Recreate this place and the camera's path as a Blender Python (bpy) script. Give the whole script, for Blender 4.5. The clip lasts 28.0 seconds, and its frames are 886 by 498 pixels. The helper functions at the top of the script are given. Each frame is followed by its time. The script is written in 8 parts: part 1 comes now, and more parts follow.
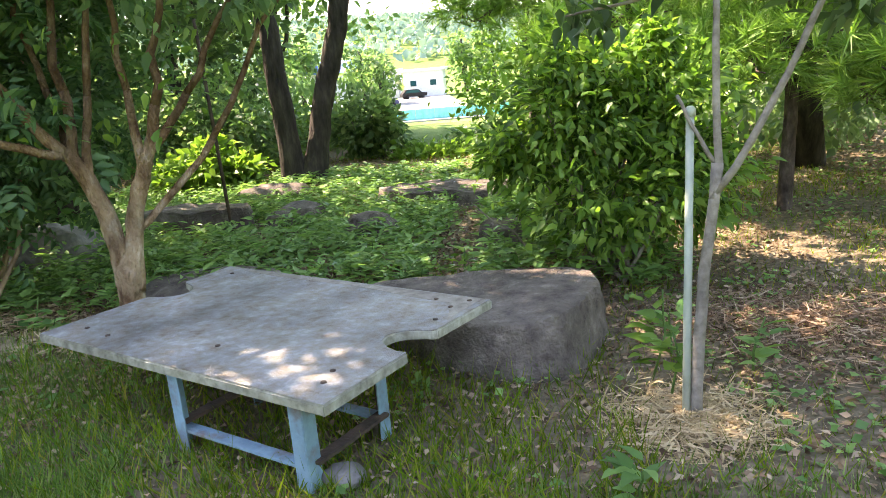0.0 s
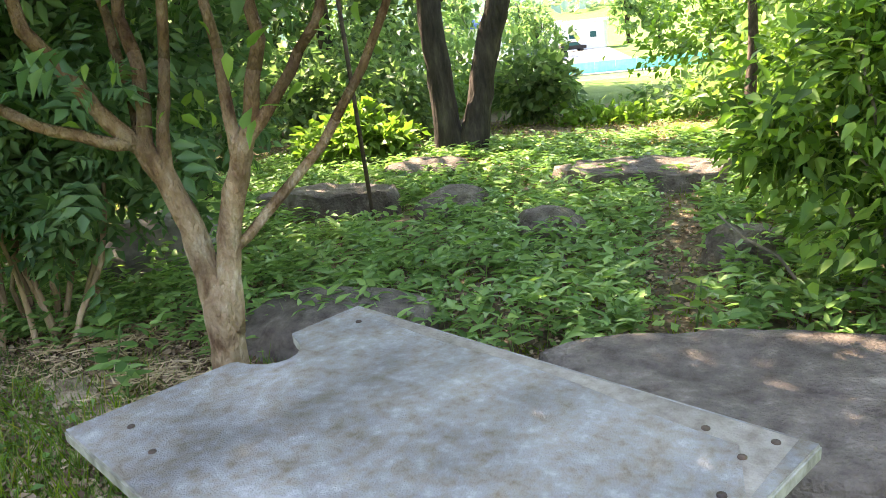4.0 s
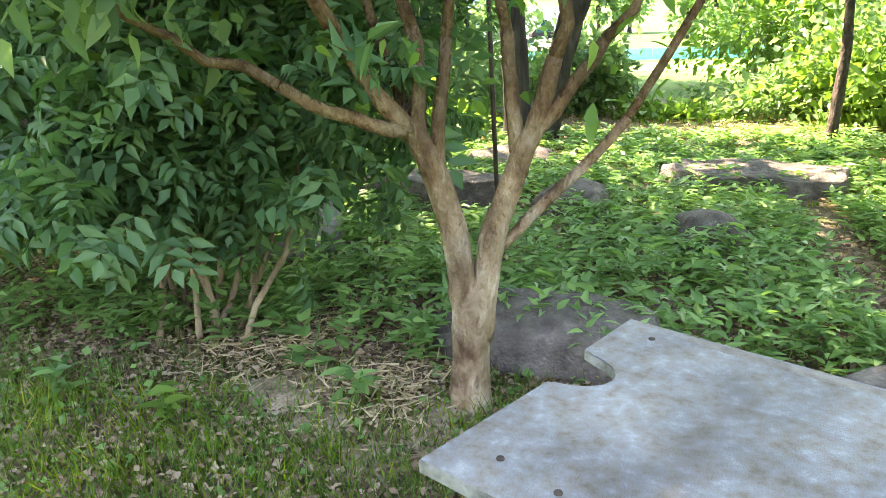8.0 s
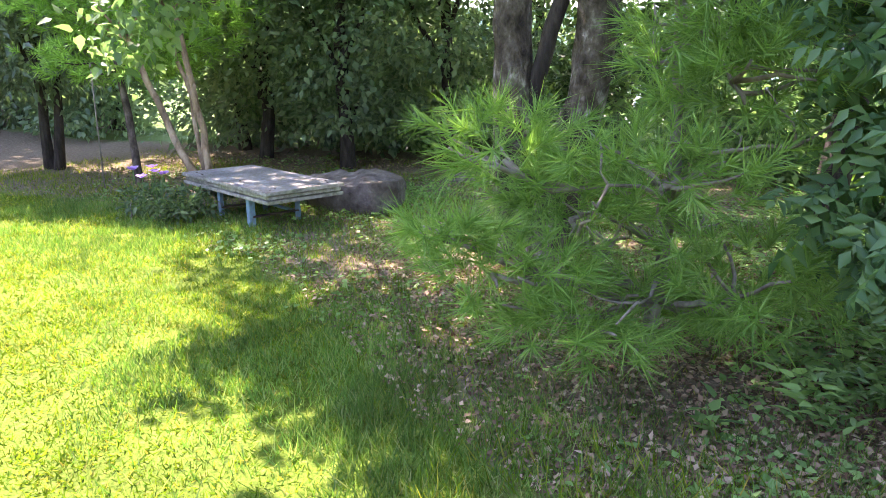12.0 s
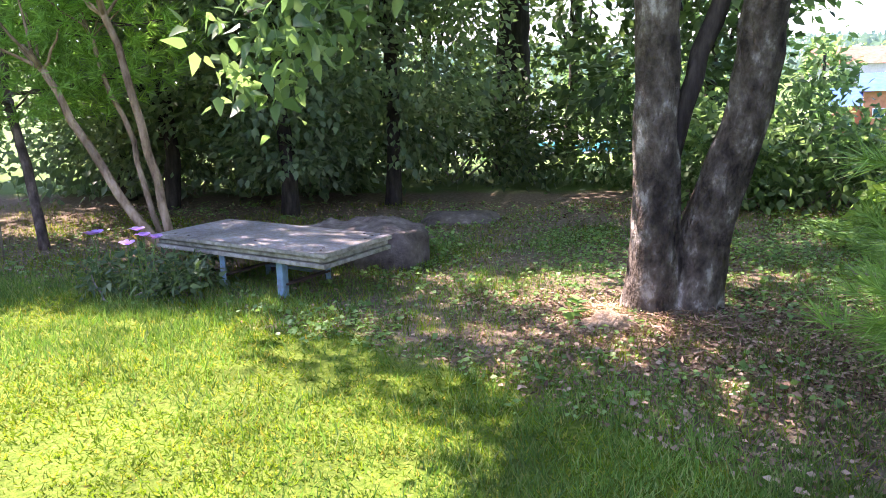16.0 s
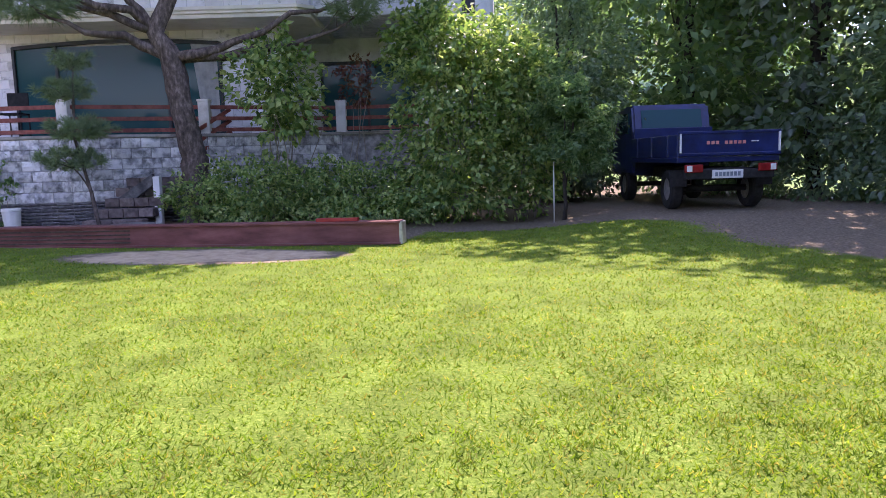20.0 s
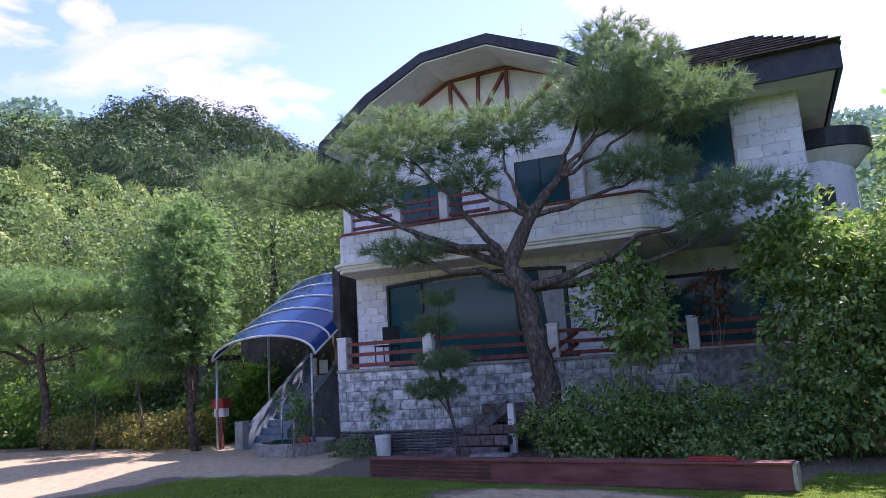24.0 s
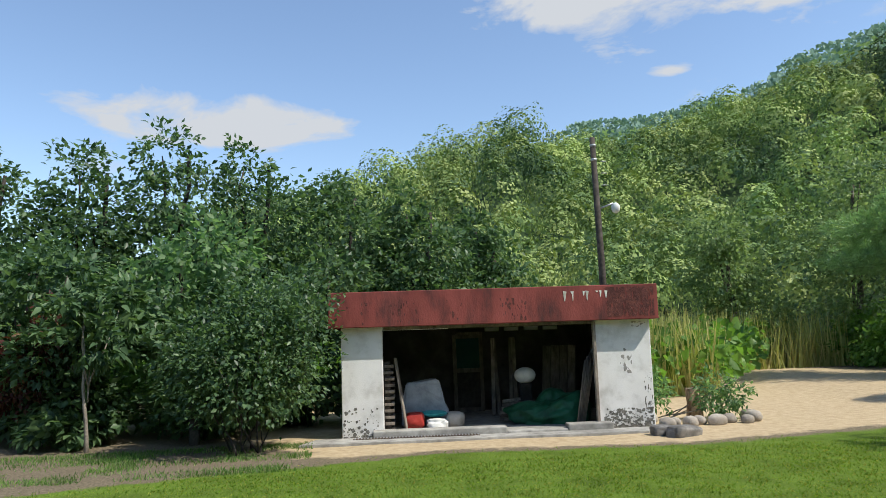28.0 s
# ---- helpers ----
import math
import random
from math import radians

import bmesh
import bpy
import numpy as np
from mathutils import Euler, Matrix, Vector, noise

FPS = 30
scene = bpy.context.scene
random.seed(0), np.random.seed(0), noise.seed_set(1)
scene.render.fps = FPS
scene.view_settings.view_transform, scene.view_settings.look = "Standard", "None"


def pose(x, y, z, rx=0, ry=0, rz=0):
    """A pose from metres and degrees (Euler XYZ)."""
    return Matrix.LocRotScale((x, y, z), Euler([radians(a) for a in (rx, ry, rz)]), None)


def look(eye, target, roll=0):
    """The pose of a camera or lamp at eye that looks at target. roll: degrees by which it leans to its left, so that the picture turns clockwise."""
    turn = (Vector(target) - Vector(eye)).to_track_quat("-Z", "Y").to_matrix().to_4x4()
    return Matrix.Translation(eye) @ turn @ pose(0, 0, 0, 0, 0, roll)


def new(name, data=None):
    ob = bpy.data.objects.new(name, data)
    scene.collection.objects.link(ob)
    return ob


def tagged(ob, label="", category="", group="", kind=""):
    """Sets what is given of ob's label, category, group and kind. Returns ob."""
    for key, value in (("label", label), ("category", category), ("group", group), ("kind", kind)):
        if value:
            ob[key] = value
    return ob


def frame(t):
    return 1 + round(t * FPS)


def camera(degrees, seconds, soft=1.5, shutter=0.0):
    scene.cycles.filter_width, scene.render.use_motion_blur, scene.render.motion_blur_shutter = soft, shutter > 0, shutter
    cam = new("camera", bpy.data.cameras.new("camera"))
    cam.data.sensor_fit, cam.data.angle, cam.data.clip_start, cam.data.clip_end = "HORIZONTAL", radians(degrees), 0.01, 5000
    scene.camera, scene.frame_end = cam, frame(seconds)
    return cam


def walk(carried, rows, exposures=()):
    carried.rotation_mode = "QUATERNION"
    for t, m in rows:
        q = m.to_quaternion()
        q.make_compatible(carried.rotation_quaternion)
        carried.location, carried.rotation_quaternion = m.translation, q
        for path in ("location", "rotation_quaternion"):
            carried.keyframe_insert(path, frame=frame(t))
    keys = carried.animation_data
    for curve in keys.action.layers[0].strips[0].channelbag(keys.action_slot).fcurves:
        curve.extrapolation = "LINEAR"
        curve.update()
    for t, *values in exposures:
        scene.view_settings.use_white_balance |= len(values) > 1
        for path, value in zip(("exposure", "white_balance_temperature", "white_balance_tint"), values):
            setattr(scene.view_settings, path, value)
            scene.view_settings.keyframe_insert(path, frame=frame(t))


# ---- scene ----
cam = camera(62.3, 28.0, soft=0.8)
PATH = [
    (0, (0.021, 0.168, 1.205), (-0.088, 2.1, 0.7), -4.7),
    (0.5, (-0.058, 0.492, 1.206), (-0.154, 2.424, 0.695), -4.7),
    (1, (-0.143, 0.77, 1.203), (-0.238, 2.702, 0.696), -4.9),
    (1.5, (-0.225, 1.031, 1.216), (-0.358, 2.961, 0.709), -5.2),
    (2, (-0.235, 1.238, 1.218), (-0.465, 3.158, 0.707), -5.8),
    (2.5, (-0.221, 1.362, 1.2), (-0.532, 3.262, 0.659), -6.3),
    (3, (-0.231, 1.395, 1.189), (-0.631, 3.272, 0.625), -6.4),
    (3.5, (-0.281, 1.386, 1.179), (-0.799, 3.232, 0.612), -6.3),
    (5.5, (-0.301, 1.45, 1.15), (-0.69, 3.305, 0.511), -4.5),
    (6, (-0.383, 1.432, 1.166), (-0.609, 3.309, 0.512), -3.8),
    (6.5, (-0.538, 1.396, 1.179), (-0.632, 3.276, 0.504), -2.9),
    (7, (-0.739, 1.374, 1.186), (-0.869, 3.255, 0.518), -2.4),
    (7.5, (-0.998, 1.37, 1.198), (-1.249, 3.249, 0.561), -2.2),
    (8, (-1.31, 1.38, 1.26), (-1.705, 3.233, 0.619), -2.3),
    (8.5, (-1.559, 1.416, 1.252), (-2.156, 3.218, 0.625), -3.3),
    (9, (-1.853, 1.319, 1.272), (-2.626, 3.059, 0.658), -3.4),
    (9.5, (-2.138, 1.248, 1.245), (-3.053, 2.931, 0.67), -3.6),
    (10, (-2.464, 1.208, 1.261), (-3.425, 2.868, 0.696), -3.2),
    (10.5, (-2.786, 1.142, 1.271), (-3.743, 2.813, 0.729), -2.7),
    (11, (-3.127, 1.089, 1.272), (-4.062, 2.779, 0.75), -2.0),
    (11.5, (-3.512, 1.117, 1.257), (-4.403, 2.837, 0.761), -1.5),
    (12, (-3.874, 1.121, 1.286), (-4.691, 2.879, 0.794), -1.0),
    (12.5, (-4.21, 1.105, 1.326), (-4.933, 2.905, 0.838), -0.8),
    (14.5, (-5.207, 1.256, 1.236), (-5.382, 3.195, 0.778), -0.9),
    (15, (-5.478, 1.324, 1.245), (-5.538, 3.273, 0.798), -0.4),
    (15.5, (-5.84, 1.318, 1.274), (-5.916, 3.269, 0.84), -0.6),
    (16, (-6.063, 1.338, 1.291), (-6.345, 3.274, 0.875), -1.6),
    (16.5, (-6.284, 1.361, 1.284), (-6.824, 3.25, 0.909), -2.4),
    (17, (-6.424, 1.33, 1.313), (-7.256, 3.115, 0.967), -3.1),
    (17.5, (-6.51, 1.245, 1.302), (-7.633, 2.868, 0.98), -3.4),
    (18, (-6.556, 1.145, 1.304), (-7.954, 2.541, 0.994), -3.2),
    (18.5, (-6.604, 1.064, 1.298), (-8.233, 2.187, 1.002), -2.7),
    (19, (-6.677, 1.01, 1.259), (-8.475, 1.84, 0.982), -2.2),
    (19.5, (-6.822, 0.843, 1.193), (-8.732, 1.379, 0.936), -2.1),
    (20, (-6.909, 0.692, 1.198), (-8.879, 0.938, 0.955), -1.7),
    (20.5, (-7.019, 0.569, 1.204), (-9.009, 0.563, 1.003), -1.3),
    (21, (-7.173, 0.382, 1.207), (-9.16, 0.194, 1.075), -1.1),
    (21.5, (-7.289, 0.159, 1.219), (-9.268, -0.132, 1.196), -1.2),
    (23.5, (-7.429, 0.187, 1.639), (-9.351, -0.272, 1.952), -3.4),
    (24, (-7.406, 0.136, 1.637), (-9.295, -0.43, 1.974), -3.4),
    (24.5, (-7.421, 0.083, 1.58), (-9.231, -0.691, 1.932), -3.3),
    (25, (-7.426, -0.001, 1.568), (-9.101, -1.037, 1.917), -3.3),
    (25.5, (-7.417, -0.088, 1.559), (-8.906, -1.381, 1.891), -3.4),
    (26, (-7.436, -0.105, 1.56), (-8.705, -1.619, 1.873), -3.2),
    (26.5, (-7.439, -0.094, 1.555), (-8.485, -1.772, 1.86), -2.8),
    (27, (-7.448, -0.106, 1.559), (-8.27, -1.905, 1.857), -2.3),
    (27.5, (-7.455, -0.106, 1.556), (-8.04, -1.998, 1.836), -2.1),
    (28, (-7.466, -0.096, 1.557), (-7.777, -2.056, 1.802), -1.9),
]
EXPOSURES = [(0.0, 3.0, 8300, 26), (3.0, 3.3, 8600, 24), (7.0, 3.4, 8400, 26), (8.5, 3.85, 8300, 22), (9.5, 3.8, 8200, 22), (10.5, 3.4, 7500, 28), (12.0, 3.2, 7000, 38), (15.0, 3.0, 6800, 44), (18.0, 2.4, 6500, 45), (20.0, 2.1, 6500, 48), (21.5, 2.05, 6400, 48), (23.5, 1.45, 5900, 46), (25.0, 1.22, 5900, 34), (26.0, 1.05, 6300, 20), (28.0, 0.6, 6400, 10)]
walk(cam, [(t, look(eye, target, roll)) for t, eye, target, roll in PATH], EXPOSURES)

# ---- world and sun ----
SUN_YAW, SUN_ELEV = 58.0, 51.0
# cumulus over the hills: bearing, rise, half width, half height, in degrees
CLOUDS = [(152, 25.8, 16, 4.6), (123, 21.8, 9, 2.2), (133, 26.2, 2.4, 1.5), (152.5, 19.3, 2.2, 0.5), (188, 16.8, 11, 1.9), (86, 26.5, 9, 3.4), (60, 30, 14, 4)]


def make_world():
    w = bpy.data.worlds.new("world")
    scene.world = w
    w.use_nodes = True
    nt = w.node_tree
    nt.nodes.clear()
    out = nt.nodes.new("ShaderNodeOutputWorld")
    bg = nt.nodes.new("ShaderNodeBackground")
    sky = nt.nodes.new("ShaderNodeTexSky")
    sky.sky_type = 'NISHITA'
    sky.sun_disc = False
    sky.sun_elevation = radians(SUN_ELEV)
    sky.sun_rotation = radians(-SUN_YAW)
    sky.air_density, sky.dust_density, sky.ozone_density = 1.0, 0.3, 1.3
    tc = nt.nodes.new("ShaderNodeTexCoord")

    def calc(op, *args):
        n = nt.nodes.new("ShaderNodeMath")
        n.operation = op
        for k, v in enumerate(args):
            if isinstance(v, (int, float)):
                n.inputs[k].default_value = v
            else:
                nt.links.new(v, n.inputs[k])
        return n.outputs[0]

    def puffs(scale):
        mp = nt.nodes.new("ShaderNodeMapping")
        mp.inputs["Scale"].default_value = (1.0, 1.0, 2.6)
        mp.inputs["Location"].default_value = (1.35, 0.6, 0.2)
        n = nt.nodes.new("ShaderNodeTexNoise")
        n.inputs["Scale"].default_value, n.inputs["Detail"].default_value = scale, 9.0
        n.inputs["Roughness"].default_value, n.inputs["Distortion"].default_value = 0.57, 0.35
        nt.links.new(tc.outputs["Generated"], mp.inputs[0])
        nt.links.new(mp.outputs[0], n.inputs["Vector"])
        return n.outputs["Fac"]

    xyz = nt.nodes.new("ShaderNodeSeparateXYZ")
    nt.links.new(tc.outputs["Generated"], xyz.inputs[0])
    yaw = calc('ADD', calc('MULTIPLY', calc('ARCTAN2', xyz.outputs[0], calc('MULTIPLY', xyz.outputs[1], -1.0)), 180 / math.pi), 180.0)
    rise = calc('MULTIPLY', calc('ARCSINE', xyz.outputs[2]), 180 / math.pi)
    ragged = calc('MULTIPLY_ADD', puffs(7.0), 5.4, -2.7)
    cloud = calc('MULTIPLY_ADD', puffs(2.1), 7.0, -4.1)
    for y0, e0, wide, tall in CLOUDS:
        u = calc('POWER', calc('ABSOLUTE', calc('MULTIPLY_ADD', yaw, 1 / wide, -y0 / wide)), 2.0)
        v = calc('POWER', calc('ABSOLUTE', calc('MULTIPLY_ADD', rise, 1 / tall, -e0 / tall)), 2.0)
        body = calc('SUBTRACT', calc('ADD', 1.0, ragged), calc('ADD', u, v))
        cloud = calc('MAXIMUM', cloud, body)
    rp = nt.nodes.new("ShaderNodeMapRange")
    rp.inputs["From Min"].default_value, rp.inputs["From Max"].default_value = -0.1, 0.6
    mix = nt.nodes.new("ShaderNodeMixRGB")
    mix.inputs[2].default_value = (3.3, 3.45, 3.65, 1)
    nt.links.new(cloud, rp.inputs["Value"])
    nt.links.new(rp.outputs[0], mix.inputs[0])
    nt.links.new(sky.outputs[0], mix.inputs[1])
    nt.links.new(mix.outputs[0], bg.inputs[0])
    bg.inputs[1].default_value = 0.13
    nt.links.new(bg.outputs[0], out.inputs[0])


make_world()
sun = new("sun", bpy.data.lights.new("sun", "SUN"))
sun.data.energy, sun.data.angle, sun.data.color = 3.5, radians(0.53), (1.0, 0.94, 0.82)
sy, se = radians(SUN_YAW), radians(SUN_ELEV)
sun.matrix_world = look((0, 0, 30), Vector((0, 0, 30)) - Vector((-math.sin(sy) * math.cos(se), math.cos(sy) * math.cos(se), math.sin(se))))

# ---- materials ----
def ramp(nt, cols):
    r = nt.nodes.new("ShaderNodeValToRGB")
    els = r.color_ramp.elements
    while len(els) < len(cols):
        els.new(0.5)
    for i, c in enumerate(cols):
        pos, col = c if isinstance(c[0], (int, float)) and isinstance(c[1], tuple) else (0.28 + 0.44 * i / max(1, len(cols) - 1), c)
        els[i].position = pos
        els[i].color = (*col, 1)
    return r


def mat(name, cols, scale=8.0, rough=0.8, bump=0.3, fine=60.0, big=0.7, wear=0.35, metal=0.0, stretch=(1, 1, 1), spec=0.3, piece=0.0, coat=0.0):
    """Colour from noise at two scales, relief from a third."""
    m = bpy.data.materials.new(name)
    m.use_nodes = True
    nt = m.node_tree
    b = nt.nodes["Principled BSDF"]
    b.inputs["Roughness"].default_value = rough
    b.inputs["Metallic"].default_value = metal
    b.inputs["Specular IOR Level"].default_value = spec
    b.inputs["Coat Weight"].default_value = coat
    tc = nt.nodes.new("ShaderNodeTexCoord")
    mp = nt.nodes.new("ShaderNodeMapping")
    mp.inputs["Scale"].default_value = stretch
    where = tc.outputs["Object"]
    if piece:
        oi = nt.nodes.new("ShaderNodeObjectInfo")
        far = nt.nodes.new("ShaderNodeMath")
        far.operation = 'MULTIPLY'
        far.inputs[1].default_value = 90.0
        nt.links.new(oi.outputs["Random"], far.inputs[0])
        own = nt.nodes.new("ShaderNodeVectorMath")
        nt.links.new(where, own.inputs[0])
        nt.links.new(far.outputs[0], own.inputs[1])
        where = own.outputs[0]
    nt.links.new(where, mp.inputs[0])
    n = nt.nodes.new("ShaderNodeTexNoise")
    n.inputs["Scale"].default_value, n.inputs["Detail"].default_value, n.inputs["Roughness"].default_value = scale, 6.0, 0.62
    nt.links.new(mp.outputs[0], n.inputs["Vector"])
    r = ramp(nt, cols)
    nt.links.new(n.outputs["Fac"], r.inputs[0])
    n2 = nt.nodes.new("ShaderNodeTexNoise")
    n2.inputs["Scale"].default_value, n2.inputs["Detail"].default_value = big, 4.0
    nt.links.new(mp.outputs[0], n2.inputs["Vector"])
    mr = nt.nodes.new("ShaderNodeMapRange")
    mr.inputs["From Min"].default_value, mr.inputs["From Max"].default_value = 0.3, 0.7
    mr.inputs["To Min"].default_value, mr.inputs["To Max"].default_value = 1.0 - wear, 1.0 + wear * 0.6
    nt.links.new(n2.outputs["Fac"], mr.inputs["Value"])
    last = mr.outputs[0]
    if piece:
        pr = nt.nodes.new("ShaderNodeMapRange")
        pr.inputs["To Min"].default_value, pr.inputs["To Max"].default_value = 1.0 - piece, 1.0 + piece
        nt.links.new(oi.outputs["Random"], pr.inputs["Value"])
        mm = nt.nodes.new("ShaderNodeMath")
        mm.operation = 'MULTIPLY'
        nt.links.new(last, mm.inputs[0])
        nt.links.new(pr.outputs[0], mm.inputs[1])
        last = mm.outputs[0]
    mx = nt.nodes.new("ShaderNodeVectorMath")
    mx.operation = 'SCALE'
    nt.links.new(r.outputs[0], mx.inputs[0])
    nt.links.new(last, mx.inputs["Scale"])
    nt.links.new(mx.outputs[0], b.inputs["Base Color"])
    if bump:
        n3 = nt.nodes.new("ShaderNodeTexNoise")
        n3.inputs["Scale"].default_value, n3.inputs["Detail"].default_value = fine, 5.0
        nt.links.new(mp.outputs[0], n3.inputs["Vector"])
        bp = nt.nodes.new("ShaderNodeBump")
        bp.inputs["Strength"].default_value, bp.inputs["Distance"].default_value = bump, 0.02
        nt.links.new(n3.outputs["Fac"], bp.inputs["Height"])
        nt.links.new(bp.outputs[0], b.inputs["Normal"])
    return m


def leafy(name, cols, rough=0.5, trans=0.35, glow=(1.25, 1.35, 0.7), spec=0.35, patch=0.0, cell=0.0, by_cell=0.6):
    """Leaves and needles: a colour of its own for each, light comes through them."""
    m = bpy.data.materials.new(name)
    m.use_nodes = True
    nt = m.node_tree
    b = nt.nodes["Principled BSDF"]
    b.inputs["Roughness"].default_value = rough
    b.inputs["Specular IOR Level"].default_value = spec
    g = nt.nodes.new("ShaderNodeNewGeometry")
    r = ramp(nt, [(i / max(1, len(cols) - 1), c) for i, c in enumerate(cols)])
    fac = g.outputs["Random Per Island"]
    if cell:
        t0 = nt.nodes.new("ShaderNodeTexCoord")
        vo = nt.nodes.new("ShaderNodeTexVoronoi")
        vo.inputs["Scale"].default_value = cell
        nt.links.new(t0.outputs["Object"], vo.inputs["Vector"])
        sp = nt.nodes.new("ShaderNodeSeparateColor")
        nt.links.new(vo.outputs["Color"], sp.inputs[0])
        mk = nt.nodes.new("ShaderNodeMix")
        mk.inputs[0].default_value = by_cell
        nt.links.new(fac, mk.inputs[2])
        nt.links.new(sp.outputs[0], mk.inputs[3])
        fac = mk.outputs[0]
    nt.links.new(fac, r.inputs[0])
    col = r.outputs[0]
    if patch:
        tc = nt.nodes.new("ShaderNodeTexCoord")
        n = nt.nodes.new("ShaderNodeTexNoise")
        n.inputs["Scale"].default_value, n.inputs["Detail"].default_value = patch, 3.0
        nt.links.new(tc.outputs["Object"], n.inputs["Vector"])
        mr = nt.nodes.new("ShaderNodeMapRange")
        mr.inputs["From Min"].default_value, mr.inputs["From Max"].default_value = 0.3, 0.7
        mr.inputs["To Min"].default_value, mr.inputs["To Max"].default_value = 0.6, 1.35
        nt.links.new(n.outputs["Fac"], mr.inputs["Value"])
        s0 = nt.nodes.new("ShaderNodeVectorMath")
        s0.operation = 'SCALE'
        nt.links.new(col, s0.inputs[0])
        nt.links.new(mr.outputs[0], s0.inputs["Scale"])
        col = s0.outputs[0]
    nt.links.new(col, b.inputs["Base Color"])
    t = nt.nodes.new("ShaderNodeBsdfTranslucent")
    tint = nt.nodes.new("ShaderNodeVectorMath")
    tint.operation = 'MULTIPLY'
    tint.inputs[1].default_value = glow
    nt.links.new(col, tint.inputs[0])
    nt.links.new(tint.outputs[0], t.inputs["Color"])
    ms = nt.nodes.new("ShaderNodeMixShader")
    ms.inputs[0].default_value = trans
    nt.links.new(b.outputs[0], ms.inputs[1])
    nt.links.new(t.outputs[0], ms.inputs[2])
    nt.links.new(ms.outputs[0], nt.nodes["Material Output"].inputs[0])
    return m


def glassy(name, col, rough=0.05, metal=0.0, trans=0.0):
    m = bpy.data.materials.new(name)
    m.use_nodes = True
    b = m.node_tree.nodes["Principled BSDF"]
    b.inputs["Base Color"].default_value = (*col, 1)
    b.inputs["Roughness"].default_value = rough
    b.inputs["Metallic"].default_value = metal
    b.inputs["Transmission Weight"].default_value = trans
    return m


M = {}
M["board"] = mat("weathered_board", [(0.2, 0.16, 0.115), (0.27, 0.245, 0.21), (0.29, 0.295, 0.295), (0.4, 0.41, 0.415)], 26, 0.55, 0.5, 220, 3.2, 0.45)
M["board_bare"] = mat("bare_worn_board", [(0.2, 0.175, 0.145), (0.29, 0.26, 0.22), (0.36, 0.335, 0.295)], 30, 0.7, 0.4, 150, 5, 0.35)
M["board_edge"] = mat("board_edge", [(0.16, 0.16, 0.12), (0.34, 0.34, 0.28), (0.46, 0.46, 0.41)], 20, 0.7, 0.3, 60, 5, 0.35)
M["blue_steel"] = mat("flaking_blue_steel", [(0.2, 0.13, 0.09), (0.2, 0.36, 0.46), (0.27, 0.44, 0.54)], 9, 0.55, 0.3, 60, 4, 0.3)
M["rust_steel"] = mat("rusty_steel", [(0.04, 0.03, 0.025), (0.09, 0.065, 0.05), (0.14, 0.09, 0.06)], 16, 0.75, 0.4, 70, 3, 0.3)
M["rock"] = mat("dark_granite", [(0.075, 0.06, 0.052), (0.145, 0.12, 0.103), (0.2, 0.17, 0.147), (0.33, 0.29, 0.25)], 12, 0.85, 0.9, 70, 2.2, 0.4)
M["rock_pale"] = mat("grey_granite", [(0.1, 0.095, 0.09), (0.2, 0.19, 0.175), (0.32, 0.3, 0.28)], 6, 0.85, 0.5, 45, 1.8, 0.4)
M["cobble"] = mat("field_stone", [(0.22, 0.2, 0.17), (0.36, 0.32, 0.27), (0.48, 0.44, 0.38)], 5, 0.8, 0.4, 40, 2, 0.3, piece=0.25)
M["bark_tan"] = mat("peeling_tan_bark", [(0.1, 0.06, 0.035), (0.36, 0.25, 0.16), (0.52, 0.4, 0.28)], 11, 0.8, 1.3, 34, 5.0, 0.5, stretch=(1, 1, 0.4))
M["bark_limb"] = mat("brown_limb_bark", [(0.09, 0.062, 0.038), (0.23, 0.165, 0.105), (0.4, 0.3, 0.2)], 14, 0.8, 0.9, 55, 4.0, 0.45, stretch=(1, 1, 0.45))
M["bark_dark"] = mat("dark_furrowed_bark", [(0.018, 0.014, 0.012), (0.05, 0.042, 0.036), (0.1, 0.085, 0.07)], 16, 0.9, 0.9, 40, 2, 0.35, stretch=(1, 1, 0.25))
M["bark_grey"] = mat("grey_lichen_bark", [(0.36, (0.045, 0.036, 0.028)), (0.48, (0.12, 0.098, 0.074)), (0.57, (0.2, 0.172, 0.135)), (0.66, (0.48, 0.45, 0.38))], 9, 0.9, 1.8, 46, 3.2, 0.5, stretch=(1, 1, 0.62))
M["bark_pine"] = mat("pine_bark", [(0.03, 0.022, 0.018), (0.1, 0.077, 0.065), (0.24, 0.19, 0.165)], 17, 0.9, 0.9, 40, 2, 0.35, stretch=(1, 1, 0.5))
M["twig"] = mat("grey_twig", [(0.12, 0.1, 0.08), (0.25, 0.22, 0.18), (0.36, 0.32, 0.27)], 20, 0.85, 0.3, 60, 3, 0.3)
M["lf_broad"] = leafy("broad_leaf", [(0.0385, 0.099, 0.0242), (0.099, 0.22, 0.0462), (0.176, 0.341, 0.0715), (0.286, 0.451, 0.11)], 0.38, 0.5)
M["lf_dark"] = leafy("dark_pinnate_leaf", [(0.055, 0.14, 0.06), (0.095, 0.21, 0.09), (0.16, 0.29, 0.13)], 0.42, 0.42, (1.1, 1.3, 0.7))
M["lf_under"] = leafy("undergrowth_leaf", [(0.0924, 0.211, 0.066), (0.172, 0.33, 0.106), (0.264, 0.449, 0.158)], 0.45, 0.42)
M["lf_tree"] = leafy("tree_leaf", [(0.0722, 0.15, 0.0713), (0.131, 0.231, 0.103), (0.236, 0.35, 0.168)], 0.5, 0.55, (1.4, 1.5, 0.85))
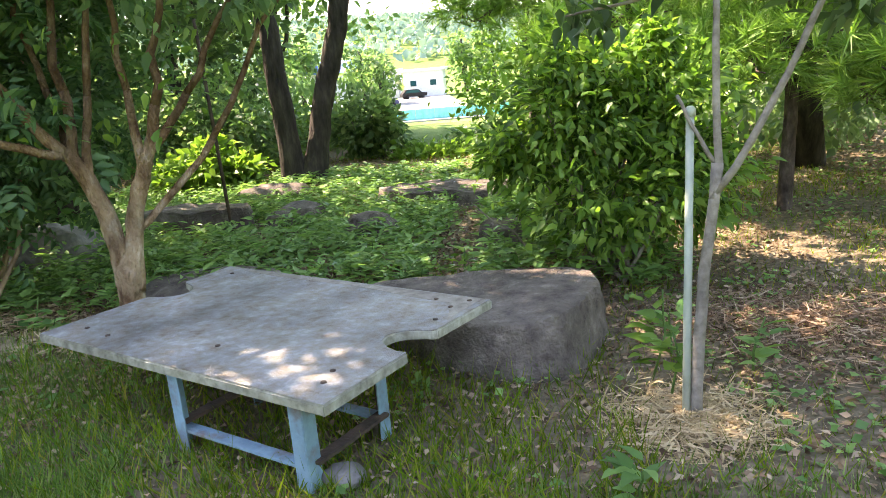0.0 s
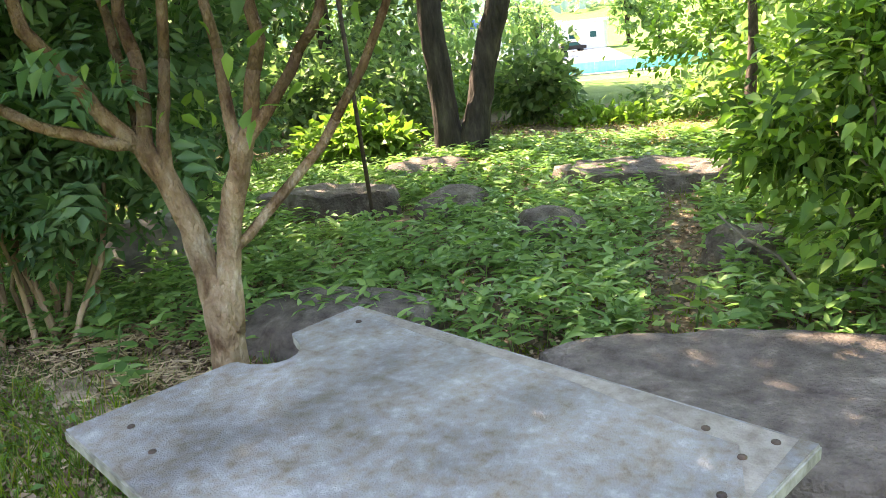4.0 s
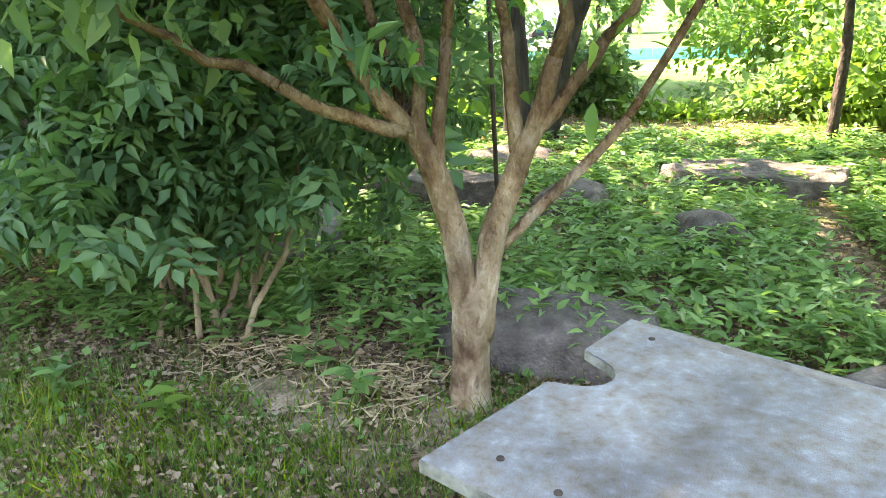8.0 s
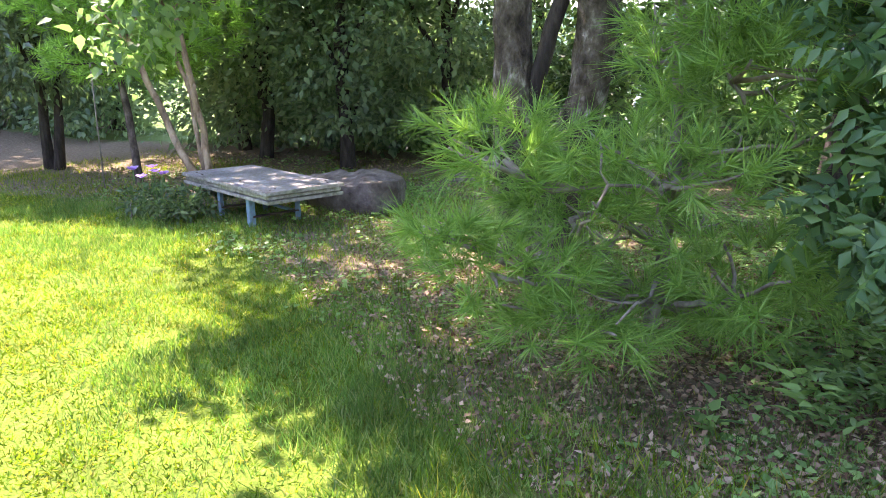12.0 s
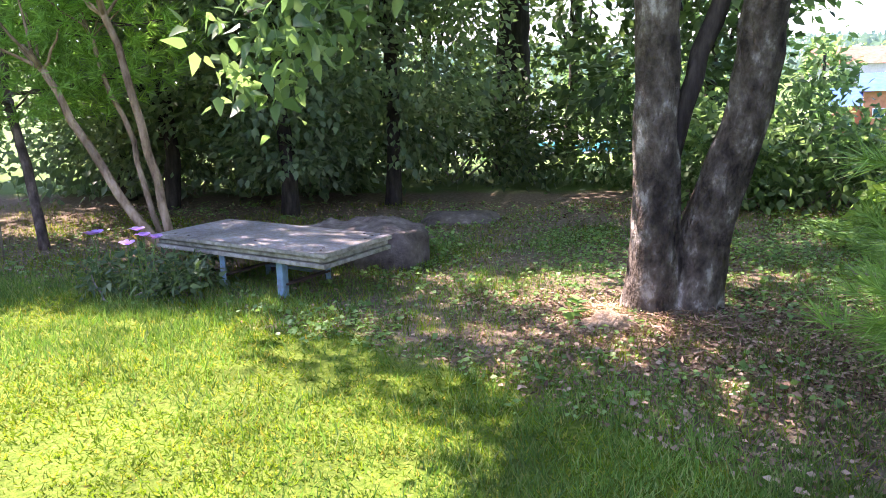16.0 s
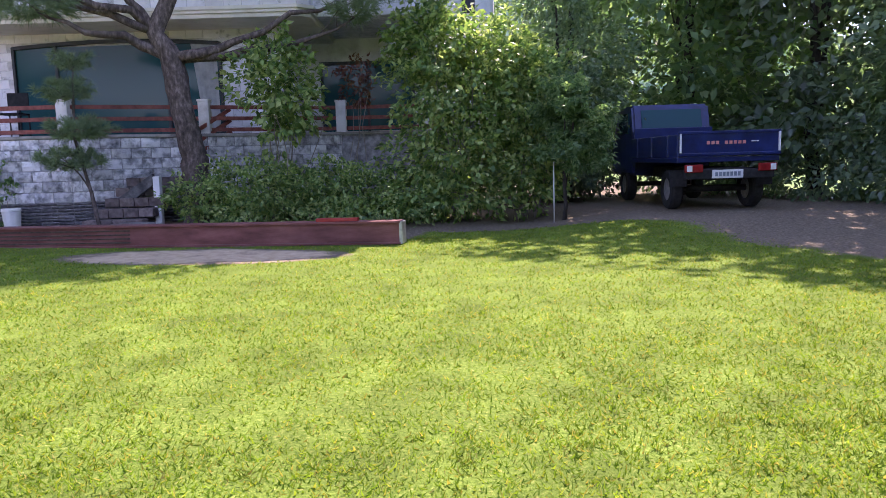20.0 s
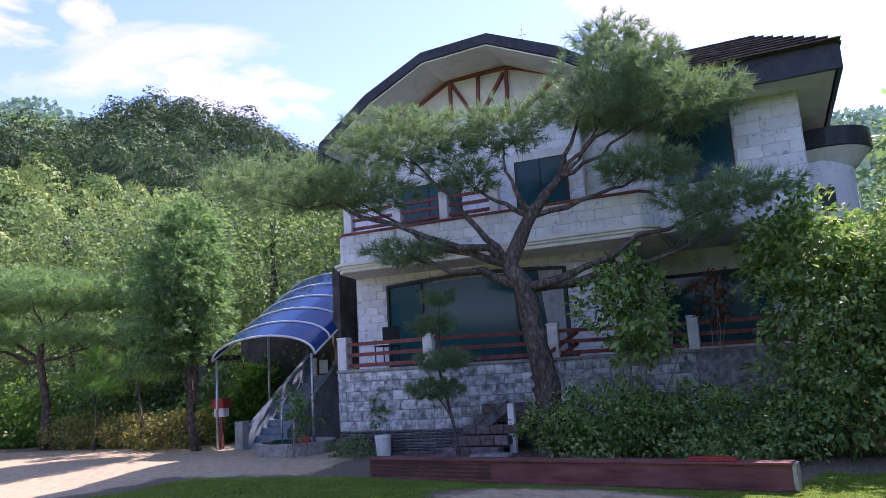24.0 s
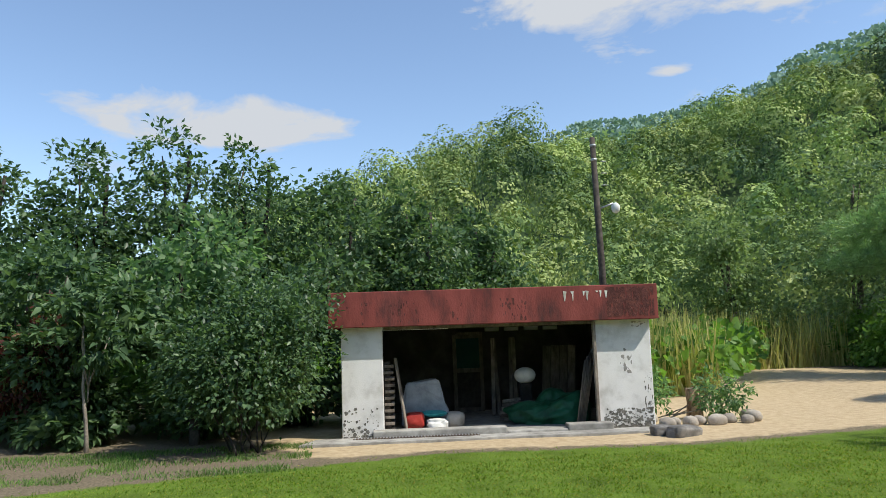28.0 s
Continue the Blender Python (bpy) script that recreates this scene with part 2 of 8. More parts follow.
# Greyer greens carry the mid-distance haze in the leaf colour.
M["lf_wood"] = leafy("hazed_woodland_leaf", [(0.126, 0.2, 0.081), (0.2, 0.29, 0.117), (0.304, 0.39, 0.162)], 0.55, 0.45, (1.2, 1.25, 0.8))
M["lf_deep"] = leafy("deep_green_leaf", [(0.0431, 0.0892, 0.0439), (0.0862, 0.155, 0.0706), (0.16, 0.25, 0.11)], 0.42, 0.4)
M["lf_light"] = leafy("fresh_leaf", [(0.09, 0.19, 0.035), (0.14, 0.27, 0.05), (0.21, 0.35, 0.08)], 0.45, 0.45)
M["lf_gloss"] = leafy("glossy_evergreen_leaf", [(0.0743, 0.128, 0.0743), (0.115, 0.182, 0.101), (0.189, 0.27, 0.149)], 0.36, 0.4, (1.1, 1.3, 0.7), 1.0)
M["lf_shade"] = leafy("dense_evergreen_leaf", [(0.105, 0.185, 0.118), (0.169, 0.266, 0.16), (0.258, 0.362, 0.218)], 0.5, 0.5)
M["lf_shrub"] = leafy("garden_shrub_leaf", [(0.0673, 0.146, 0.0501), (0.135, 0.248, 0.0715), (0.254, 0.364, 0.114), (0.448, 0.524, 0.229)], 0.45, 0.42)
M["lf_hedge"] = leafy("clipped_hedge_leaf", [(0.133, 0.16, 0.0479), (0.267, 0.255, 0.0798), (0.5, 0.398, 0.144)], 0.55, 0.3)
M["lf_red"] = leafy("red_maple_leaf", [(0.05, 0.018, 0.016), (0.1, 0.035, 0.025), (0.16, 0.1, 0.04)], 0.5, 0.35, (1.4, 0.8, 0.6))
M["needle"] = leafy("soft_pine_needle", [(0.108, 0.24, 0.054), (0.168, 0.336, 0.078), (0.24, 0.432, 0.108)], 0.5, 0.38)
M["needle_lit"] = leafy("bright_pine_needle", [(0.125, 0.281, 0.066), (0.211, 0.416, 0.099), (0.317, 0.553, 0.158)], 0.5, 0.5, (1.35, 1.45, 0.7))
M["needle_mid"] = leafy("garden_pine_needle", [(0.128, 0.23, 0.109), (0.207, 0.337, 0.151), (0.319, 0.474, 0.217)], 0.5, 0.42)
M["needle_dark"] = leafy("red_pine_needle", [(0.103, 0.172, 0.103), (0.161, 0.241, 0.138), (0.241, 0.333, 0.19)], 0.5, 0.42)
M["hill"] = leafy("hillside_canopy", [(0.0432, 0.09, 0.0551), (0.108, 0.18, 0.0673), (0.216, 0.31, 0.0922), (0.356, 0.43, 0.147), (0.475, 0.52, 0.208)], 0.65, 0.18, (1.2, 1.3, 0.7), 0.2, patch=0.05, cell=0.2, by_cell=0.7)
M["hill_pine"] = leafy("crest_pine_canopy", [(0.03, 0.06, 0.035), (0.06, 0.1, 0.05), (0.11, 0.16, 0.075), (0.17, 0.23, 0.1)], 0.7, 0.15, (1.1, 1.2, 0.8), 0.15, patch=0.05, cell=0.25, by_cell=0.5)
# Pale blue-green puts distance haze into the ridge's leaf colour.
M["far_hill"] = leafy("hazed_ridge_canopy", [(0.195, 0.3, 0.255), (0.24, 0.352, 0.285), (0.3, 0.405, 0.33)], 0.8, 0.2, (1, 1.1, 0.9), 0.1)
M["grass"] = leafy("lawn_blade", [(0.0549, 0.125, 0.012), (0.095, 0.195, 0.017), (0.132, 0.245, 0.022), (0.185, 0.285, 0.035), (0.338, 0.31, 0.1)], 0.7, 0.5, (1.45, 1.3, 0.5), 0.1, patch=6.0)
M["grass_lush"] = leafy("lush_grass_blade", [(0.06, 0.15, 0.03), (0.1, 0.22, 0.045), (0.16, 0.3, 0.065), (0.3, 0.34, 0.14)], 0.45, 0.45, (1.1, 1.25, 0.6), patch=1.5)
M["reed"] = leafy("dry_reed", [(0.258, 0.308, 0.0924), (0.451, 0.447, 0.154), (0.58, 0.508, 0.231)], 0.6, 0.3)
M["litter"] = leafy("dead_leaf", [(0.09, 0.0552, 0.0384), (0.192, 0.126, 0.084), (0.336, 0.234, 0.156), (0.504, 0.39, 0.27)], 0.8, 0.12, (1.1, 1, 0.8), 0.15)
M["straw"] = leafy("dry_straw", [(0.345, 0.253, 0.138), (0.552, 0.425, 0.253), (0.713, 0.575, 0.368)], 0.8, 0.15, (1.1, 1, 0.8), 0.15)
M["petal"] = leafy("mauve_petal", [(0.4, 0.25, 0.62), (0.5, 0.34, 0.74)], 0.5, 0.3, (1.1, 0.9, 1.2))
M["stone_white"] = mat("white_painted_stone", [(0.32, (0.4, 0.41, 0.42)), (0.42, (0.74, 0.75, 0.77)), (0.7, (0.83, 0.83, 0.84))], 5, 0.8, 0.5, 22, 1.3, 0.12, piece=0.07)
M["stone_stained"] = mat("stained_white_stone", [(0.09, 0.1, 0.1), (0.36, 0.37, 0.385), (0.72, 0.73, 0.74), (0.8, 0.8, 0.81)], 6, 0.85, 0.8, 24, 1.0, 0.4, piece=0.15)
M["step_stone"] = mat("pinkish_step_stone", [(0.07, 0.055, 0.05), (0.17, 0.135, 0.125), (0.28, 0.23, 0.21)], 9, 0.85, 0.5, 40, 2, 0.35, piece=0.2)
M["stone_joint"] = mat("dark_mortar", [(0.12, 0.12, 0.125), (0.27, 0.27, 0.28), (0.45, 0.45, 0.46)], 8, 0.9, 0.4, 50, 2, 0.3)
M["joint_pale"] = mat("pale_mortar", [(0.4, 0.4, 0.41), (0.6, 0.6, 0.61), (0.68, 0.68, 0.69)], 8, 0.9, 0.3, 50, 2, 0.2)
M["slate"] = mat("dark_slate_course", [(0.05, 0.05, 0.052), (0.12, 0.12, 0.125), (0.26, 0.26, 0.26)], 7, 0.85, 0.5, 40, 2, 0.3, piece=0.35)
M["plaster"] = mat("cream_plaster", [(0.6, 0.58, 0.5), (0.72, 0.7, 0.62), (0.76, 0.74, 0.67)], 3, 0.9, 0.12, 60, 0.8, 0.1)
M["white_paint"] = mat("white_wall_paint", [(0.5, 0.49, 0.46), (0.77, 0.765, 0.75), (0.83, 0.825, 0.81)], 2.2, 0.85, 0.15, 50, 0.9, 0.14)
M["red_timber"] = mat("brown_red_paint", [(0.16, 0.04, 0.035), (0.25, 0.075, 0.06), (0.32, 0.11, 0.09)], 12, 0.6, 0.2, 70, 3, 0.2)
M["beam_red"] = mat("oxide_red_steel", [(0.11, 0.035, 0.03), (0.2, 0.07, 0.06), (0.27, 0.11, 0.095)], 6, 0.55, 0.2, 60, 1.5, 0.25, stretch=(0.3, 1, 1))
M["fascia"] = mat("stained_red_fascia", [(0.06, 0.03, 0.028), (0.25, 0.06, 0.05), (0.33, 0.085, 0.07)], 3.2, 0.8, 0.2, 60, 1.1, 0.4, stretch=(1, 1, 0.35))
M["roof_dark"] = mat("dark_metal_fascia", [(0.018, 0.02, 0.025), (0.035, 0.038, 0.046), (0.05, 0.054, 0.064)], 5, 0.5, 0.15, 60, 1.5, 0.2)
M["shingle"] = mat("brown_shingle", [(0.06, 0.045, 0.04), (0.13, 0.1, 0.085), (0.22, 0.17, 0.14)], 9, 0.85, 0.4, 50, 2, 0.3, piece=0.2)
M["concrete"] = mat("grey_concrete", [(0.2, 0.19, 0.175), (0.34, 0.33, 0.3), (0.45, 0.43, 0.4)], 6, 0.9, 0.3, 60, 1.2, 0.3)
M["grey_paint"] = mat("blue_grey_paint", [(0.13, 0.17, 0.2), (0.2, 0.25, 0.29), (0.27, 0.32, 0.36)], 6, 0.7, 0.2, 60, 2, 0.2)
M["steel"] = mat("galvanised_steel", [(0.3, 0.31, 0.32), (0.45, 0.46, 0.47), (0.55, 0.56, 0.57)], 12, 0.4, 0.1, 60, 3, 0.2, metal=0.7)
M["window"] = glassy("tinted_window_glass", (0.015, 0.075, 0.085), 0.08)
M["window"].node_tree.nodes["Principled BSDF"].inputs["Specular IOR Level"].default_value = 0.18
M["frame_dark"] = mat("dark_window_frame", [(0.02, 0.022, 0.025), (0.035, 0.04, 0.045), (0.05, 0.055, 0.06)], 10, 0.45, 0.1, 60, 3, 0.2)
M["blue_sheet"] = glassy("blue_polycarbonate", (0.013, 0.055, 0.19), 0.15)
M["white_metal"] = mat("white_metal_rib", [(0.6, 0.62, 0.64), (0.7, 0.72, 0.74), (0.78, 0.79, 0.8)], 10, 0.45, 0.05, 60, 3, 0.1)
M["truck_blue"] = mat("blue_truck_paint", [(0.004, 0.01, 0.06), (0.007, 0.017, 0.1), (0.01, 0.024, 0.13)], 4, 0.35, 0.05, 60, 2, 0.25, coat=0.3, spec=0.5)
M["mushroom"] = mat("yellowish_mushroom", [(0.3, 0.27, 0.13), (0.46, 0.42, 0.22), (0.56, 0.53, 0.34)], 30, 0.7, 0.2, 90, 8, 0.3)
M["soil"] = mat("loose_pale_soil", [(0.2, 0.14, 0.09), (0.36, 0.27, 0.18), (0.5, 0.4, 0.29)], 22, 0.95, 1.2, 60, 3, 0.35)
M["mould_red"] = mat("stained_dark_red", [(0.07, 0.028, 0.024), (0.13, 0.045, 0.038), (0.2, 0.065, 0.052)], 22, 0.9, 0.3, 70, 5, 0.4)
M["mould"] = mat("black_damp_mould", [(0.08, 0.078, 0.066), (0.17, 0.165, 0.145), (0.34, 0.33, 0.3)], 26, 0.95, 0.5, 70, 6, 0.4)
M["black"] = mat("black_rubber", [(0.012, 0.012, 0.013), (0.022, 0.022, 0.023), (0.035, 0.035, 0.035)], 12, 0.8, 0.3, 60, 3, 0.2)
M["plate"] = mat("white_plate", [(0.6, 0.62, 0.6), (0.68, 0.7, 0.68), (0.74, 0.75, 0.73)], 10, 0.5, 0.0, 60, 3, 0.1)
M["lamp_red"] = mat("red_tail_lamp", [(0.2, 0.01, 0.01), (0.3, 0.02, 0.02), (0.36, 0.03, 0.03)], 10, 0.2, 0.0, 60, 3, 0.1)
M["lettering"] = mat("pale_red_lettering", [(0.55, 0.18, 0.17), (0.6, 0.22, 0.2), (0.66, 0.26, 0.24)], 10, 0.5, 0.0, 60, 3, 0.1)
M["wood_old"] = mat("old_grey_timber", [(0.09, 0.075, 0.06), (0.2, 0.17, 0.14), (0.32, 0.28, 0.23)], 14, 0.85, 0.4, 60, 3, 0.3, stretch=(1, 1, 0.3), piece=0.3)
M["wood_dark"] = mat("dark_timber", [(0.03, 0.025, 0.02), (0.06, 0.05, 0.04), (0.1, 0.08, 0.065)], 12, 0.8, 0.3, 60, 3, 0.3)
M["tarp_green"] = mat("green_tarpaulin", [(0.006, 0.05, 0.025), (0.012, 0.095, 0.045), (0.02, 0.13, 0.065)], 5, 0.5, 0.4, 18, 2, 0.3)
M["tarp_grey"] = mat("pale_tarpaulin", [(0.3, 0.33, 0.36), (0.42, 0.45, 0.48), (0.52, 0.55, 0.57)], 4, 0.6, 0.4, 14, 2, 0.25)
M["plastic_red"] = mat("red_plastic", [(0.25, 0.025, 0.02), (0.38, 0.04, 0.03), (0.45, 0.055, 0.04)], 6, 0.45, 0.1, 60, 2, 0.15)
M["teal"] = mat("teal_plastic", [(0.02, 0.25, 0.26), (0.04, 0.35, 0.36), (0.08, 0.42, 0.42)], 6, 0.5, 0.2, 40, 2, 0.15)
M["white_plastic"] = mat("white_plastic", [(0.6, 0.6, 0.57), (0.72, 0.72, 0.69), (0.78, 0.78, 0.75)], 6, 0.5, 0.1, 60, 2, 0.1)
M["inside"] = mat("dark_inner_wall", [(0.05, 0.045, 0.04), (0.1, 0.09, 0.08), (0.16, 0.145, 0.13)], 3, 0.95, 0.3, 40, 1, 0.3)
M["brickred"] = mat("brick_red_wall", [(0.28, 0.11, 0.07), (0.38, 0.16, 0.1), (0.44, 0.2, 0.13)], 2, 0.9, 0.1, 30, 0.5, 0.2)
M["blue_roof"] = mat("blue_sheet_roof", [(0.05, 0.12, 0.32), (0.07, 0.17, 0.42), (0.1, 0.22, 0.5)], 2, 0.5, 0.1, 20, 0.4, 0.2)
M["curtain"] = mat("grey_curtain", [(0.26, 0.28, 0.28), (0.36, 0.38, 0.38), (0.42, 0.44, 0.44)], 6, 0.9, 0.2, 30, 2, 0.15)


def weathered_upward(m, z0, z1, low):
    """Old bark: the peeled foot is pale, the younger limbs higher up are browner."""
    nt = m.node_tree
    b = nt.nodes["Principled BSDF"]
    src = b.inputs["Base Color"].links[0].from_socket
    tc = nt.nodes.new("ShaderNodeTexCoord")
    sp = nt.nodes.new("ShaderNodeSeparateXYZ")
    nt.links.new(tc.outputs["Object"], sp.inputs[0])
    n = nt.nodes.new("ShaderNodeTexNoise")
    n.inputs["Scale"].default_value = 5.0
    nt.links.new(tc.outputs["Object"], n.inputs["Vector"])
    ad = nt.nodes.new("ShaderNodeMath")
    ad.operation = 'MULTIPLY_ADD'
    ad.inputs[1].default_value = 0.7
    nt.links.new(n.outputs["Fac"], ad.inputs[0])
    nt.links.new(sp.outputs[2], ad.inputs[2])
    mr = nt.nodes.new("ShaderNodeMapRange")
    mr.inputs["From Min"].default_value, mr.inputs["From Max"].default_value = z0 + 0.35, z1 + 0.35
    nt.links.new(ad.outputs[0], mr.inputs["Value"])
    mx = nt.nodes.new("ShaderNodeMixRGB")
    mx.blend_type = 'MULTIPLY'
    mx.inputs[2].default_value = (*low, 1)
    nt.links.new(mr.outputs[0], mx.inputs[0])
    nt.links.new(src, mx.inputs[1])
    nt.links.new(mx.outputs[0], b.inputs["Base Color"])


M["bark_peel"] = mat("peeling_stem_bark", [(0.36, (0.2, 0.11, 0.06)), (0.47, (0.4, 0.27, 0.165)), (0.55, (0.47, 0.34, 0.22)), (0.64, (0.64, 0.52, 0.39))], 11, 0.8, 1.6, 48, 5.0, 0.5, stretch=(1, 1, 0.55))
weathered_upward(M["bark_peel"], 0.5, 0.95, (0.34, 0.29, 0.22))

# ---- builders ----
rng = np.random.default_rng(11)
UP = np.array((0.0, 0.0, 1.0))


def ss(v):
    v = np.clip(v, 0, 1)
    return v * v * (3 - 2 * v)


def gz(x, y):
    """Height of the ground: lawn near nought, a rise towards the house, a fall to the fields, hills around."""
    x, y = np.asarray(x, float), np.asarray(y, float)
    z = 0.15 * ss((-18.2 - x) / 2.6) * ss((4.5 - y) / 3.0)
    z = z + 0.13 * ss((-15.6 - x) / 2.4) * ss((y - 3.2) / 2.0)
    z = z - 5.0 * ss((y - 11.5) / 42.0)
    z = z - 0.1 * np.exp(-(((x - 0.75) / 0.75) ** 2 + ((y - 2.85) / 0.75) ** 2)) + 0.08 * np.exp(-(((x + 19.5) / 2.5) ** 2 + ((y - 7.0) / 2.0) ** 2))
    dx, dy = x + 7.0, y + 0.4
    r = np.hypot(dx, dy) + 1e-6
    yaw = np.degrees(np.arctan2(-dx, dy)) % 360
    near = np.interp(yaw, [84, 96, 112, 117, 121, 126, 129, 134, 141, 148, 153, 157, 161, 164.5, 170, 176, 182, 200, 230],
                     [0, 9, 15, 16.2, 17.8, 19.3, 19.2, 16.8, 15.8, 14.6, 13.4, 12.6, 13.3, 14.6, 12.8, 11.4, 9.5, 7, 0])
    r1 = np.interp(yaw, [96, 126, 141, 155, 164, 180], [150, 150, 165, 165, 105, 95])
    top = np.tan(np.radians(np.maximum(near - 0.6, 0))) * r1
    up = ss((r - 36) / (r1 - 36)) * 0.82 + 0.18 * np.clip((r - 36) / (r1 - 36), 0, 1)
    back = 1 - 0.75 * ss((r - r1) / 160)
    z = z + top * up * back
    far = np.interp(yaw, [0, 20, 40, 58, 66, 76, 88, 110, 120, 130, 136, 143, 152, 160, 175, 200, 260, 300, 340, 360],
                    [3.0, 3.6, 4.4, 8, 14, 15.6, 12, 11, 11, 15, 18.3, 17.2, 14.6, 14.4, 9, 5, 3.5, 3.1, 3.0, 3.0])
    wob = 0.018 * np.sin(np.radians(yaw) * 19) + 0.012 * np.sin(np.radians(yaw) * 43 + 1)
    z = z + np.tan(np.radians(far)) * 800 * (1 + wob) * ss((r - 330) / 470)
    return z


LATTICE = np.random.default_rng(5).random((256, 256))


def mottle(x, y, cell):
    """Soft random patches about a cell wide, 0 to 1."""
    u, v = np.asarray(x) / cell + 70.3, np.asarray(y) / cell + 31.7
    i, j = np.floor(u).astype(int), np.floor(v).astype(int)
    a, b = ss(u - i), ss(v - j)
    g = lambda p, q: LATTICE[p % 256, q % 256]
    return (g(i, j) * (1 - a) + g(i + 1, j) * a) * (1 - b) + (g(i, j + 1) * (1 - a) + g(i + 1, j + 1) * a) * b


def raw(name, V, F, material=None, smooth=False):
    V, F = np.asarray(V, np.float32), np.asarray(F, np.int32)
    me = bpy.data.meshes.new(name)
    me.vertices.add(len(V))
    me.vertices.foreach_set("co", V.ravel())
    k = F.shape[1]
    me.loops.add(F.size)
    me.loops.foreach_set("vertex_index", F.ravel())
    me.polygons.add(len(F))
    me.polygons.foreach_set("loop_start", np.arange(0, F.size, k, dtype=np.int32))
    if smooth:
        me.polygons.foreach_set("use_smooth", np.ones(len(F), bool))
    me.update(calc_edges=True)
    if material:
        me.materials.append(material)
    return me


def cat(pieces):
    """Joins (vertices, faces) pairs of one face size."""
    V, F, n = [], [], 0
    for v, f in pieces:
        V.append(v)
        F.append(np.asarray(f) + n)
        n += len(v)
    return np.concatenate(V), np.concatenate(F)


def thing(name, label, category, m=None, group="", kind=""):
    e = new(name)
    e.empty_display_size = 0.2
    if m is not None:
        e.matrix_basis = m
    return tagged(e, label, category, group, kind)


def part(name, shape, material, parent, label="", m=None):
    if isinstance(shape, bmesh.types.BMesh):
        me = bpy.data.meshes.new(name)
        shape.to_mesh(me)
        shape.free()
    elif isinstance(shape, tuple):
        me = raw(name, shape[0], shape[1])
    else:
        me = shape
    if material and not me.materials:
        me.materials.append(material)
    ob = new(name, me)
    if parent:
        ob.parent = parent
    if m is not None:
        ob.matrix_basis = m
    if label:
        ob["label"] = label
    return ob


def solid(name, shape, material, label, category, m=None, group="", kind=""):
    """A thing or piece of the setting that is one mesh."""
    return tagged(part(name, shape, material, None, "", m), label, category, group, kind)


def box(sx, sy, sz, at=(0, 0, 0), rot=(0, 0, 0), bevel=0.0, bm=None):
    """A box with its edges rounded off, centred at a place."""
    own = bmesh.new()
    bmesh.ops.create_cube(own, size=1.0)
    bmesh.ops.scale(own, vec=(sx, sy, sz), verts=own.verts)
    if bevel:
        bmesh.ops.bevel(own, geom=own.edges[:], offset=bevel, segments=2, affect='EDGES', profile=0.5)
    bmesh.ops.transform(own, matrix=pose(*at, *rot), verts=own.verts)
    if bm is None:
        return own
    tmp = bpy.data.meshes.new("tmp")
    own.to_mesh(tmp)
    own.free()
    bm.from_mesh(tmp)
    bpy.data.meshes.remove(tmp)
    return bm


def prism(outline, h0, h1, bevel=0.0, axis="z"):
    """A closed outline pushed from one height to another along z (or x, or y)."""
    bm = bmesh.new()
    turn = {"z": lambda a, b, c: (a, b, c), "y": lambda a, b, c: (a, c, b), "x": lambda a, b, c: (c, a, b)}[axis]
    lo = [bm.verts.new(turn(a, b, h0)) for a, b in outline]
    hi = [bm.verts.new(turn(a, b, h1)) for a, b in outline]
    n = len(outline)
    bm.faces.new(lo[::-1])
    bm.faces.new(hi)
    for i in range(n):
        bm.faces.new((lo[i], lo[(i + 1) % n], hi[(i + 1) % n], hi[i]))
    bmesh.ops.recalc_face_normals(bm, faces=bm.faces[:])
    if bevel:
        bmesh.ops.bevel(bm, geom=[e for e in bm.edges if e.calc_face_angle(0) > 0.5], offset=bevel, segments=2, affect='EDGES')
    return bm


def tube(pts, radii, seg=8, knots=0.0, cap=True):
    """A limb through points, with a radius at each."""
    P = np.asarray(pts, float)
    R = np.asarray(radii, float) * np.ones(len(P))
    T = np.gradient(P, axis=0)
    T /= np.linalg.norm(T, axis=1)[:, None] + 1e-9
    ref = np.array((1.0, 0.13, 0.07)) if abs(T[0][0]) < 0.9 else np.array((0.0, 1.0, 0.1))
    A = np.cross(T, ref)
    A /= np.linalg.norm(A, axis=1)[:, None]
    Bn = np.cross(T, A)
    a = np.linspace(0, 2 * np.pi, seg, endpoint=False)
    rr = R[:, None] * (1 + knots * rng.normal(size=(len(P), seg)))
    V = P[:, None] + rr[..., None] * (np.cos(a)[None, :, None] * A[:, None] + np.sin(a)[None, :, None] * Bn[:, None])
    n = len(P)
    i, j = np.meshgrid(np.arange(n - 1), np.arange(seg), indexing="ij")
    q = np.stack([i * seg + j, i * seg + (j + 1) % seg, (i + 1) * seg + (j + 1) % seg, (i + 1) * seg + j], -1).reshape(-1, 4)
    V = V.reshape(-1, 3)
    if cap:
        e = len(V)
        V = np.concatenate([V, P[:1], P[-1:]])
        j = np.arange(seg)
        lo = np.stack([(j + 1) % seg, j, np.full(seg, e), np.full(seg, e)], -1)
        b0 = (n - 1) * seg
        hi = np.stack([b0 + j, b0 + (j + 1) % seg, np.full(seg, e + 1), np.full(seg, e + 1)], -1)
        lo[:, 3], hi[:, 3] = lo[:, 0], hi[:, 0]
        tri = np.concatenate([lo[:, :3], hi[:, :3]])
        return V, np.concatenate([q[:, [0, 1, 2]], q[:, [0, 2, 3]], tri])
    return V, np.concatenate([q[:, [0, 1, 2]], q[:, [0, 2, 3]]])


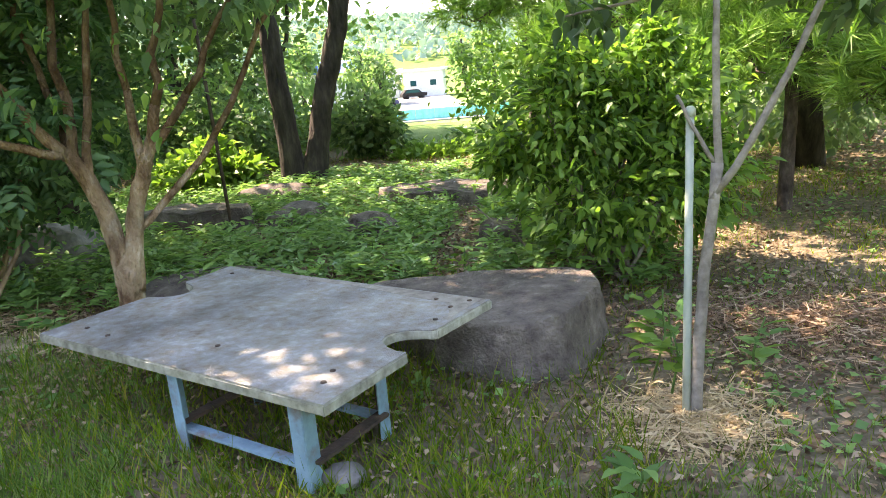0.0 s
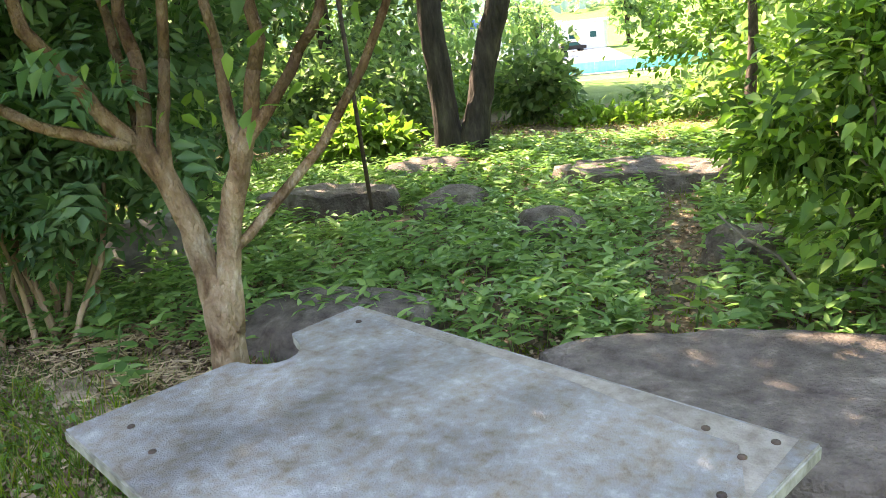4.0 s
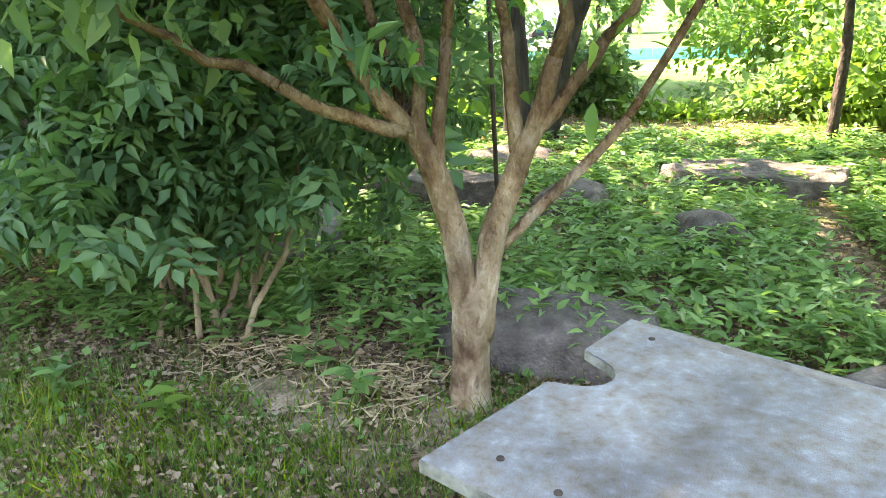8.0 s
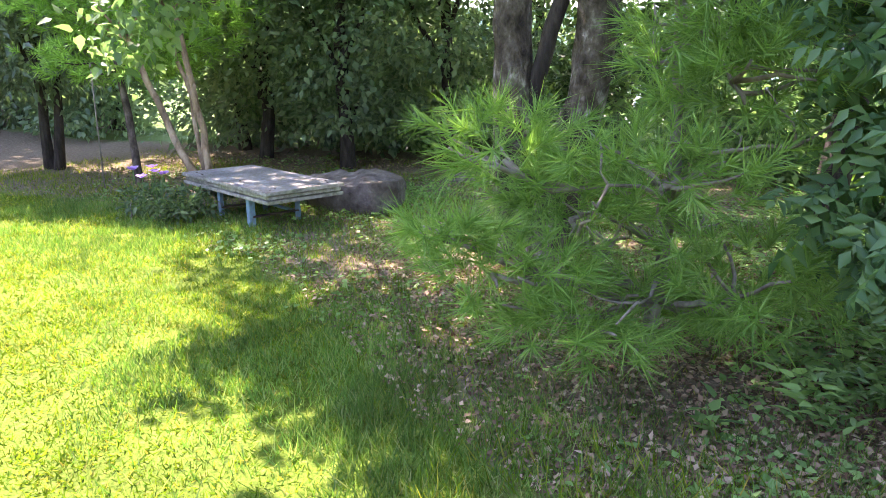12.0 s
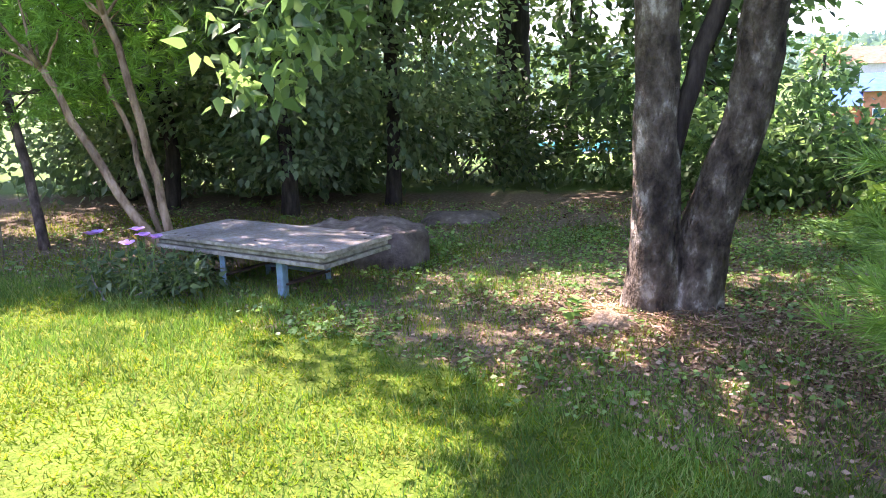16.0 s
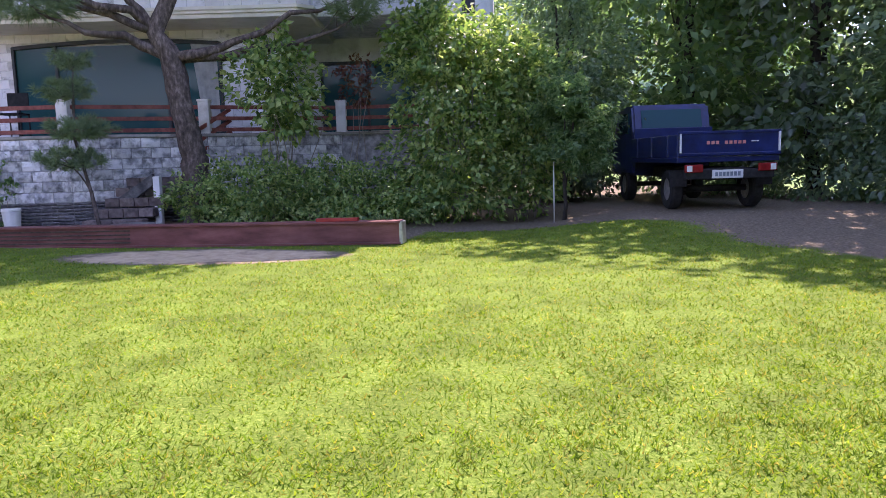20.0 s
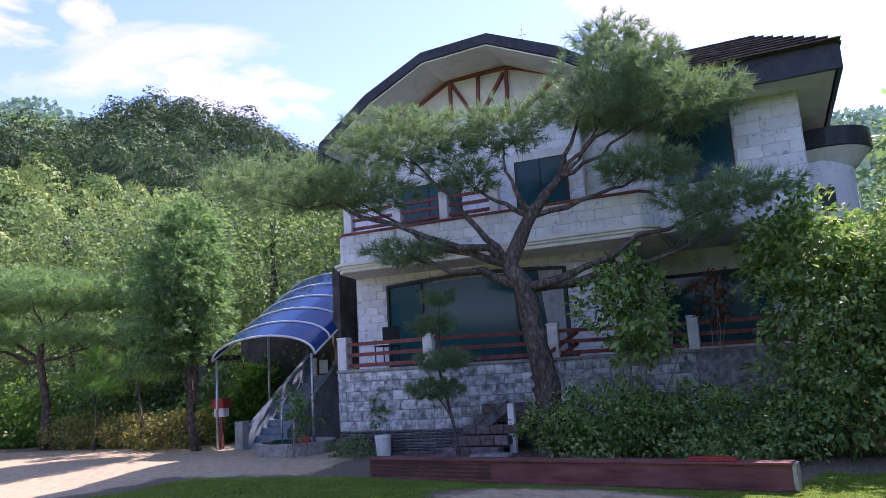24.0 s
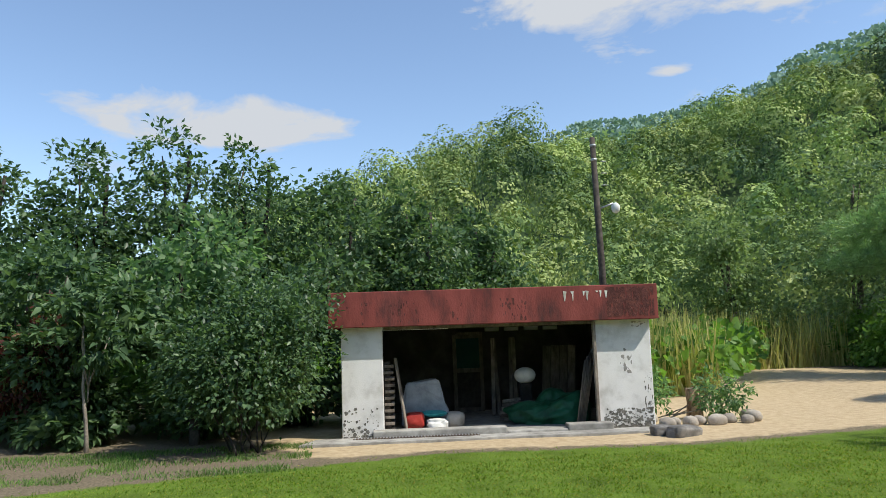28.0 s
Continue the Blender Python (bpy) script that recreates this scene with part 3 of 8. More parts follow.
def limb(a, b, r0, r1, n=7, bend=0.08, sag=0.0, seg=7, knots=0.05, rise=0.0):
    """A limb from a to b that wanders a little on its way."""
    a, b = np.asarray(a, float), np.asarray(b, float)
    t = np.linspace(0, 1, n)
    L = np.linalg.norm(b - a)
    P = a + (b - a) * t[:, None]
    w = np.cumsum(rng.normal(size=(n, 3)) * bend * L / n, axis=0)
    w -= w[0] + (w[-1] - w[0]) * t[:, None]
    P = P + w * 1.6
    P[:, 2] += (-sag + rise) * L * 4 * t * (1 - t)
    return P, np.linspace(r0, r1, n)


def bole(name, P, R, material, parent, label="", seg=9, knots=0.05):
    me = raw(name, *tube(P, R, seg, knots), material, True)
    return part(name, me, None, parent, label)


def spin(D, lift):
    """For each direction, a side and a normal that turns mostly upwards."""
    D = D / (np.linalg.norm(D, axis=1)[:, None] + 1e-9)
    u = UP + rng.normal(size=D.shape) * lift
    S = np.cross(D, u)
    S /= np.linalg.norm(S, axis=1)[:, None] + 1e-9
    return D, S, np.cross(S, D)


LEAF2 = (np.array([(0, 0, 0), (-0.3, 0.42, 0.07), (0.3, 0.42, 0.07), (0, 1, -0.1)]), np.array([(0, 2, 3), (0, 3, 1)]))
LEAF6 = (np.array([(0, 0, 0), (-0.24, 0.24, 0.05), (0.24, 0.24, 0.05), (0, 0.4, -0.01), (-0.17, 0.6, 0.02), (0.17, 0.6, 0.02), (0, 1.05, -0.16)]),
         np.array([(0, 3, 1), (0, 2, 3), (1, 3, 4), (3, 2, 5), (3, 6, 4), (3, 5, 6)]))
ROUND = (np.array([(0, 0, 0), (-0.27, 0.14, 0.05), (-0.4, 0.42, 0.07), (-0.3, 0.74, 0.02), (0, 0.98, -0.1), (0.3, 0.74, 0.02), (0.4, 0.42, 0.07), (0.27, 0.14, 0.05), (0, 0.45, -0.03)]),
         np.array([(8, k + 1 if k < 7 else 0, k) for k in range(8)]))
def pinnate(pairs=3):
    """A leaf of paired leaflets and one at its tip."""
    V, F = [], []
    spots = [(s, 0.12 + 0.72 * k / pairs) for k in range(pairs) for s in (-1, 1)] + [(0, 0.72)]
    for s, y in spots:
        n = len(V)
        dx, dy = (0.42 * s, 0.2) if s else (0.0, 0.36)
        px, py = (-0.1 * dy / 0.46, 0.1 * dx / 0.46) if s else (0.11, 0.0)
        V += [(0, y, 0), (dx * 0.45 + px, y + dy * 0.45 + py, 0.02), (dx * 0.45 - px, y + dy * 0.45 - py, 0.02), (dx, y + dy, -0.12 - 0.08 * abs(s))]
        F += [(n, n + 2, n + 3), (n, n + 3, n + 1)]
    return np.array(V, float), np.array(F)


PINNATE = pinnate()
BLADE = (np.array([(-0.5, 0, 0), (0.5, 0, 0), (0, 1, 0)]), np.array([(0, 1, 2)]))
TUFT = (np.array([(-0.5, 0, -0.12), (0.45, 0.1, 0.1), (0.3, 0.9, -0.1), (-0.35, 0.75, 0.12)]), np.array([(0, 1, 2), (0, 2, 3)]))


def leaves(P, D, size, shape=LEAF2, lift=0.5, width=1.0):
    """Leaves at points P, pointing along D."""
    D, S, N = spin(np.asarray(D, float), lift)
    size = np.asarray(size, float) * np.ones(len(P))
    v, f = shape
    w = np.asarray(width, float) * np.ones(len(P))
    V = (P[:, None] + size[:, None, None] * (v[None, :, 0:1] * w[:, None, None] * S[:, None] + v[None, :, 1:2] * D[:, None] + v[None, :, 2:3] * N[:, None]))
    F = f[None] + (np.arange(len(P)) * len(v))[:, None, None]
    return V.reshape(-1, 3), F.reshape(-1, 3)


def ball(n):
    d = rng.normal(size=(n, 3))
    return d / np.linalg.norm(d, axis=1)[:, None]


def in_blobs(blobs, n, per=26, spread=0.16, shell=0.45, flat=False):
    """n points in clumps near the skins of some ellipsoids (x, y, z, radius across, radius up), and the ways out."""
    B = np.asarray(blobs, float)
    w = (B[:, 3] ** 1.4) * (B[:, 4] ** 0.7)
    m = max(2, n // per)
    k = rng.choice(len(B), m, p=w / w.sum())
    d = ball(m)
    if flat:
        d[:, 2] = np.abs(d[:, 2]) * 0.9
    r = (1 - shell * rng.random(m) ** 1.3) * (0.86 + 0.28 * rng.random(m))
    off = d * r[:, None] * np.stack([B[k, 3], B[k, 3], B[k, 4]], -1)
    C = B[k, :3] + off
    i = rng.integers(0, m, n)
    sp = spread * (0.5 * B[k[i], 3] + 0.5 * np.sqrt(B[k[i], 3] * B[k[i], 4]))
    P = C[i] + rng.normal(size=(n, 3)) * sp[:, None] * np.array((1, 1, 0.7))
    out = d[i] + rng.normal(size=(n, 3)) * 0.7
    return P, out, C


def needles(P, D, length, count, width, spread=0.75, along=0.5):
    """Brushes of needles at shoot tips P that point along D."""
    n = len(P)
    D = D / (np.linalg.norm(D, axis=1)[:, None] + 1e-9)
    i = np.repeat(np.arange(n), count)
    Q = P[i] - D[i] * (rng.random(len(i)) * along * length)[:, None]
    E = D[i] * (0.55 + 0.5 * rng.random(len(i)))[:, None] + ball(len(i)) * spread
    L = length * (0.75 + 0.5 * rng.random(len(i)))
    E = E / np.linalg.norm(E, axis=1)[:, None]
    E[:, 2] -= 0.12
    S = np.cross(E, ball(len(i)))
    S /= np.linalg.norm(S, axis=1)[:, None] + 1e-9
    V = np.stack([Q - S * width / 2, Q + S * width / 2, Q + E * L[:, None]], 1).reshape(-1, 3)
    return V, np.arange(len(V)).reshape(-1, 3)


def crown(parent, blobs, n, size, material, shape=LEAF2, name="crown", per=26, spread=0.16, shell=0.45, droop=0.25, lift=0.6, label=""):
    P, D, C = in_blobs(blobs, n, per, spread, shell)
    D[:, 2] -= droop
    V, F = leaves(P, D, size * (0.65 + 0.7 * rng.random(n)), shape, lift)
    return part(name, raw(name, V, F, material), None, parent, label), C


def block_stone(outline, h, seed=0, lump=0.03, skirt=0.06):
    """A squarish boulder: a flat worn top over steep broken sides."""
    o = np.array(outline, float)
    n, c = 56, np.array(outline, float).mean(0)
    q = np.concatenate([o, o[:1]])
    s = np.concatenate([[0], np.cumsum(np.linalg.norm(np.diff(q, axis=0), axis=1))])
    t = np.linspace(0, s[-1], n, endpoint=False)
    ring = np.stack([np.interp(t, s, q[:, k]) for k in range(2)], -1)
    ring = (np.roll(ring, 1, 0) + 2 * ring + np.roll(ring, -1, 0)) / 4
    rows = [(1.0 + skirt * (1 - z), z * h - 0.08 * (z == 0)) for z in np.linspace(0, 0.94, 7)] + [(0.992, h * 0.985), (0.975, h)] + [(k, h * (1 + 0.03 * (1 - k))) for k in (0.9, 0.8, 0.62, 0.42, 0.2)]
    V = [(*(c + (p - c) * k), z) for k, z in rows for p in ring] + [(*c, h * 1.03)]
    off = Vector((seed * 3.1, seed * 1.7, 0))
    W = []
    for v in V:
        p = Vector(v)
        d = noise.noise_vector(p * 2.6 + off) * lump * 1.4 + noise.noise_vector(p * 8 + off) * lump * 0.6 + noise.noise_vector(p * 22 + off) * lump * 0.22
        W.append(p + d)
    m = len(rows)
    bm = bmesh.new()
    vs = [bm.verts.new(w) for w in W]
    for i in range(m - 1):
        for j in range(n):
            bm.faces.new((vs[i * n + j], vs[i * n + (j + 1) % n], vs[(i + 1) * n + (j + 1) % n], vs[(i + 1) * n + j]))
    for j in range(n):
        bm.faces.new((vs[(m - 1) * n + j], vs[(m - 1) * n + (j + 1) % n], vs[-1]))
    bmesh.ops.recalc_face_normals(bm, faces=bm.faces[:])
    for f in bm.faces:
        f.smooth = True
    return bm


def rough_stone(rx, ry, rz, seed=0, lump=0.18, sub=4, flat=0.0, cut=0.0):
    """A boulder: a lumpy ball with a flattened top and its foot in the ground."""
    bm = bmesh.new()
    bmesh.ops.create_icosphere(bm, subdivisions=sub, radius=1.0)
    off = Vector((seed * 3.7, seed * 1.9, seed * 5.1))
    for v in bm.verts:
        p = v.co.copy()
        k = 1 + lump * noise.noise(p * 1.3 + off) + lump * 0.5 * noise.noise(p * 3.1 + off) + lump * 0.16 * noise.noise(p * 9 + off)
        if flat:
            p = Vector((math.copysign(abs(p.x) ** flat, p.x), math.copysign(abs(p.y) ** flat, p.y), math.copysign(abs(p.z) ** flat, p.z)))
            p = p / max(1.0, p.length / 1.25)
        v.co = Vector((p.x * rx * k, p.y * ry * k, p.z * rz * k))
    for f in bm.faces:
        f.smooth = True
    return bm

# ---- ground, hills, fields ----
LAWN = [(-40, 4.9), (-16, 6.0), (-13, 6.8), (-9, 6.1), (-6.5, 4.9), (-5, 3.6), (-3.5, 2.9), (-2, 2.4), (0, 1.5), (2.0, 1.2), (6, 1.5), (20, 2.0)]


def lawn_edge(x):
    return np.interp(x, [p[0] for p in LAWN], [p[1] for p in LAWN])


def lawn_mask(x, y):
    """1 on the mown lawn, 0 under the trees, on the drive and by the house."""
    n = np.clip((lawn_edge(x) - y) / 0.9 + 0.3, 0, 1)
    s = np.clip((y + np.interp(x, [-24, -18, -16, -12.5, -9, -6, -3, 20], [7.3, 9.2, 10.6, 10.1, 10.6, 9.9, 9.0, 9.0])) / 0.5, 0, 1)
    w = np.clip((x + np.interp(y, [-9, -5, 1.2, 1.9, 4, 6.5, 8], [19.5, 19.3, 17.6, 19.0, 18.8, 17.6, 17.0])) / 0.4, 0, 1)
    patch = np.hypot((x + 17.05 - 0.26 * (y + 1.5)) / 0.8, (y + 1.35) / 1.95)
    return n * s * w * np.clip((patch - 0.85) * 3, 0, 1)


def sand_mask(x, y):
    """1 on the sandy drive, the worn patch by the beam and the earth round the shed."""
    d = np.clip((-(y + np.interp(x, [-40, -24, -19, -16, -12.5, -9, -5, 0], [7.0, 7.3, 9.2, 10.6, 10.1, 10.6, 10.2, 12])) + 0.2) / 0.5, 0, 1)
    far = np.clip((y + 36 + 0.3 * (x + 20)) / 2, 0, 1)
    patch = 1 - np.clip((np.hypot((x + 17.05 - 0.26 * (y + 1.5)) / 0.8, (y + 1.35) / 1.95) - 0.8) * 3, 0, 1)
    front = np.clip((-19.0 - x) / 0.6, 0, 1) * np.clip((-y - 5.5) / 1.0, 0, 1) * np.clip((x + 24.8) / 0.6, 0, 1) * np.clip((y + 14) / 1.0, 0, 1)
    truck = np.exp(-(((x + 18.8) / 3.2) ** 2 + ((y - 7.6) / 2.0) ** 2)) * 0.2
    west = np.clip((x - np.interp(y, [-34, -27, -24, -12, -9], [-36, -33, -24.6, -25.0, -30])) / 0.5, 0, 1)
    d = d * west * np.clip((-6.6 - x + np.clip(-11.2 - y, 0, 1)) / 1.0, 0, 1)
    return np.clip(np.maximum.reduce([d * far, patch * 0.7, front, truck]), 0, 1)


def ground_sheet():
    xs = np.unique(np.concatenate([-np.geomspace(36, 1500, 46), np.arange(-36, 10, 0.3), np.geomspace(10, 1500, 40)]).round(3))
    ys = np.unique(np.concatenate([-np.geomspace(36, 1500, 46), np.arange(-36, 20, 0.3), np.geomspace(20, 1500, 46)]).round(3))
    X, Y = np.meshgrid(xs, ys, indexing="ij")
    Z = gz(X, Y)
    near = np.exp(-((X + 5) ** 2 + (Y - 2) ** 2) / 400)
    lump = np.array([noise.noise(Vector((float(a) * 1.1, float(b) * 1.1, 0.3))) for a, b in zip(X.ravel(), Y.ravel())]).reshape(X.shape)
    wild = 1 - lawn_mask(X, Y)
    Z = Z + lump * 0.03 * near * wild
    V = np.stack([X, Y, Z], -1).reshape(-1, 3)
    nx, ny = len(xs), len(ys)
    i, j = np.meshgrid(np.arange(nx - 1), np.arange(ny - 1), indexing="ij")
    F = np.stack([i * ny + j, (i + 1) * ny + j, (i + 1) * ny + j + 1, i * ny + j + 1], -1).reshape(-1, 4)
    me = raw("ground", V, F, None, True)
    R = np.hypot(X + 7, Y)
    Yaw = np.degrees(np.arctan2(-(X + 7), Y)) % 360
    wood = np.clip((R - 27) / 6, 0, 1) * np.clip((-Y - 1 + 0 * X) / 6 + 0.0, 0, 1)
    field = np.maximum(np.clip((Y - 10.2) / 1.5, 0, 1), np.clip((R - 260) / 60, 0, 1))
    wood = wood * np.clip((330 - R) / 60, 0, 1)
    tint = np.stack([lawn_mask(X, Y) * (R < 60), sand_mask(X, Y) * (R < 60), field, wood * (1 - sand_mask(X, Y))], -1).reshape(-1, 4)
    at = me.color_attributes.new("cover", 'FLOAT_COLOR', 'POINT')
    at.data.foreach_set("color", tint.astype(np.float32).ravel())
    m = bpy.data.materials.new("earth_and_turf")
    m.use_nodes = True
    nt = m.node_tree
    b = nt.nodes["Principled BSDF"]
    b.inputs["Roughness"].default_value, b.inputs["Specular IOR Level"].default_value = 0.95, 0.1
    tc = nt.nodes.new("ShaderNodeTexCoord")
    ca = nt.nodes.new("ShaderNodeVertexColor")
    ca.layer_name = "cover"
    sep = nt.nodes.new("ShaderNodeSeparateColor")
    nt.links.new(ca.outputs[0], sep.inputs[0])

    def tex(scale, detail=6.0):
        n = nt.nodes.new("ShaderNodeTexNoise")
        n.inputs["Scale"].default_value, n.inputs["Detail"].default_value, n.inputs["Roughness"].default_value = scale, detail, 0.65
        nt.links.new(tc.outputs["Object"], n.inputs["Vector"])
        return n.outputs["Fac"]

    def colours(fac, cols):
        r = ramp(nt, cols)
        nt.links.new(fac, r.inputs[0])
        return r.outputs[0]

    def blend(mask, a, c, hard=0.35):
        e = nt.nodes.new("ShaderNodeMath")
        e.operation = 'ADD'
        s = nt.nodes.new("ShaderNodeMapRange")
        s.inputs["From Min"].default_value, s.inputs["From Max"].default_value = 0.25, 0.75
        s.inputs["To Min"].default_value, s.inputs["To Max"].default_value = -hard, hard
        nt.links.new(edge, s.inputs["Value"])
        nt.links.new(mask, e.inputs[0])
        nt.links.new(s.outputs[0], e.inputs[1])
        k = nt.nodes.new("ShaderNodeMapRange")
        k.inputs["From Min"].default_value, k.inputs["From Max"].default_value = 0.35, 0.65
        nt.links.new(e.outputs[0], k.inputs["Value"])
        x = nt.nodes.new("ShaderNodeMixRGB")
        nt.links.new(k.outputs[0], x.inputs[0])
        nt.links.new(a, x.inputs[1])
        nt.links.new(c, x.inputs[2])
        return x.outputs[0]

    edge = tex(2.3)
    litter = colours(tex(24.0, 10.0), [(0.09, 0.07, 0.045), (0.17, 0.14, 0.095), (0.3, 0.24, 0.17)])
    turf = colours(tex(42.0, 12.0), [(0.036, 0.07, 0.009), (0.085, 0.145, 0.017), (0.13, 0.195, 0.027), (0.29, 0.28, 0.09)])
    worn = nt.nodes.new("ShaderNodeMapRange")
    worn.inputs["From Min"].default_value, worn.inputs["From Max"].default_value = 0.35, 0.66
    worn.inputs["To Min"].default_value, worn.inputs["To Max"].default_value = 0.72, 1.28
    nt.links.new(tex(1.7, 8.0), worn.inputs["Value"])
    shade = nt.nodes.new("ShaderNodeVectorMath")
    shade.operation = 'SCALE'
    nt.links.new(turf, shade.inputs[0])
    nt.links.new(worn.outputs[0], shade.inputs["Scale"])
    turf = shade.outputs[0]
    sand = colours(tex(7.0, 9.0), [(0.38, 0.285, 0.17), (0.48, 0.375, 0.235), (0.57, 0.46, 0.3)])
    scrub = colours(tex(0.5), [(0.06, 0.12, 0.03), (0.11, 0.19, 0.05), (0.19, 0.27, 0.08)])
    col = blend(sep.outputs[0], litter, turf)
    col = blend(sep.outputs[1], col, sand)
    col = blend(sep.outputs[2], col, scrub, 0.15)
    # Near-black floor colour stands in for the shade between hillside crowns.
    floor = colours(tex(0.8), [(0.015, 0.03, 0.012), (0.03, 0.055, 0.02), (0.055, 0.09, 0.03)])
    col = blend(ca.outputs[1], col, floor, 0.15)
    nt.links.new(col, b.inputs["Base Color"])
    bp = nt.nodes.new("ShaderNodeBump")
    bp.inputs["Strength"].default_value, bp.inputs["Distance"].default_value = 0.6, 0.03
    nt.links.new(tex(45.0), bp.inputs["Height"])
    nt.links.new(bp.outputs[0], b.inputs["Normal"])
    me.materials.append(m)
    tagged(new("ground", me), "grassy ground with bare earth, a sandy drive and wooded hills", "ground", kind="structure")


ground_sheet()


def hill_woods():
    """Crowns on the hill: flakes of foliage over lumpy domes with dark gaps between them."""
    C = []
    r0 = 36.5
    while r0 < 172:
        step = 3.6 + (r0 - 36) * 0.016
        for w in np.arange(96, 188, np.degrees(step / r0)):
            C.append((math.radians(w + rng.normal() * np.degrees(step / r0) * 0.24), r0 + rng.normal() * step * 0.24, step))
        r0 += step * 0.9
    yaw, r, step = np.array(C).T
    x, y = -7 - np.sin(yaw) * r, -0.4 + np.cos(yaw) * r
    ok = ~((y > -36 - 0.3 * (x + 20)) & (x > -34) & (r < 46)) & (r > 34)
    x, y, r, step = x[ok], y[ok], r[ok], step[ok]
    rad = step * rng.uniform(0.4, 0.8, len(x))
    hz = rad * rng.uniform(0.8, 1.5, len(x))
    k = 420
    d = ball(len(x) * k)
    d[:, 2] = np.abs(d[:, 2]) * 1.25 - 0.4
    i = np.repeat(np.arange(len(x)), k)
    lump = 0.84 + 0.1 * rng.random(len(i)) + 0.26 * np.sin(d[:, 0] * 4.3 + i) * np.sin(d[:, 1] * 4.3 + i * 2) * np.cos(d[:, 2] * 5)
    c = np.stack([x, y, gz(x, y) + hz * 0.75 + rng.uniform(0.2, 1.4, len(x))], -1)
    P = c[i] + d * lump[:, None] * np.stack([rad, rad, hz], -1)[i]
    N = d * (1, 1, 1.2) + rng.normal(size=d.shape) * 0.2
    T = np.cross(N, ball(len(P)))
    T /= np.linalg.norm(T, axis=1)[:, None] + 1e-9
    S = np.cross(T, N)
    S /= np.linalg.norm(S, axis=1)[:, None] + 1e-9
    h = (rng.uniform(0.16, 0.44, len(P)) * np.interp(r[i], [40, 150], [0.75, 1.4]))[:, None]
    V = np.stack([P - S * h * 0.5 - T * h * 0.4, P + S * h * 0.55 - T * h * 0.3, P + T * h * 0.6], 1).reshape(-1, 3)
    F = np.arange(len(V)).reshape(-1, 3)
    bearing = np.degrees(np.arctan2(-(x + 7), y + 0.4)) % 360
    rise = np.degrees(np.arctan2(c[:, 2] - 1.5, r))
    dark = (bearing > 108) & (bearing < 138.5) & (rise > 15.2 + 2.2 * (mottle(x, y, 14.0) - 0.5)) & (r < 170)
    pines = np.repeat(dark[i], 3).reshape(-1, 3)[:, 0]
    for name, keep, mk, label in (("hill_trees", ~pines, "hill", "dense green broadleaf woods covering the hillside"), ("hill_pines", pines, "hill_pine", "dark pine wood along the crest of the hill")):
        tagged(part(name, raw(name, V, F[keep], M[mk]), None, None), label, "woods", kind="stuff")


hill_woods()


def far_woods():
    n = 5200
    yaw = np.radians(np.concatenate([rng.uniform(55, 100, 1800), rng.uniform(118, 182, 2200), rng.uniform(-30, 30, 1200)]))
    r = rng.uniform(420, 830, n)
    x, y = -7 - np.sin(yaw) * r, -0.4 + np.cos(yaw) * r
    k = 7
    i = np.repeat(np.arange(n), k)
    d = ball(n * k)
    d[:, 2] = np.abs(d[:, 2])
    P = np.stack([x, y, gz(x, y) + 2], -1)[i] + d * np.array((7, 7, 4.5))
    V, F = leaves(P, d + rng.normal(size=d.shape) * 0.5, rng.uniform(3.0, 5.6, len(P)), TUFT, 1.0)
    tagged(part("distant_trees", raw("distant_trees", V, F, M["far_hill"]), None, None), "wooded slopes of distant mountains with haze coloured into the leaves", "woods", kind="stuff")


far_woods()


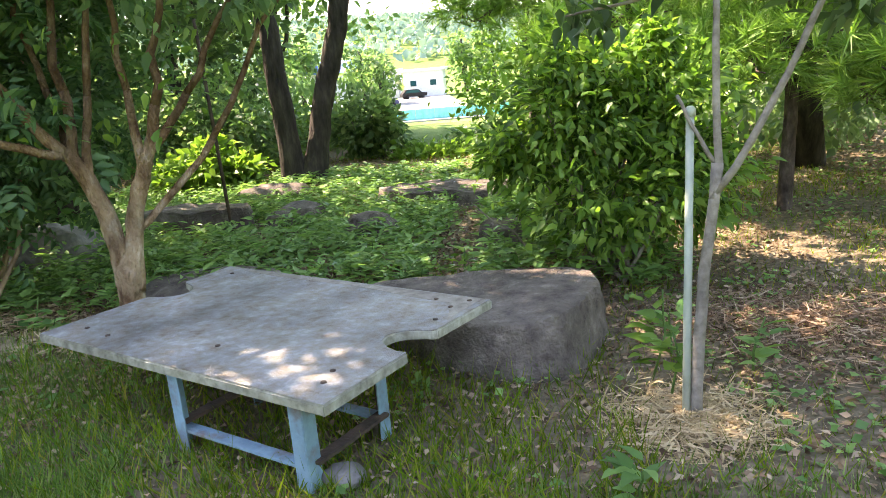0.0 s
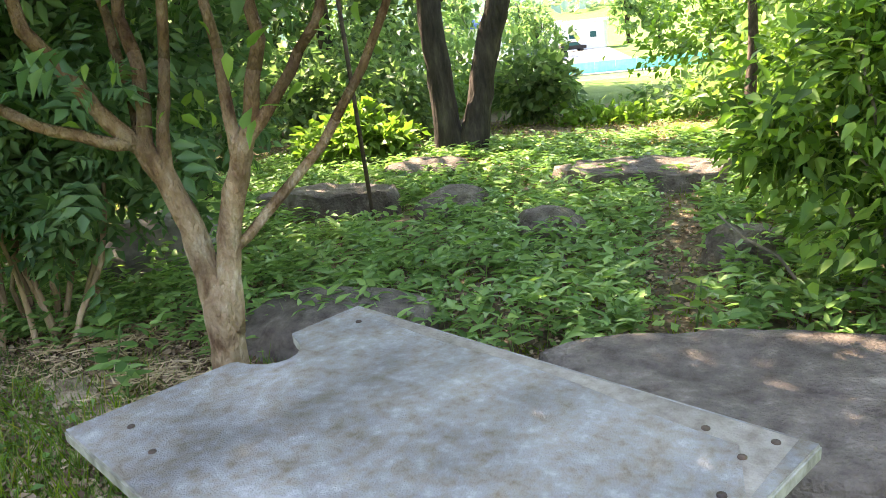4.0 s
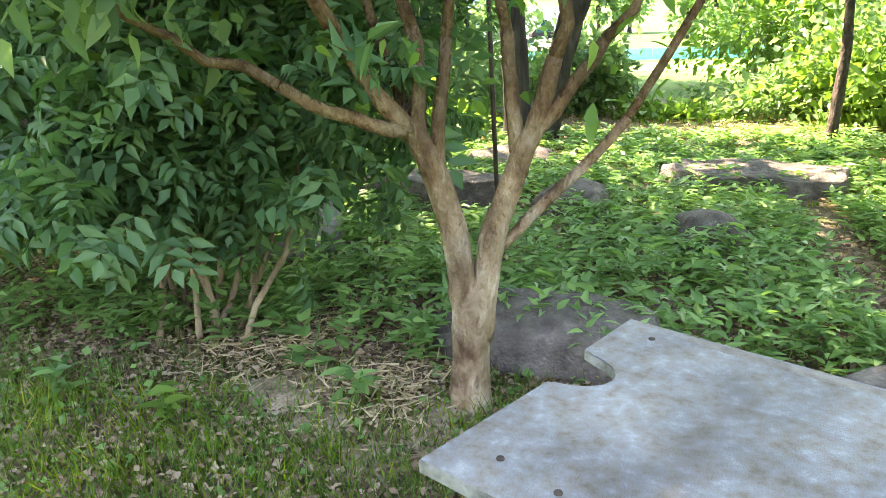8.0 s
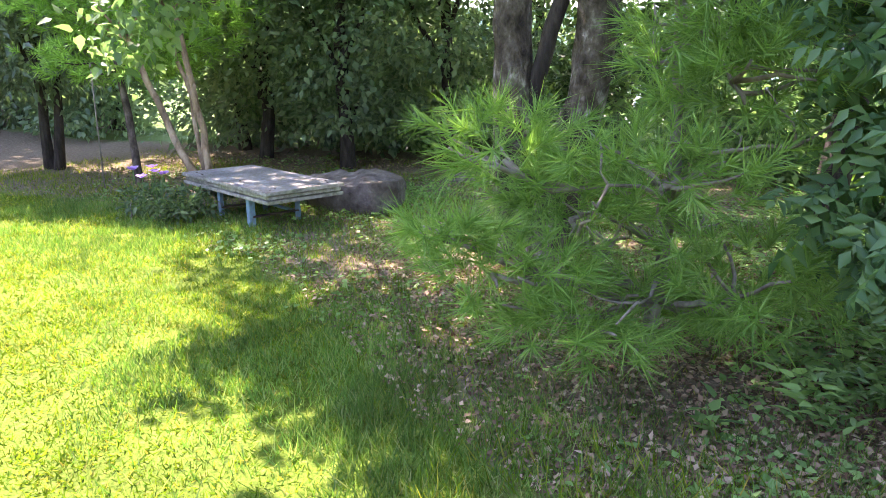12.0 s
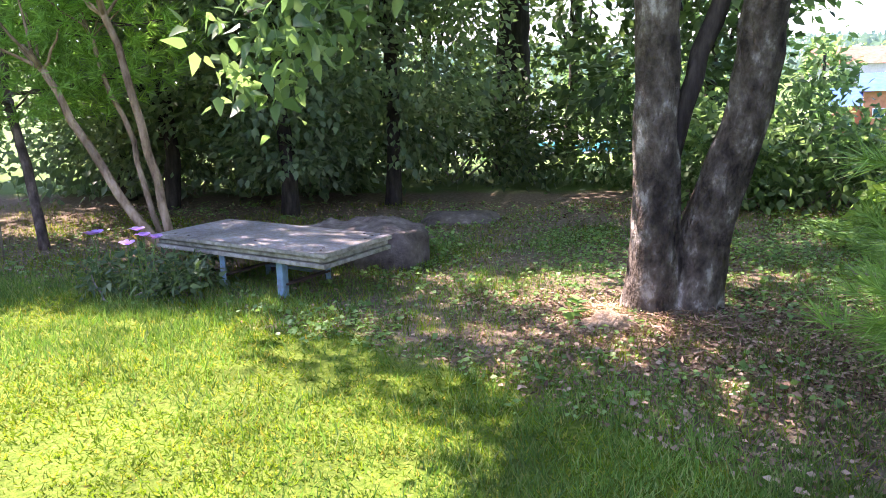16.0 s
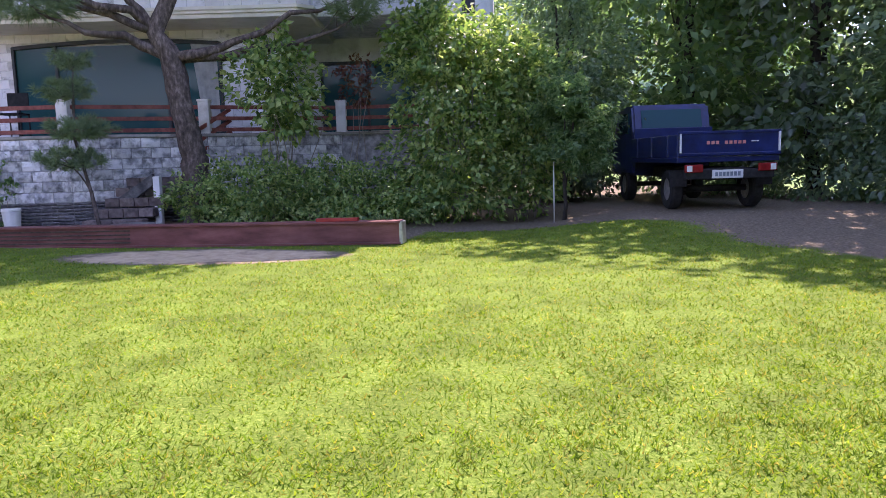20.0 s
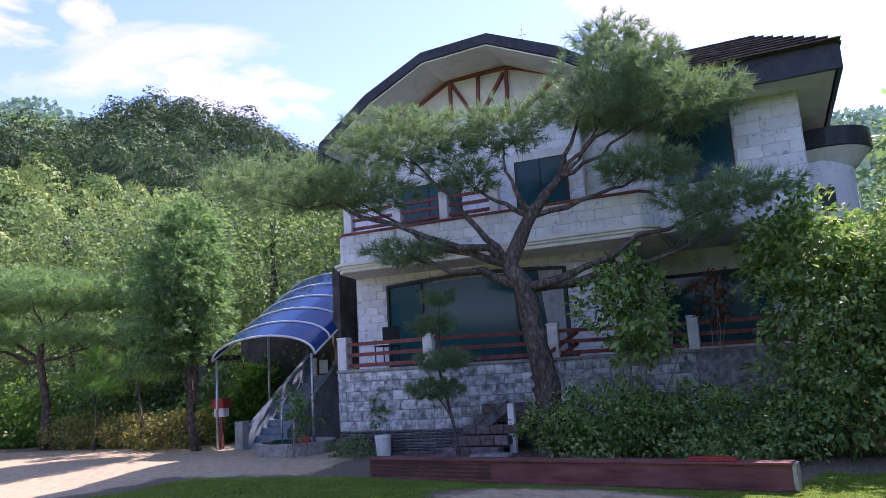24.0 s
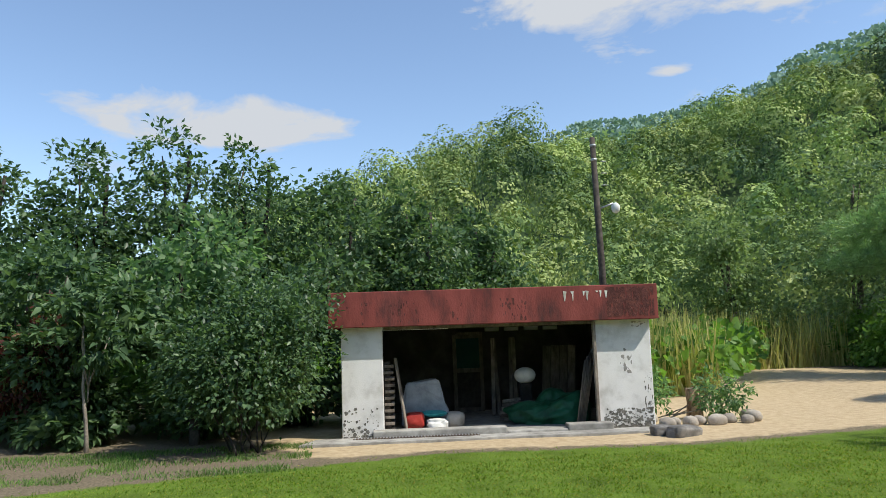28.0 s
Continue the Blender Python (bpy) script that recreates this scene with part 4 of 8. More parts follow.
def lawn_blades():
    """Short blades over the lawn, thick by the path and thin far off, and longer tufts under the trees."""
    def strew(n, x0, x1, y0, y1, keep, h0, h1, w, lean=0.5):
        x, y = rng.uniform(x0, x1, n), rng.uniform(y0, y1, n)
        k = keep(x, y) > rng.random(n)
        x, y = x[k], y[k]
        m = len(x)
        P = np.stack([x, y, gz(x, y) - 0.004], -1)
        D = np.stack([rng.normal(size=m) * lean, rng.normal(size=m) * lean, np.ones(m)], -1)
        h = rng.uniform(h0, h1, m)
        return leaves(P, D, h, BLADE, 3.0, w / h)

    cl = lambda x, y: np.clip(0.15 + 0.5 * mottle(x, y, 0.11) + 0.5 * mottle(x, y, 0.37) + 0.3 * (mottle(x, y, 1.3) - 0.5), 0.05, 1)
    near = lambda x, y: lawn_mask(x, y) * cl(x, y)
    sets = [strew(230000, -10, 2, -3, 4.5, near, 0.02, 0.05, 0.007, 0.9),
            strew(360000, -13.5, -5.5, -5.5, 6.2, lambda x, y: near(x, y) * np.clip((x + 13.5) / 4, 0, 1) * np.clip((y + 5.5) / 3, 0, 1), 0.016, 0.042, 0.0085, 1.0),
            strew(240000, -19, -5.5, -9.5, 6.2, near, 0.02, 0.045, 0.012, 1.0),
            strew(60000, -14, -2, -11, -2, near, 0.025, 0.05, 0.009, 1.0)]
    edge = lambda x, y: np.exp(-((y - lawn_edge(x) - 0.2) / 0.7) ** 2) * cl(x, y)
    sets.append(strew(60000, -14, 3, 0.8, 7.5, edge, 0.04, 0.12, 0.006))
    weedy = lambda x, y: (y > lawn_edge(x)) * np.clip(mottle(x, y, 0.5) - 0.3, 0, 1) * 1.4
    sets.append(strew(150000, -13, 4, 1.5, 10, weedy, 0.03, 0.1, 0.006))
    thin = lambda x, y: (y > lawn_edge(x) - 0.3) * np.clip(1.25 - (y - lawn_edge(x)) * 0.25, 0.15, 1) * cl(x * 0.6 + 1, y * 0.7)
    sets.append(strew(90000, -13, 3, 1.5, 9, thin, 0.02, 0.07, 0.006))
    sets.append(strew(26000, -4.8, 0.5, 1.2, 3.4, lambda x, y: cl(x, y) - 0.2, 0.05, 0.16, 0.007))
    V, F = cat(sets)
    lush = lambda x, y: np.clip(1.4 - np.abs(y - lawn_edge(x) + 0.55) / 1.0, 0, 1) * np.clip(1.6 * mottle(x, y, 0.16) - 0.1, 0, 1) * np.clip(1.4 * mottle(x, y, 0.9), 0.2, 1)
    V2, F2 = cat([strew(280000, -6.5, 1.0, 0.6, 4.6, lush, 0.03, 0.09, 0.0055), strew(80000, -8.4, -2.8, 3.4, 9.0, lambda x, y: (y > lawn_edge(x)) * np.clip(1.7 * mottle(x, y, 0.45) - 0.45, 0, 1) * np.clip(1.3 - (y - lawn_edge(x)) * 0.12, 0.3, 1), 0.03, 0.085, 0.006), strew(110000, -10.5, -5.5, 2.6, 6.4, lush, 0.03, 0.08, 0.007), strew(70000, -5.4, -1.2, 1.5, 3.7, lambda x, y: np.clip(1.5 * mottle(x, y, 0.3) - 0.25, 0, 1), 0.03, 0.1, 0.006), strew(24000, -7.2, -2.5, -12.2, -9.6, lambda x, y: np.clip(1.5 * mottle(x, y, 0.5) - 0.35, 0, 1), 0.03, 0.08, 0.012)])
    tagged(part("shade_grass", raw("shade_grass", V2, F2, M["grass_lush"]), None, None), "longer lush green grass along the shaded lawn edge", "grass", kind="stuff")
    tagged(part("lawn_grass", raw("lawn_grass", V, F, M["grass"]), None, None), "short sunlit yellow-green lawn grass", "grass", kind="stuff")


lawn_blades()


def dead_leaves():
    n = 150000
    x, y = np.concatenate([rng.uniform(-12, 5, 50000), rng.uniform(-7, 1.8, 35000), rng.uniform(-6.6, -3, 30000), rng.uniform(-4.6, -1.4, 35000)]), np.concatenate([rng.uniform(1.2, 10, 50000), rng.uniform(1.6, 5.4, 35000), rng.uniform(3.2, 6, 30000), rng.uniform(2.5, 4.3, 35000)])
    k = ((y > lawn_edge(x) - 0.3) & (rng.random(n) < 0.35 + 0.65 * np.clip((y - lawn_edge(x)) / 1.5, 0, 1)))
    x, y = x[k], y[k]
    m = len(x)
    P = np.stack([x, y, gz(x, y) + rng.uniform(0.004, 0.03, m)], -1)
    D = np.stack([rng.normal(size=m), rng.normal(size=m), rng.normal(size=m) * 0.25], -1)
    V, F = leaves(P, D, rng.uniform(0.012, 0.042, m), LEAF2, 0.5)
    tagged(part("leaf_litter", raw("leaf_litter", V, F, M["litter"]), None, None), "dry brown fallen leaves under the trees", "leaf litter", kind="stuff")


dead_leaves()


def clover():
    """Low broad weeds among the thin grass."""
    n = 27000
    x, y = np.concatenate([rng.uniform(-11, 4, 15000), rng.uniform(-8.2, -2.5, 12000)]), np.concatenate([rng.uniform(1.6, 10, 15000), rng.uniform(3.2, 8.5, 12000)])
    k = (y > lawn_edge(x) - 0.5 + np.abs(rng.normal(size=n)) * 0.6) & (1.6 * (mottle(x, y, 0.7) - 0.5) + rng.normal(size=n) * 0.35 > 0.2)
    x, y = x[k], y[k]
    i = np.repeat(np.arange(len(x)), 4)
    P = np.stack([x, y, gz(x, y) + 0.02], -1)[i] + rng.normal(size=(len(i), 3)) * (0.03, 0.03, 0.012)
    D = np.stack([rng.normal(size=len(i)), rng.normal(size=len(i)), rng.random(len(i)) * 0.5], -1)
    V, F = leaves(P, D, rng.uniform(0.018, 0.048, len(i)), LEAF2, 0.35, 1.5)
    tagged(part("ground_weeds", raw("ground_weeds", V, F, M["lf_under"]), None, None), "low green clover and weeds on bare soil", "weeds", kind="stuff")


clover()

# ---- masonry ----
def stone_shapes(w, h, deep, count=4, lump=0.012):
    """A few rough-faced blocks, to be shared by many stones. They lie in x and z and stand out to -y."""
    made = []
    for k in range(count):
        bm = bmesh.new()
        a, c = w / 2 - 0.004, h / 2 - 0.004
        back = [bm.verts.new((sx * a, 0.0, sz * c)) for sx, sz in ((-1, -1), (1, -1), (1, 1), (-1, 1))]
        nx, nz = 5, 3
        grid = []
        for i in range(nx):
            for j in range(nz):
                u, v = 2 * i / (nx - 1) - 1, 2 * j / (nz - 1) - 1
                rim = abs(u) == 1 or abs(v) == 1
                d = deep * (0.75 + 0.3 * random.random()) if rim else deep * 1.15 + lump * random.random() * 1.6
                grid.append(bm.verts.new((u * (a - 0.006 - 0.008 * random.random()) + (0 if rim else random.uniform(-0.05, 0.05) * w), -d, v * (c - 0.006 - 0.006 * random.random()))))
        at = lambda i, j: grid[i * nz + j]
        for i in range(nx - 1):
            for j in range(nz - 1):
                bm.faces.new((at(i, j), at(i + 1, j), at(i + 1, j + 1), at(i, j + 1)))
        bm.faces.new([back[0]] + [at(i, 0) for i in range(nx)] + [back[1]])
        bm.faces.new([back[1]] + [at(nx - 1, j) for j in range(nz)] + [back[2]])
        bm.faces.new([back[2]] + [at(i, nz - 1) for i in range(nx)][::-1] + [back[3]])
        bm.faces.new([back[3]] + [at(0, j) for j in range(nz)][::-1] + [back[0]])
        bmesh.ops.recalc_face_normals(bm, faces=bm.faces[:])
        me = bpy.data.meshes.new("stone")
        bm.to_mesh(me)
        bm.free()
        made.append(me)
    return made


def stones(parent, shapes, material, a, b, z0, z1, w, h, name="stone", skip=None, shift=0.5):
    """Courses of stones on a wall from a to b (in plan), facing to the right of the way from a to b."""
    a, b = Vector((*a, 0)), Vector((*b, 0))
    L = (b - a).length
    ang = math.degrees(math.atan2(b.y - a.y, b.x - a.x))
    rows, cols = max(1, round((z1 - z0) / h)), max(1, round(L / w))
    hh, ww = (z1 - z0) / rows, L / cols
    for me in shapes:
        if not me.materials:
            me.materials.append(material)
    for r in range(rows):
        off = shift * ww * (r % 2)
        n = cols + (1 if off else 0)
        for c in range(n):
            x0, x1 = max(0, c * ww - off), min(L, (c + 1) * ww - off)
            if x1 - x0 < 0.06:
                continue
            xc, zc = (x0 + x1) / 2, z0 + (r + 0.5) * hh
            if skip and skip(xc, zc):
                continue
            p = a + (b - a).normalized() * xc
            ob = new(name, random.choice(shapes))
            ob.parent = parent
            ob.matrix_basis = pose(p.x, p.y, zc, 0, 0, ang) @ Matrix.Diagonal(((x1 - x0) / w, 1, hh / h, 1))


def bar(a, b, w, h, bevel=0.004):
    """A square bar between two points, w wide and h high."""
    a, b = Vector(a), Vector(b)
    d = b - a
    x = d.normalized()
    y = Vector((0, 0, 1)).cross(x)
    y = y.normalized() if y.length > 1e-3 else Vector((0, 1, 0))
    turn = Matrix((x, y, x.cross(y))).transposed().to_4x4()
    bm = box(d.length, w, h, bevel=bevel)
    bmesh.ops.transform(bm, matrix=Matrix.Translation((a + b) / 2) @ turn, verts=bm.verts)
    return bm


def pipe(a, b, r, seg=10, r2=None):
    return tube([a, tuple((np.array(a) + np.array(b)) / 2), b], [r, (r + (r2 or r)) / 2, r2 or r], seg)


# ---- the house ----
def house():
    H = thing("house", "two-storey white stone villa with dark gambrel roof and terrace", "house", pose(-21.54, -6.54, -0.06, 0, 0, 83))
    wall_shapes = stone_shapes(0.36, 0.19, 0.017, 8)
    flat_shapes = stone_shapes(0.36, 0.19, 0.011, 4, 0.006)
    big_shapes = stone_shapes(0.46, 0.24, 0.01, 4, 0.006)
    thin = stone_shapes(0.3, 0.05, 0.03, 5, 0.02)
    # terrace base
    outline = [(-0.55, 1.3), (0, 0.03), (2.15, 0.03), (4.4, 1.05), (6.9, 2.2), (9.6, 2.3), (9.6, 8.5), (-0.75, 8.5), (-0.75, 2.6)]
    base = part("terrace", prism(outline, -0.2, 1.84), M["stone_joint"], H, "white rough-stone terrace wall with dark slate foot")
    part("terrace_coping", prism([(-0.6, 1.3), (-0.02, -0.02), (2.17, -0.02), (4.42, 1.0), (6.92, 2.15), (9.65, 2.25), (9.65, 3.2), (6.6, 3.2), (4, 2.2), (-0.6, 2.2)], 1.84, 1.9, 0.01), M["concrete"], H)
    edges = [((-0.55, 1.3), (0, 0.03)), ((0, 0.03), (2.15, 0.03)), ((2.15, 0.03), (4.4, 1.05)), ((4.4, 1.05), (6.9, 2.2))]
    for a, b in edges:
        stones(base, wall_shapes, M["stone_stained"], a, b, 0.66, 1.84, 0.36, 0.19)
        stones(base, thin, M["slate"], a, b, 0.0, 0.66, 0.3, 0.06, "slate", None, 0.37)
    # walls
    wall = part("wall", box(6.5, 0.25, 2.5, (2.45, 2.36, 3.1)), M["joint_pale"], H, "white-painted rough stone wall")
    stones(wall, flat_shapes, M["stone_white"], (-0.78, 2.235), (5.7, 2.235), 1.9, 4.3, 0.36, 0.19, skip=lambda x, z: 0.88 < x < 5.2 and z < 3.86)
    part("wall", box(0.25, 6.0, 2.5, (-0.66, 5.5, 3.1)), M["stone_white"], H)
    part("wall", box(5.0, 0.25, 2.5, (7.6, 4.6, 3.1)), M["white_paint"], H, "recessed white plaster wall")
    part("wall", box(0.25, 2.4, 2.5, (5.6, 3.55, 3.1)), M["stone_white"], H)
    # picture window
    win = part("window", box(4.42, 0.09, 0.09, (2.27, 2.18, 1.93), bevel=0.01), M["frame_dark"], H, "wide picture window of dark teal glass")
    for x in (0.1, 0.99, 3.3, 4.42):
        part("frame", box(0.06, 0.1, 1.95, (x, 2.185, 2.87), bevel=0.01), M["frame_dark"], win)
    n = 14
    arch = [(0.1 + 4.32 * i / n, 3.78 + 0.1 * math.sin(math.pi * i / n)) for i in range(n + 1)]
    part("lintel", prism(arch + [(x, z + 0.07) for x, z in arch[::-1]], 2.12, 2.25, axis="y"), M["frame_dark"], win)
    for x0, x1 in ((0.13, 0.96), (1.02, 3.27), (3.33, 4.39)):
        part("pane", box(x1 - x0, 0.012, 1.86, ((x0 + x1) / 2, 2.2, 2.9)), M["window"], win)
    bm = bmesh.new()
    lo = [bm.verts.new((4.36 - 0.055 * i, 2.178 + 0.014 * (i % 2), 1.98)) for i in range(7)]
    hi = [bm.verts.new((4.36 - 0.09 * i, 2.178 + 0.014 * (i % 2), 3.82)) for i in range(7)]
    for i in range(6):
        bm.faces.new((lo[i], lo[i + 1], hi[i + 1], hi[i]))
    part("curtain", bm, M["curtain"], win, "grey drawn curtain")
    win2 = part("window", box(2.3, 0.1, 0.08, (7.3, 4.46, 3.62), bevel=0.01), M["frame_dark"], H, "blue-green porch window")
    for x in (6.2, 7.3, 8.4):
        part("frame", box(0.06, 0.1, 1.7, (x, 4.46, 2.8), bevel=0.01), M["frame_dark"], win2)
    for x in (6.75, 7.85):
        part("pane", box(1.05, 0.012, 1.6, (x, 4.45, 2.8)), M["window"], win2)
    # balcony
    edge = [(-0.75, 2.3), (-0.6, 1.25), (-0.4, 1.02), (6.3, 1.02), (6.5, 1.25), (6.5, 4.5), (-0.75, 4.5)]
    bal = part("balcony", prism(edge, 4.3, 4.95), M["joint_pale"], H, "white stone balcony parapet with cream moulding")
    for k, (z0, z1, g) in enumerate(((4.1, 4.18, 0.0), (4.18, 4.24, 0.05), (4.24, 4.31, 0.09))):
        o = [(-0.78 - g, 2.3), (-0.62 - g, 1.22 - g), (-0.42, 1.0 - g), (6.32, 1.0 - g), (6.52 + g, 1.22 - g), (6.52 + g, 4.5), (-0.78 - g, 4.5)]
        part("moulding", prism(o, z0, z1, 0.008), M["plaster"], bal)
    for a, b in (((-0.6, 1.25), (-0.4, 1.02)), ((-0.4, 1.02), (6.3, 1.02)), ((6.3, 1.02), (6.5, 1.25)), ((6.5, 1.25), (6.5, 4.4))):
        stones(bal, flat_shapes, M["stone_white"], a, b, 4.31, 4.95, 0.36, 0.19)
    part("coping", prism([(-0.62, 1.25), (-0.4, 0.97), (6.32, 0.97), (6.54, 1.22), (6.54, 1.5), (-0.62, 1.5)], 4.95, 5.0, 0.01), M["red_timber"], bal)
    for x in (-0.3, 0.97, 2.13, 3.3):
        part("post", box(0.2, 0.2, 0.68, (x, 1.2, 5.3), bevel=0.01), M["white_paint"], bal)
    for z in (5.12, 5.32, 5.52):
        part("rail", box(3.6, 0.05, 0.07, (1.5, 1.2, z), bevel=0.008), M["red_timber"], bal)
    # upper floor and gable
    gable = [(-0.8, 4.9), (5.0, 4.9), (5.0, 8.1), (3.44, 8.75), (1.9, 8.72), (0.5, 8.1), (-0.8, 7.1)]
    up = part("upper_wall", prism(gable, 2.3, 2.55, axis="y"), M["plaster"], H, "cream plaster gable wall with timber braces")
    part("side_wall", box(0.25, 6.0, 3.2, (-0.68, 5.5, 6.4)), M["stone_white"], H)
    stones(up, flat_shapes, M["stone_white"], (-0.8, 2.298), (5.0, 2.298), 4.95, 7.3, 0.36, 0.19,
           skip=lambda x, z: (4.25 < x < 5.45 and z < 6.5) or (1.3 < x < 2.9 and z < 6.3))
    for x0, x1, z1 in ((3.5, 4.6, 6.35), (0.55, 2.05, 6.2)):
        w = part("window", box(x1 - x0 + 0.12, 0.12, z1 - 4.9, ((x0 + x1) / 2, 2.32, (z1 + 4.9) / 2), bevel=0.01), M["frame_dark"], H, "dark upstairs glass door")
        for k in (0, 1):
            part("pane", box((x1 - x0) / 2 - 0.05, 0.02, z1 - 5.0, (x0 + (x1 - x0) * (0.25 + 0.5 * k), 2.25, (z1 + 4.9) / 2)), M["window"], w)
    sticks = [((0.75, 8.0), (1.99, 8.64)), ((1.99, 8.64), (3.46, 8.66)), ((3.46, 8.66), (4.95, 8.1)), ((1.99, 8.64), (1.99, 7.65)), ((2.72, 8.62), (2.66, 7.6)),
              ((3.42, 8.62), (3.4, 7.5)), ((2.02, 8.58), (2.6, 7.6)), ((3.36, 8.55), (2.72, 7.6)), ((4.6, 8.15), (3.48, 7.35)), ((1.0, 8.1), (0.95, 7.5))]
    for (x0, z0), (x1, z1) in sticks:
        part("brace", bar((x0, 2.27, z0), (x1, 2.27, z1), 0.07, 0.08), M["red_timber"], up)
    rim = [(-1.0, 6.6), (-0.95, 7.27), (0.35, 8.22), (1.83, 8.91), (3.44, 8.98), (5.0, 8.3), (5.6, 7.9)]
    inn = [(x * 0.97 + 0.07, z - 0.22) for x, z in rim]
    part("roof", prism(rim + inn[::-1], 1.0, 9.0, axis="y"), M["roof_dark"], H, "dark gambrel roof with deep overhang")
    soff = [(x * 0.96 + 0.09, z - 0.225) for x, z in rim[1:]]
    sof2 = [(x * 0.96 + 0.09, z - 0.26) for x, z in rim[1:]]
    part("soffit", prism(soff + sof2[::-1], 1.05, 2.3, axis="y"), M["plaster"], H)
    # side block roof between gable and wing
    part("roof", prism([(5.0, 8.25), (5.0, 7.0), (7.9, 6.9), (7.9, 7.3)], 2.2, 8.0, 0.0, "y"), M["roof_dark"], H)
    part("upper_wall", box(1.3, 0.25, 3.4, (5.55, 2.75, 6.5)), M["stone_white"], H)
    part("porch_column", box(0.3, 0.3, 2.4, (9.1, 2.6, 3.05), bevel=0.02), M["white_paint"], H)
    # chimney
    ch = part("chimney", box(0.6, 0.6, 1.6, (5.3, 5.0, 9.1), bevel=0.01), M["white_paint"], H)
    bm = bmesh.new()
    bmesh.ops.create_cone(bm, cap_ends=True, segments=4, radius1=0.55, radius2=0.05, depth=0.5)
    bmesh.ops.transform(bm, matrix=pose(5.3, 5.0, 10.15, 0, 0, 45), verts=bm.verts)
    part("cap", bm, M["roof_dark"], ch)
    aer = part("aerial", pipe((3.1, 5.0, 8.8), (3.1, 5.0, 11.0), 0.012, 6), M["steel"], H)
    part("aerial_arm", pipe((2.95, 5.0, 10.7), (3.25, 5.0, 10.7), 0.008, 6), M["steel"], aer)
    # right wing
    wing = part("wing_wall", box(3.3, 4.5, 2.45, (7.66, 3.98, 5.43)), M["joint_pale"], H, "white block wing wall")
    stones(wing, big_shapes, M["stone_white"], (6.02, 1.728), (9.3, 1.728), 4.2, 6.65, 0.46, 0.24, skip=lambda x, z: 0.75 < x < 2.1 and 5.1 < z < 6.45)
    stones(wing, big_shapes, M["stone_white"], (9.312, 1.73), (9.312, 6.2), 4.2, 6.65, 0.46, 0.24)
    ww = part("window", box(1.34, 0.12, 1.3, (7.42, 1.72, 5.78), bevel=0.01), M["frame_dark"], H, "wing window in dark frame")
    for x in (7.1, 7.74):
        part("pane", box(0.56, 0.02, 1.18, (x, 1.652, 5.78)), M["window"], ww)
    part("soffit", box(4.1, 6.05, 0.06, (7.88, 3.97, 6.64)), M["plaster"], H)
    for a, b in (((5.8, 0.85), (10.0, 0.85)), ((10.0, 0.85), (10.0, 7.0))):
        part("fascia", bar((*a, 6.83), (*b, 6.83), 0.08, 0.5, 0.01), M["roof_dark"], H)
    bm = bmesh.new()
    low = [bm.verts.new(p) for p in ((5.7, 0.78, 7.06), (10.07, 0.78, 7.06), (10.07, 7.1, 7.06), (5.7, 7.1, 7.06))]
    top = [bm.verts.new(p) for p in ((6.4, 3.4, 8.55), (8.6, 3.4, 8.55))]
    bm.faces.new((low[0], low[1], top[1], top[0]))
    bm.faces.new((low[1], low[2], top[1]))
    bm.faces.new((low[2], low[3], top[0], top[1]))
    bm.faces.new((low[3], low[0], top[0]))
    bm.faces.new(low[::-1])
    hip = part("roof", bm, M["shingle"], H, "brown shingled hip roof")
    for k in range(9):
        t = k / 9
        part("shingle", bar((5.75 + 0.65 * t, 0.78 + 2.6 * t, 7.09 + 1.47 * t), (10.05 - 1.45 * t, 0.78 + 2.6 * t, 7.09 + 1.47 * t), 0.26, 0.02, 0.0), M["shingle"], hip)
    # round bay
    bm = bmesh.new()
    bmesh.ops.create_cone(bm, cap_ends=True, segments=28, radius1=0.95, radius2=0.95, depth=0.4)
    bmesh.ops.transform(bm, matrix=pose(9.85, 4.6, 6.15), verts=bm.verts)
    part("bay_roof", bm, M["roof_dark"], H, "round dark bay canopy")
    bm = bmesh.new()
    bmesh.ops.create_cone(bm, cap_ends=True, segments=28, radius1=0.6, radius2=0.9, depth=0.35)
    bmesh.ops.transform(bm, matrix=pose(9.85, 4.6, 5.76), verts=bm.verts)
    part("bay_soffit", bm, M["plaster"], H)
    bm = bmesh.new()
    bmesh.ops.create_cone(bm, cap_ends=True, segments=20, radius1=0.7, radius2=0.7, depth=3.8)
    bmesh.ops.transform(bm, matrix=pose(9.7, 4.6, 3.8), verts=bm.verts)
    part("bay_wall", bm, M["stone_white"], H)
    part("bay_window", box(0.3, 0.06, 0.5, (9.75, 3.9, 4.85), bevel=0.01), M["frame_dark"], H)
    # terrace railing
    posts = [(-0.5, 1.15), (0.1, 0.12), (2.08, 0.12), (4.35, 1.15), (6.9, 2.32), (9.4, 2.4)]
    for x, y in posts:
        p = part("railing_post", box(0.21, 0.21, 0.68, (x, y, 2.2), bevel=0.012), M["white_paint"], H, "white-painted concrete post")
        part("post_cap", box(0.24, 0.24, 0.05, (x, y, 2.55), bevel=0.015), M["white_paint"], p)
    for (x0, y0), (x1, y1) in zip(posts[:-1], posts[1:]):
        for z in (1.98, 2.2, 2.42):
            part("railing_bar", bar((x0, y0, z), (x1, y1, z), 0.05, 0.075), M["red_timber"], H)
    for k in range(3):
        part("stair_rail", bar((4.0, 0.6, 1.3 + 0.22 * k), (4.75, 1.5, 1.95 + 0.22 * k), 0.05, 0.07), M["red_timber"], H)
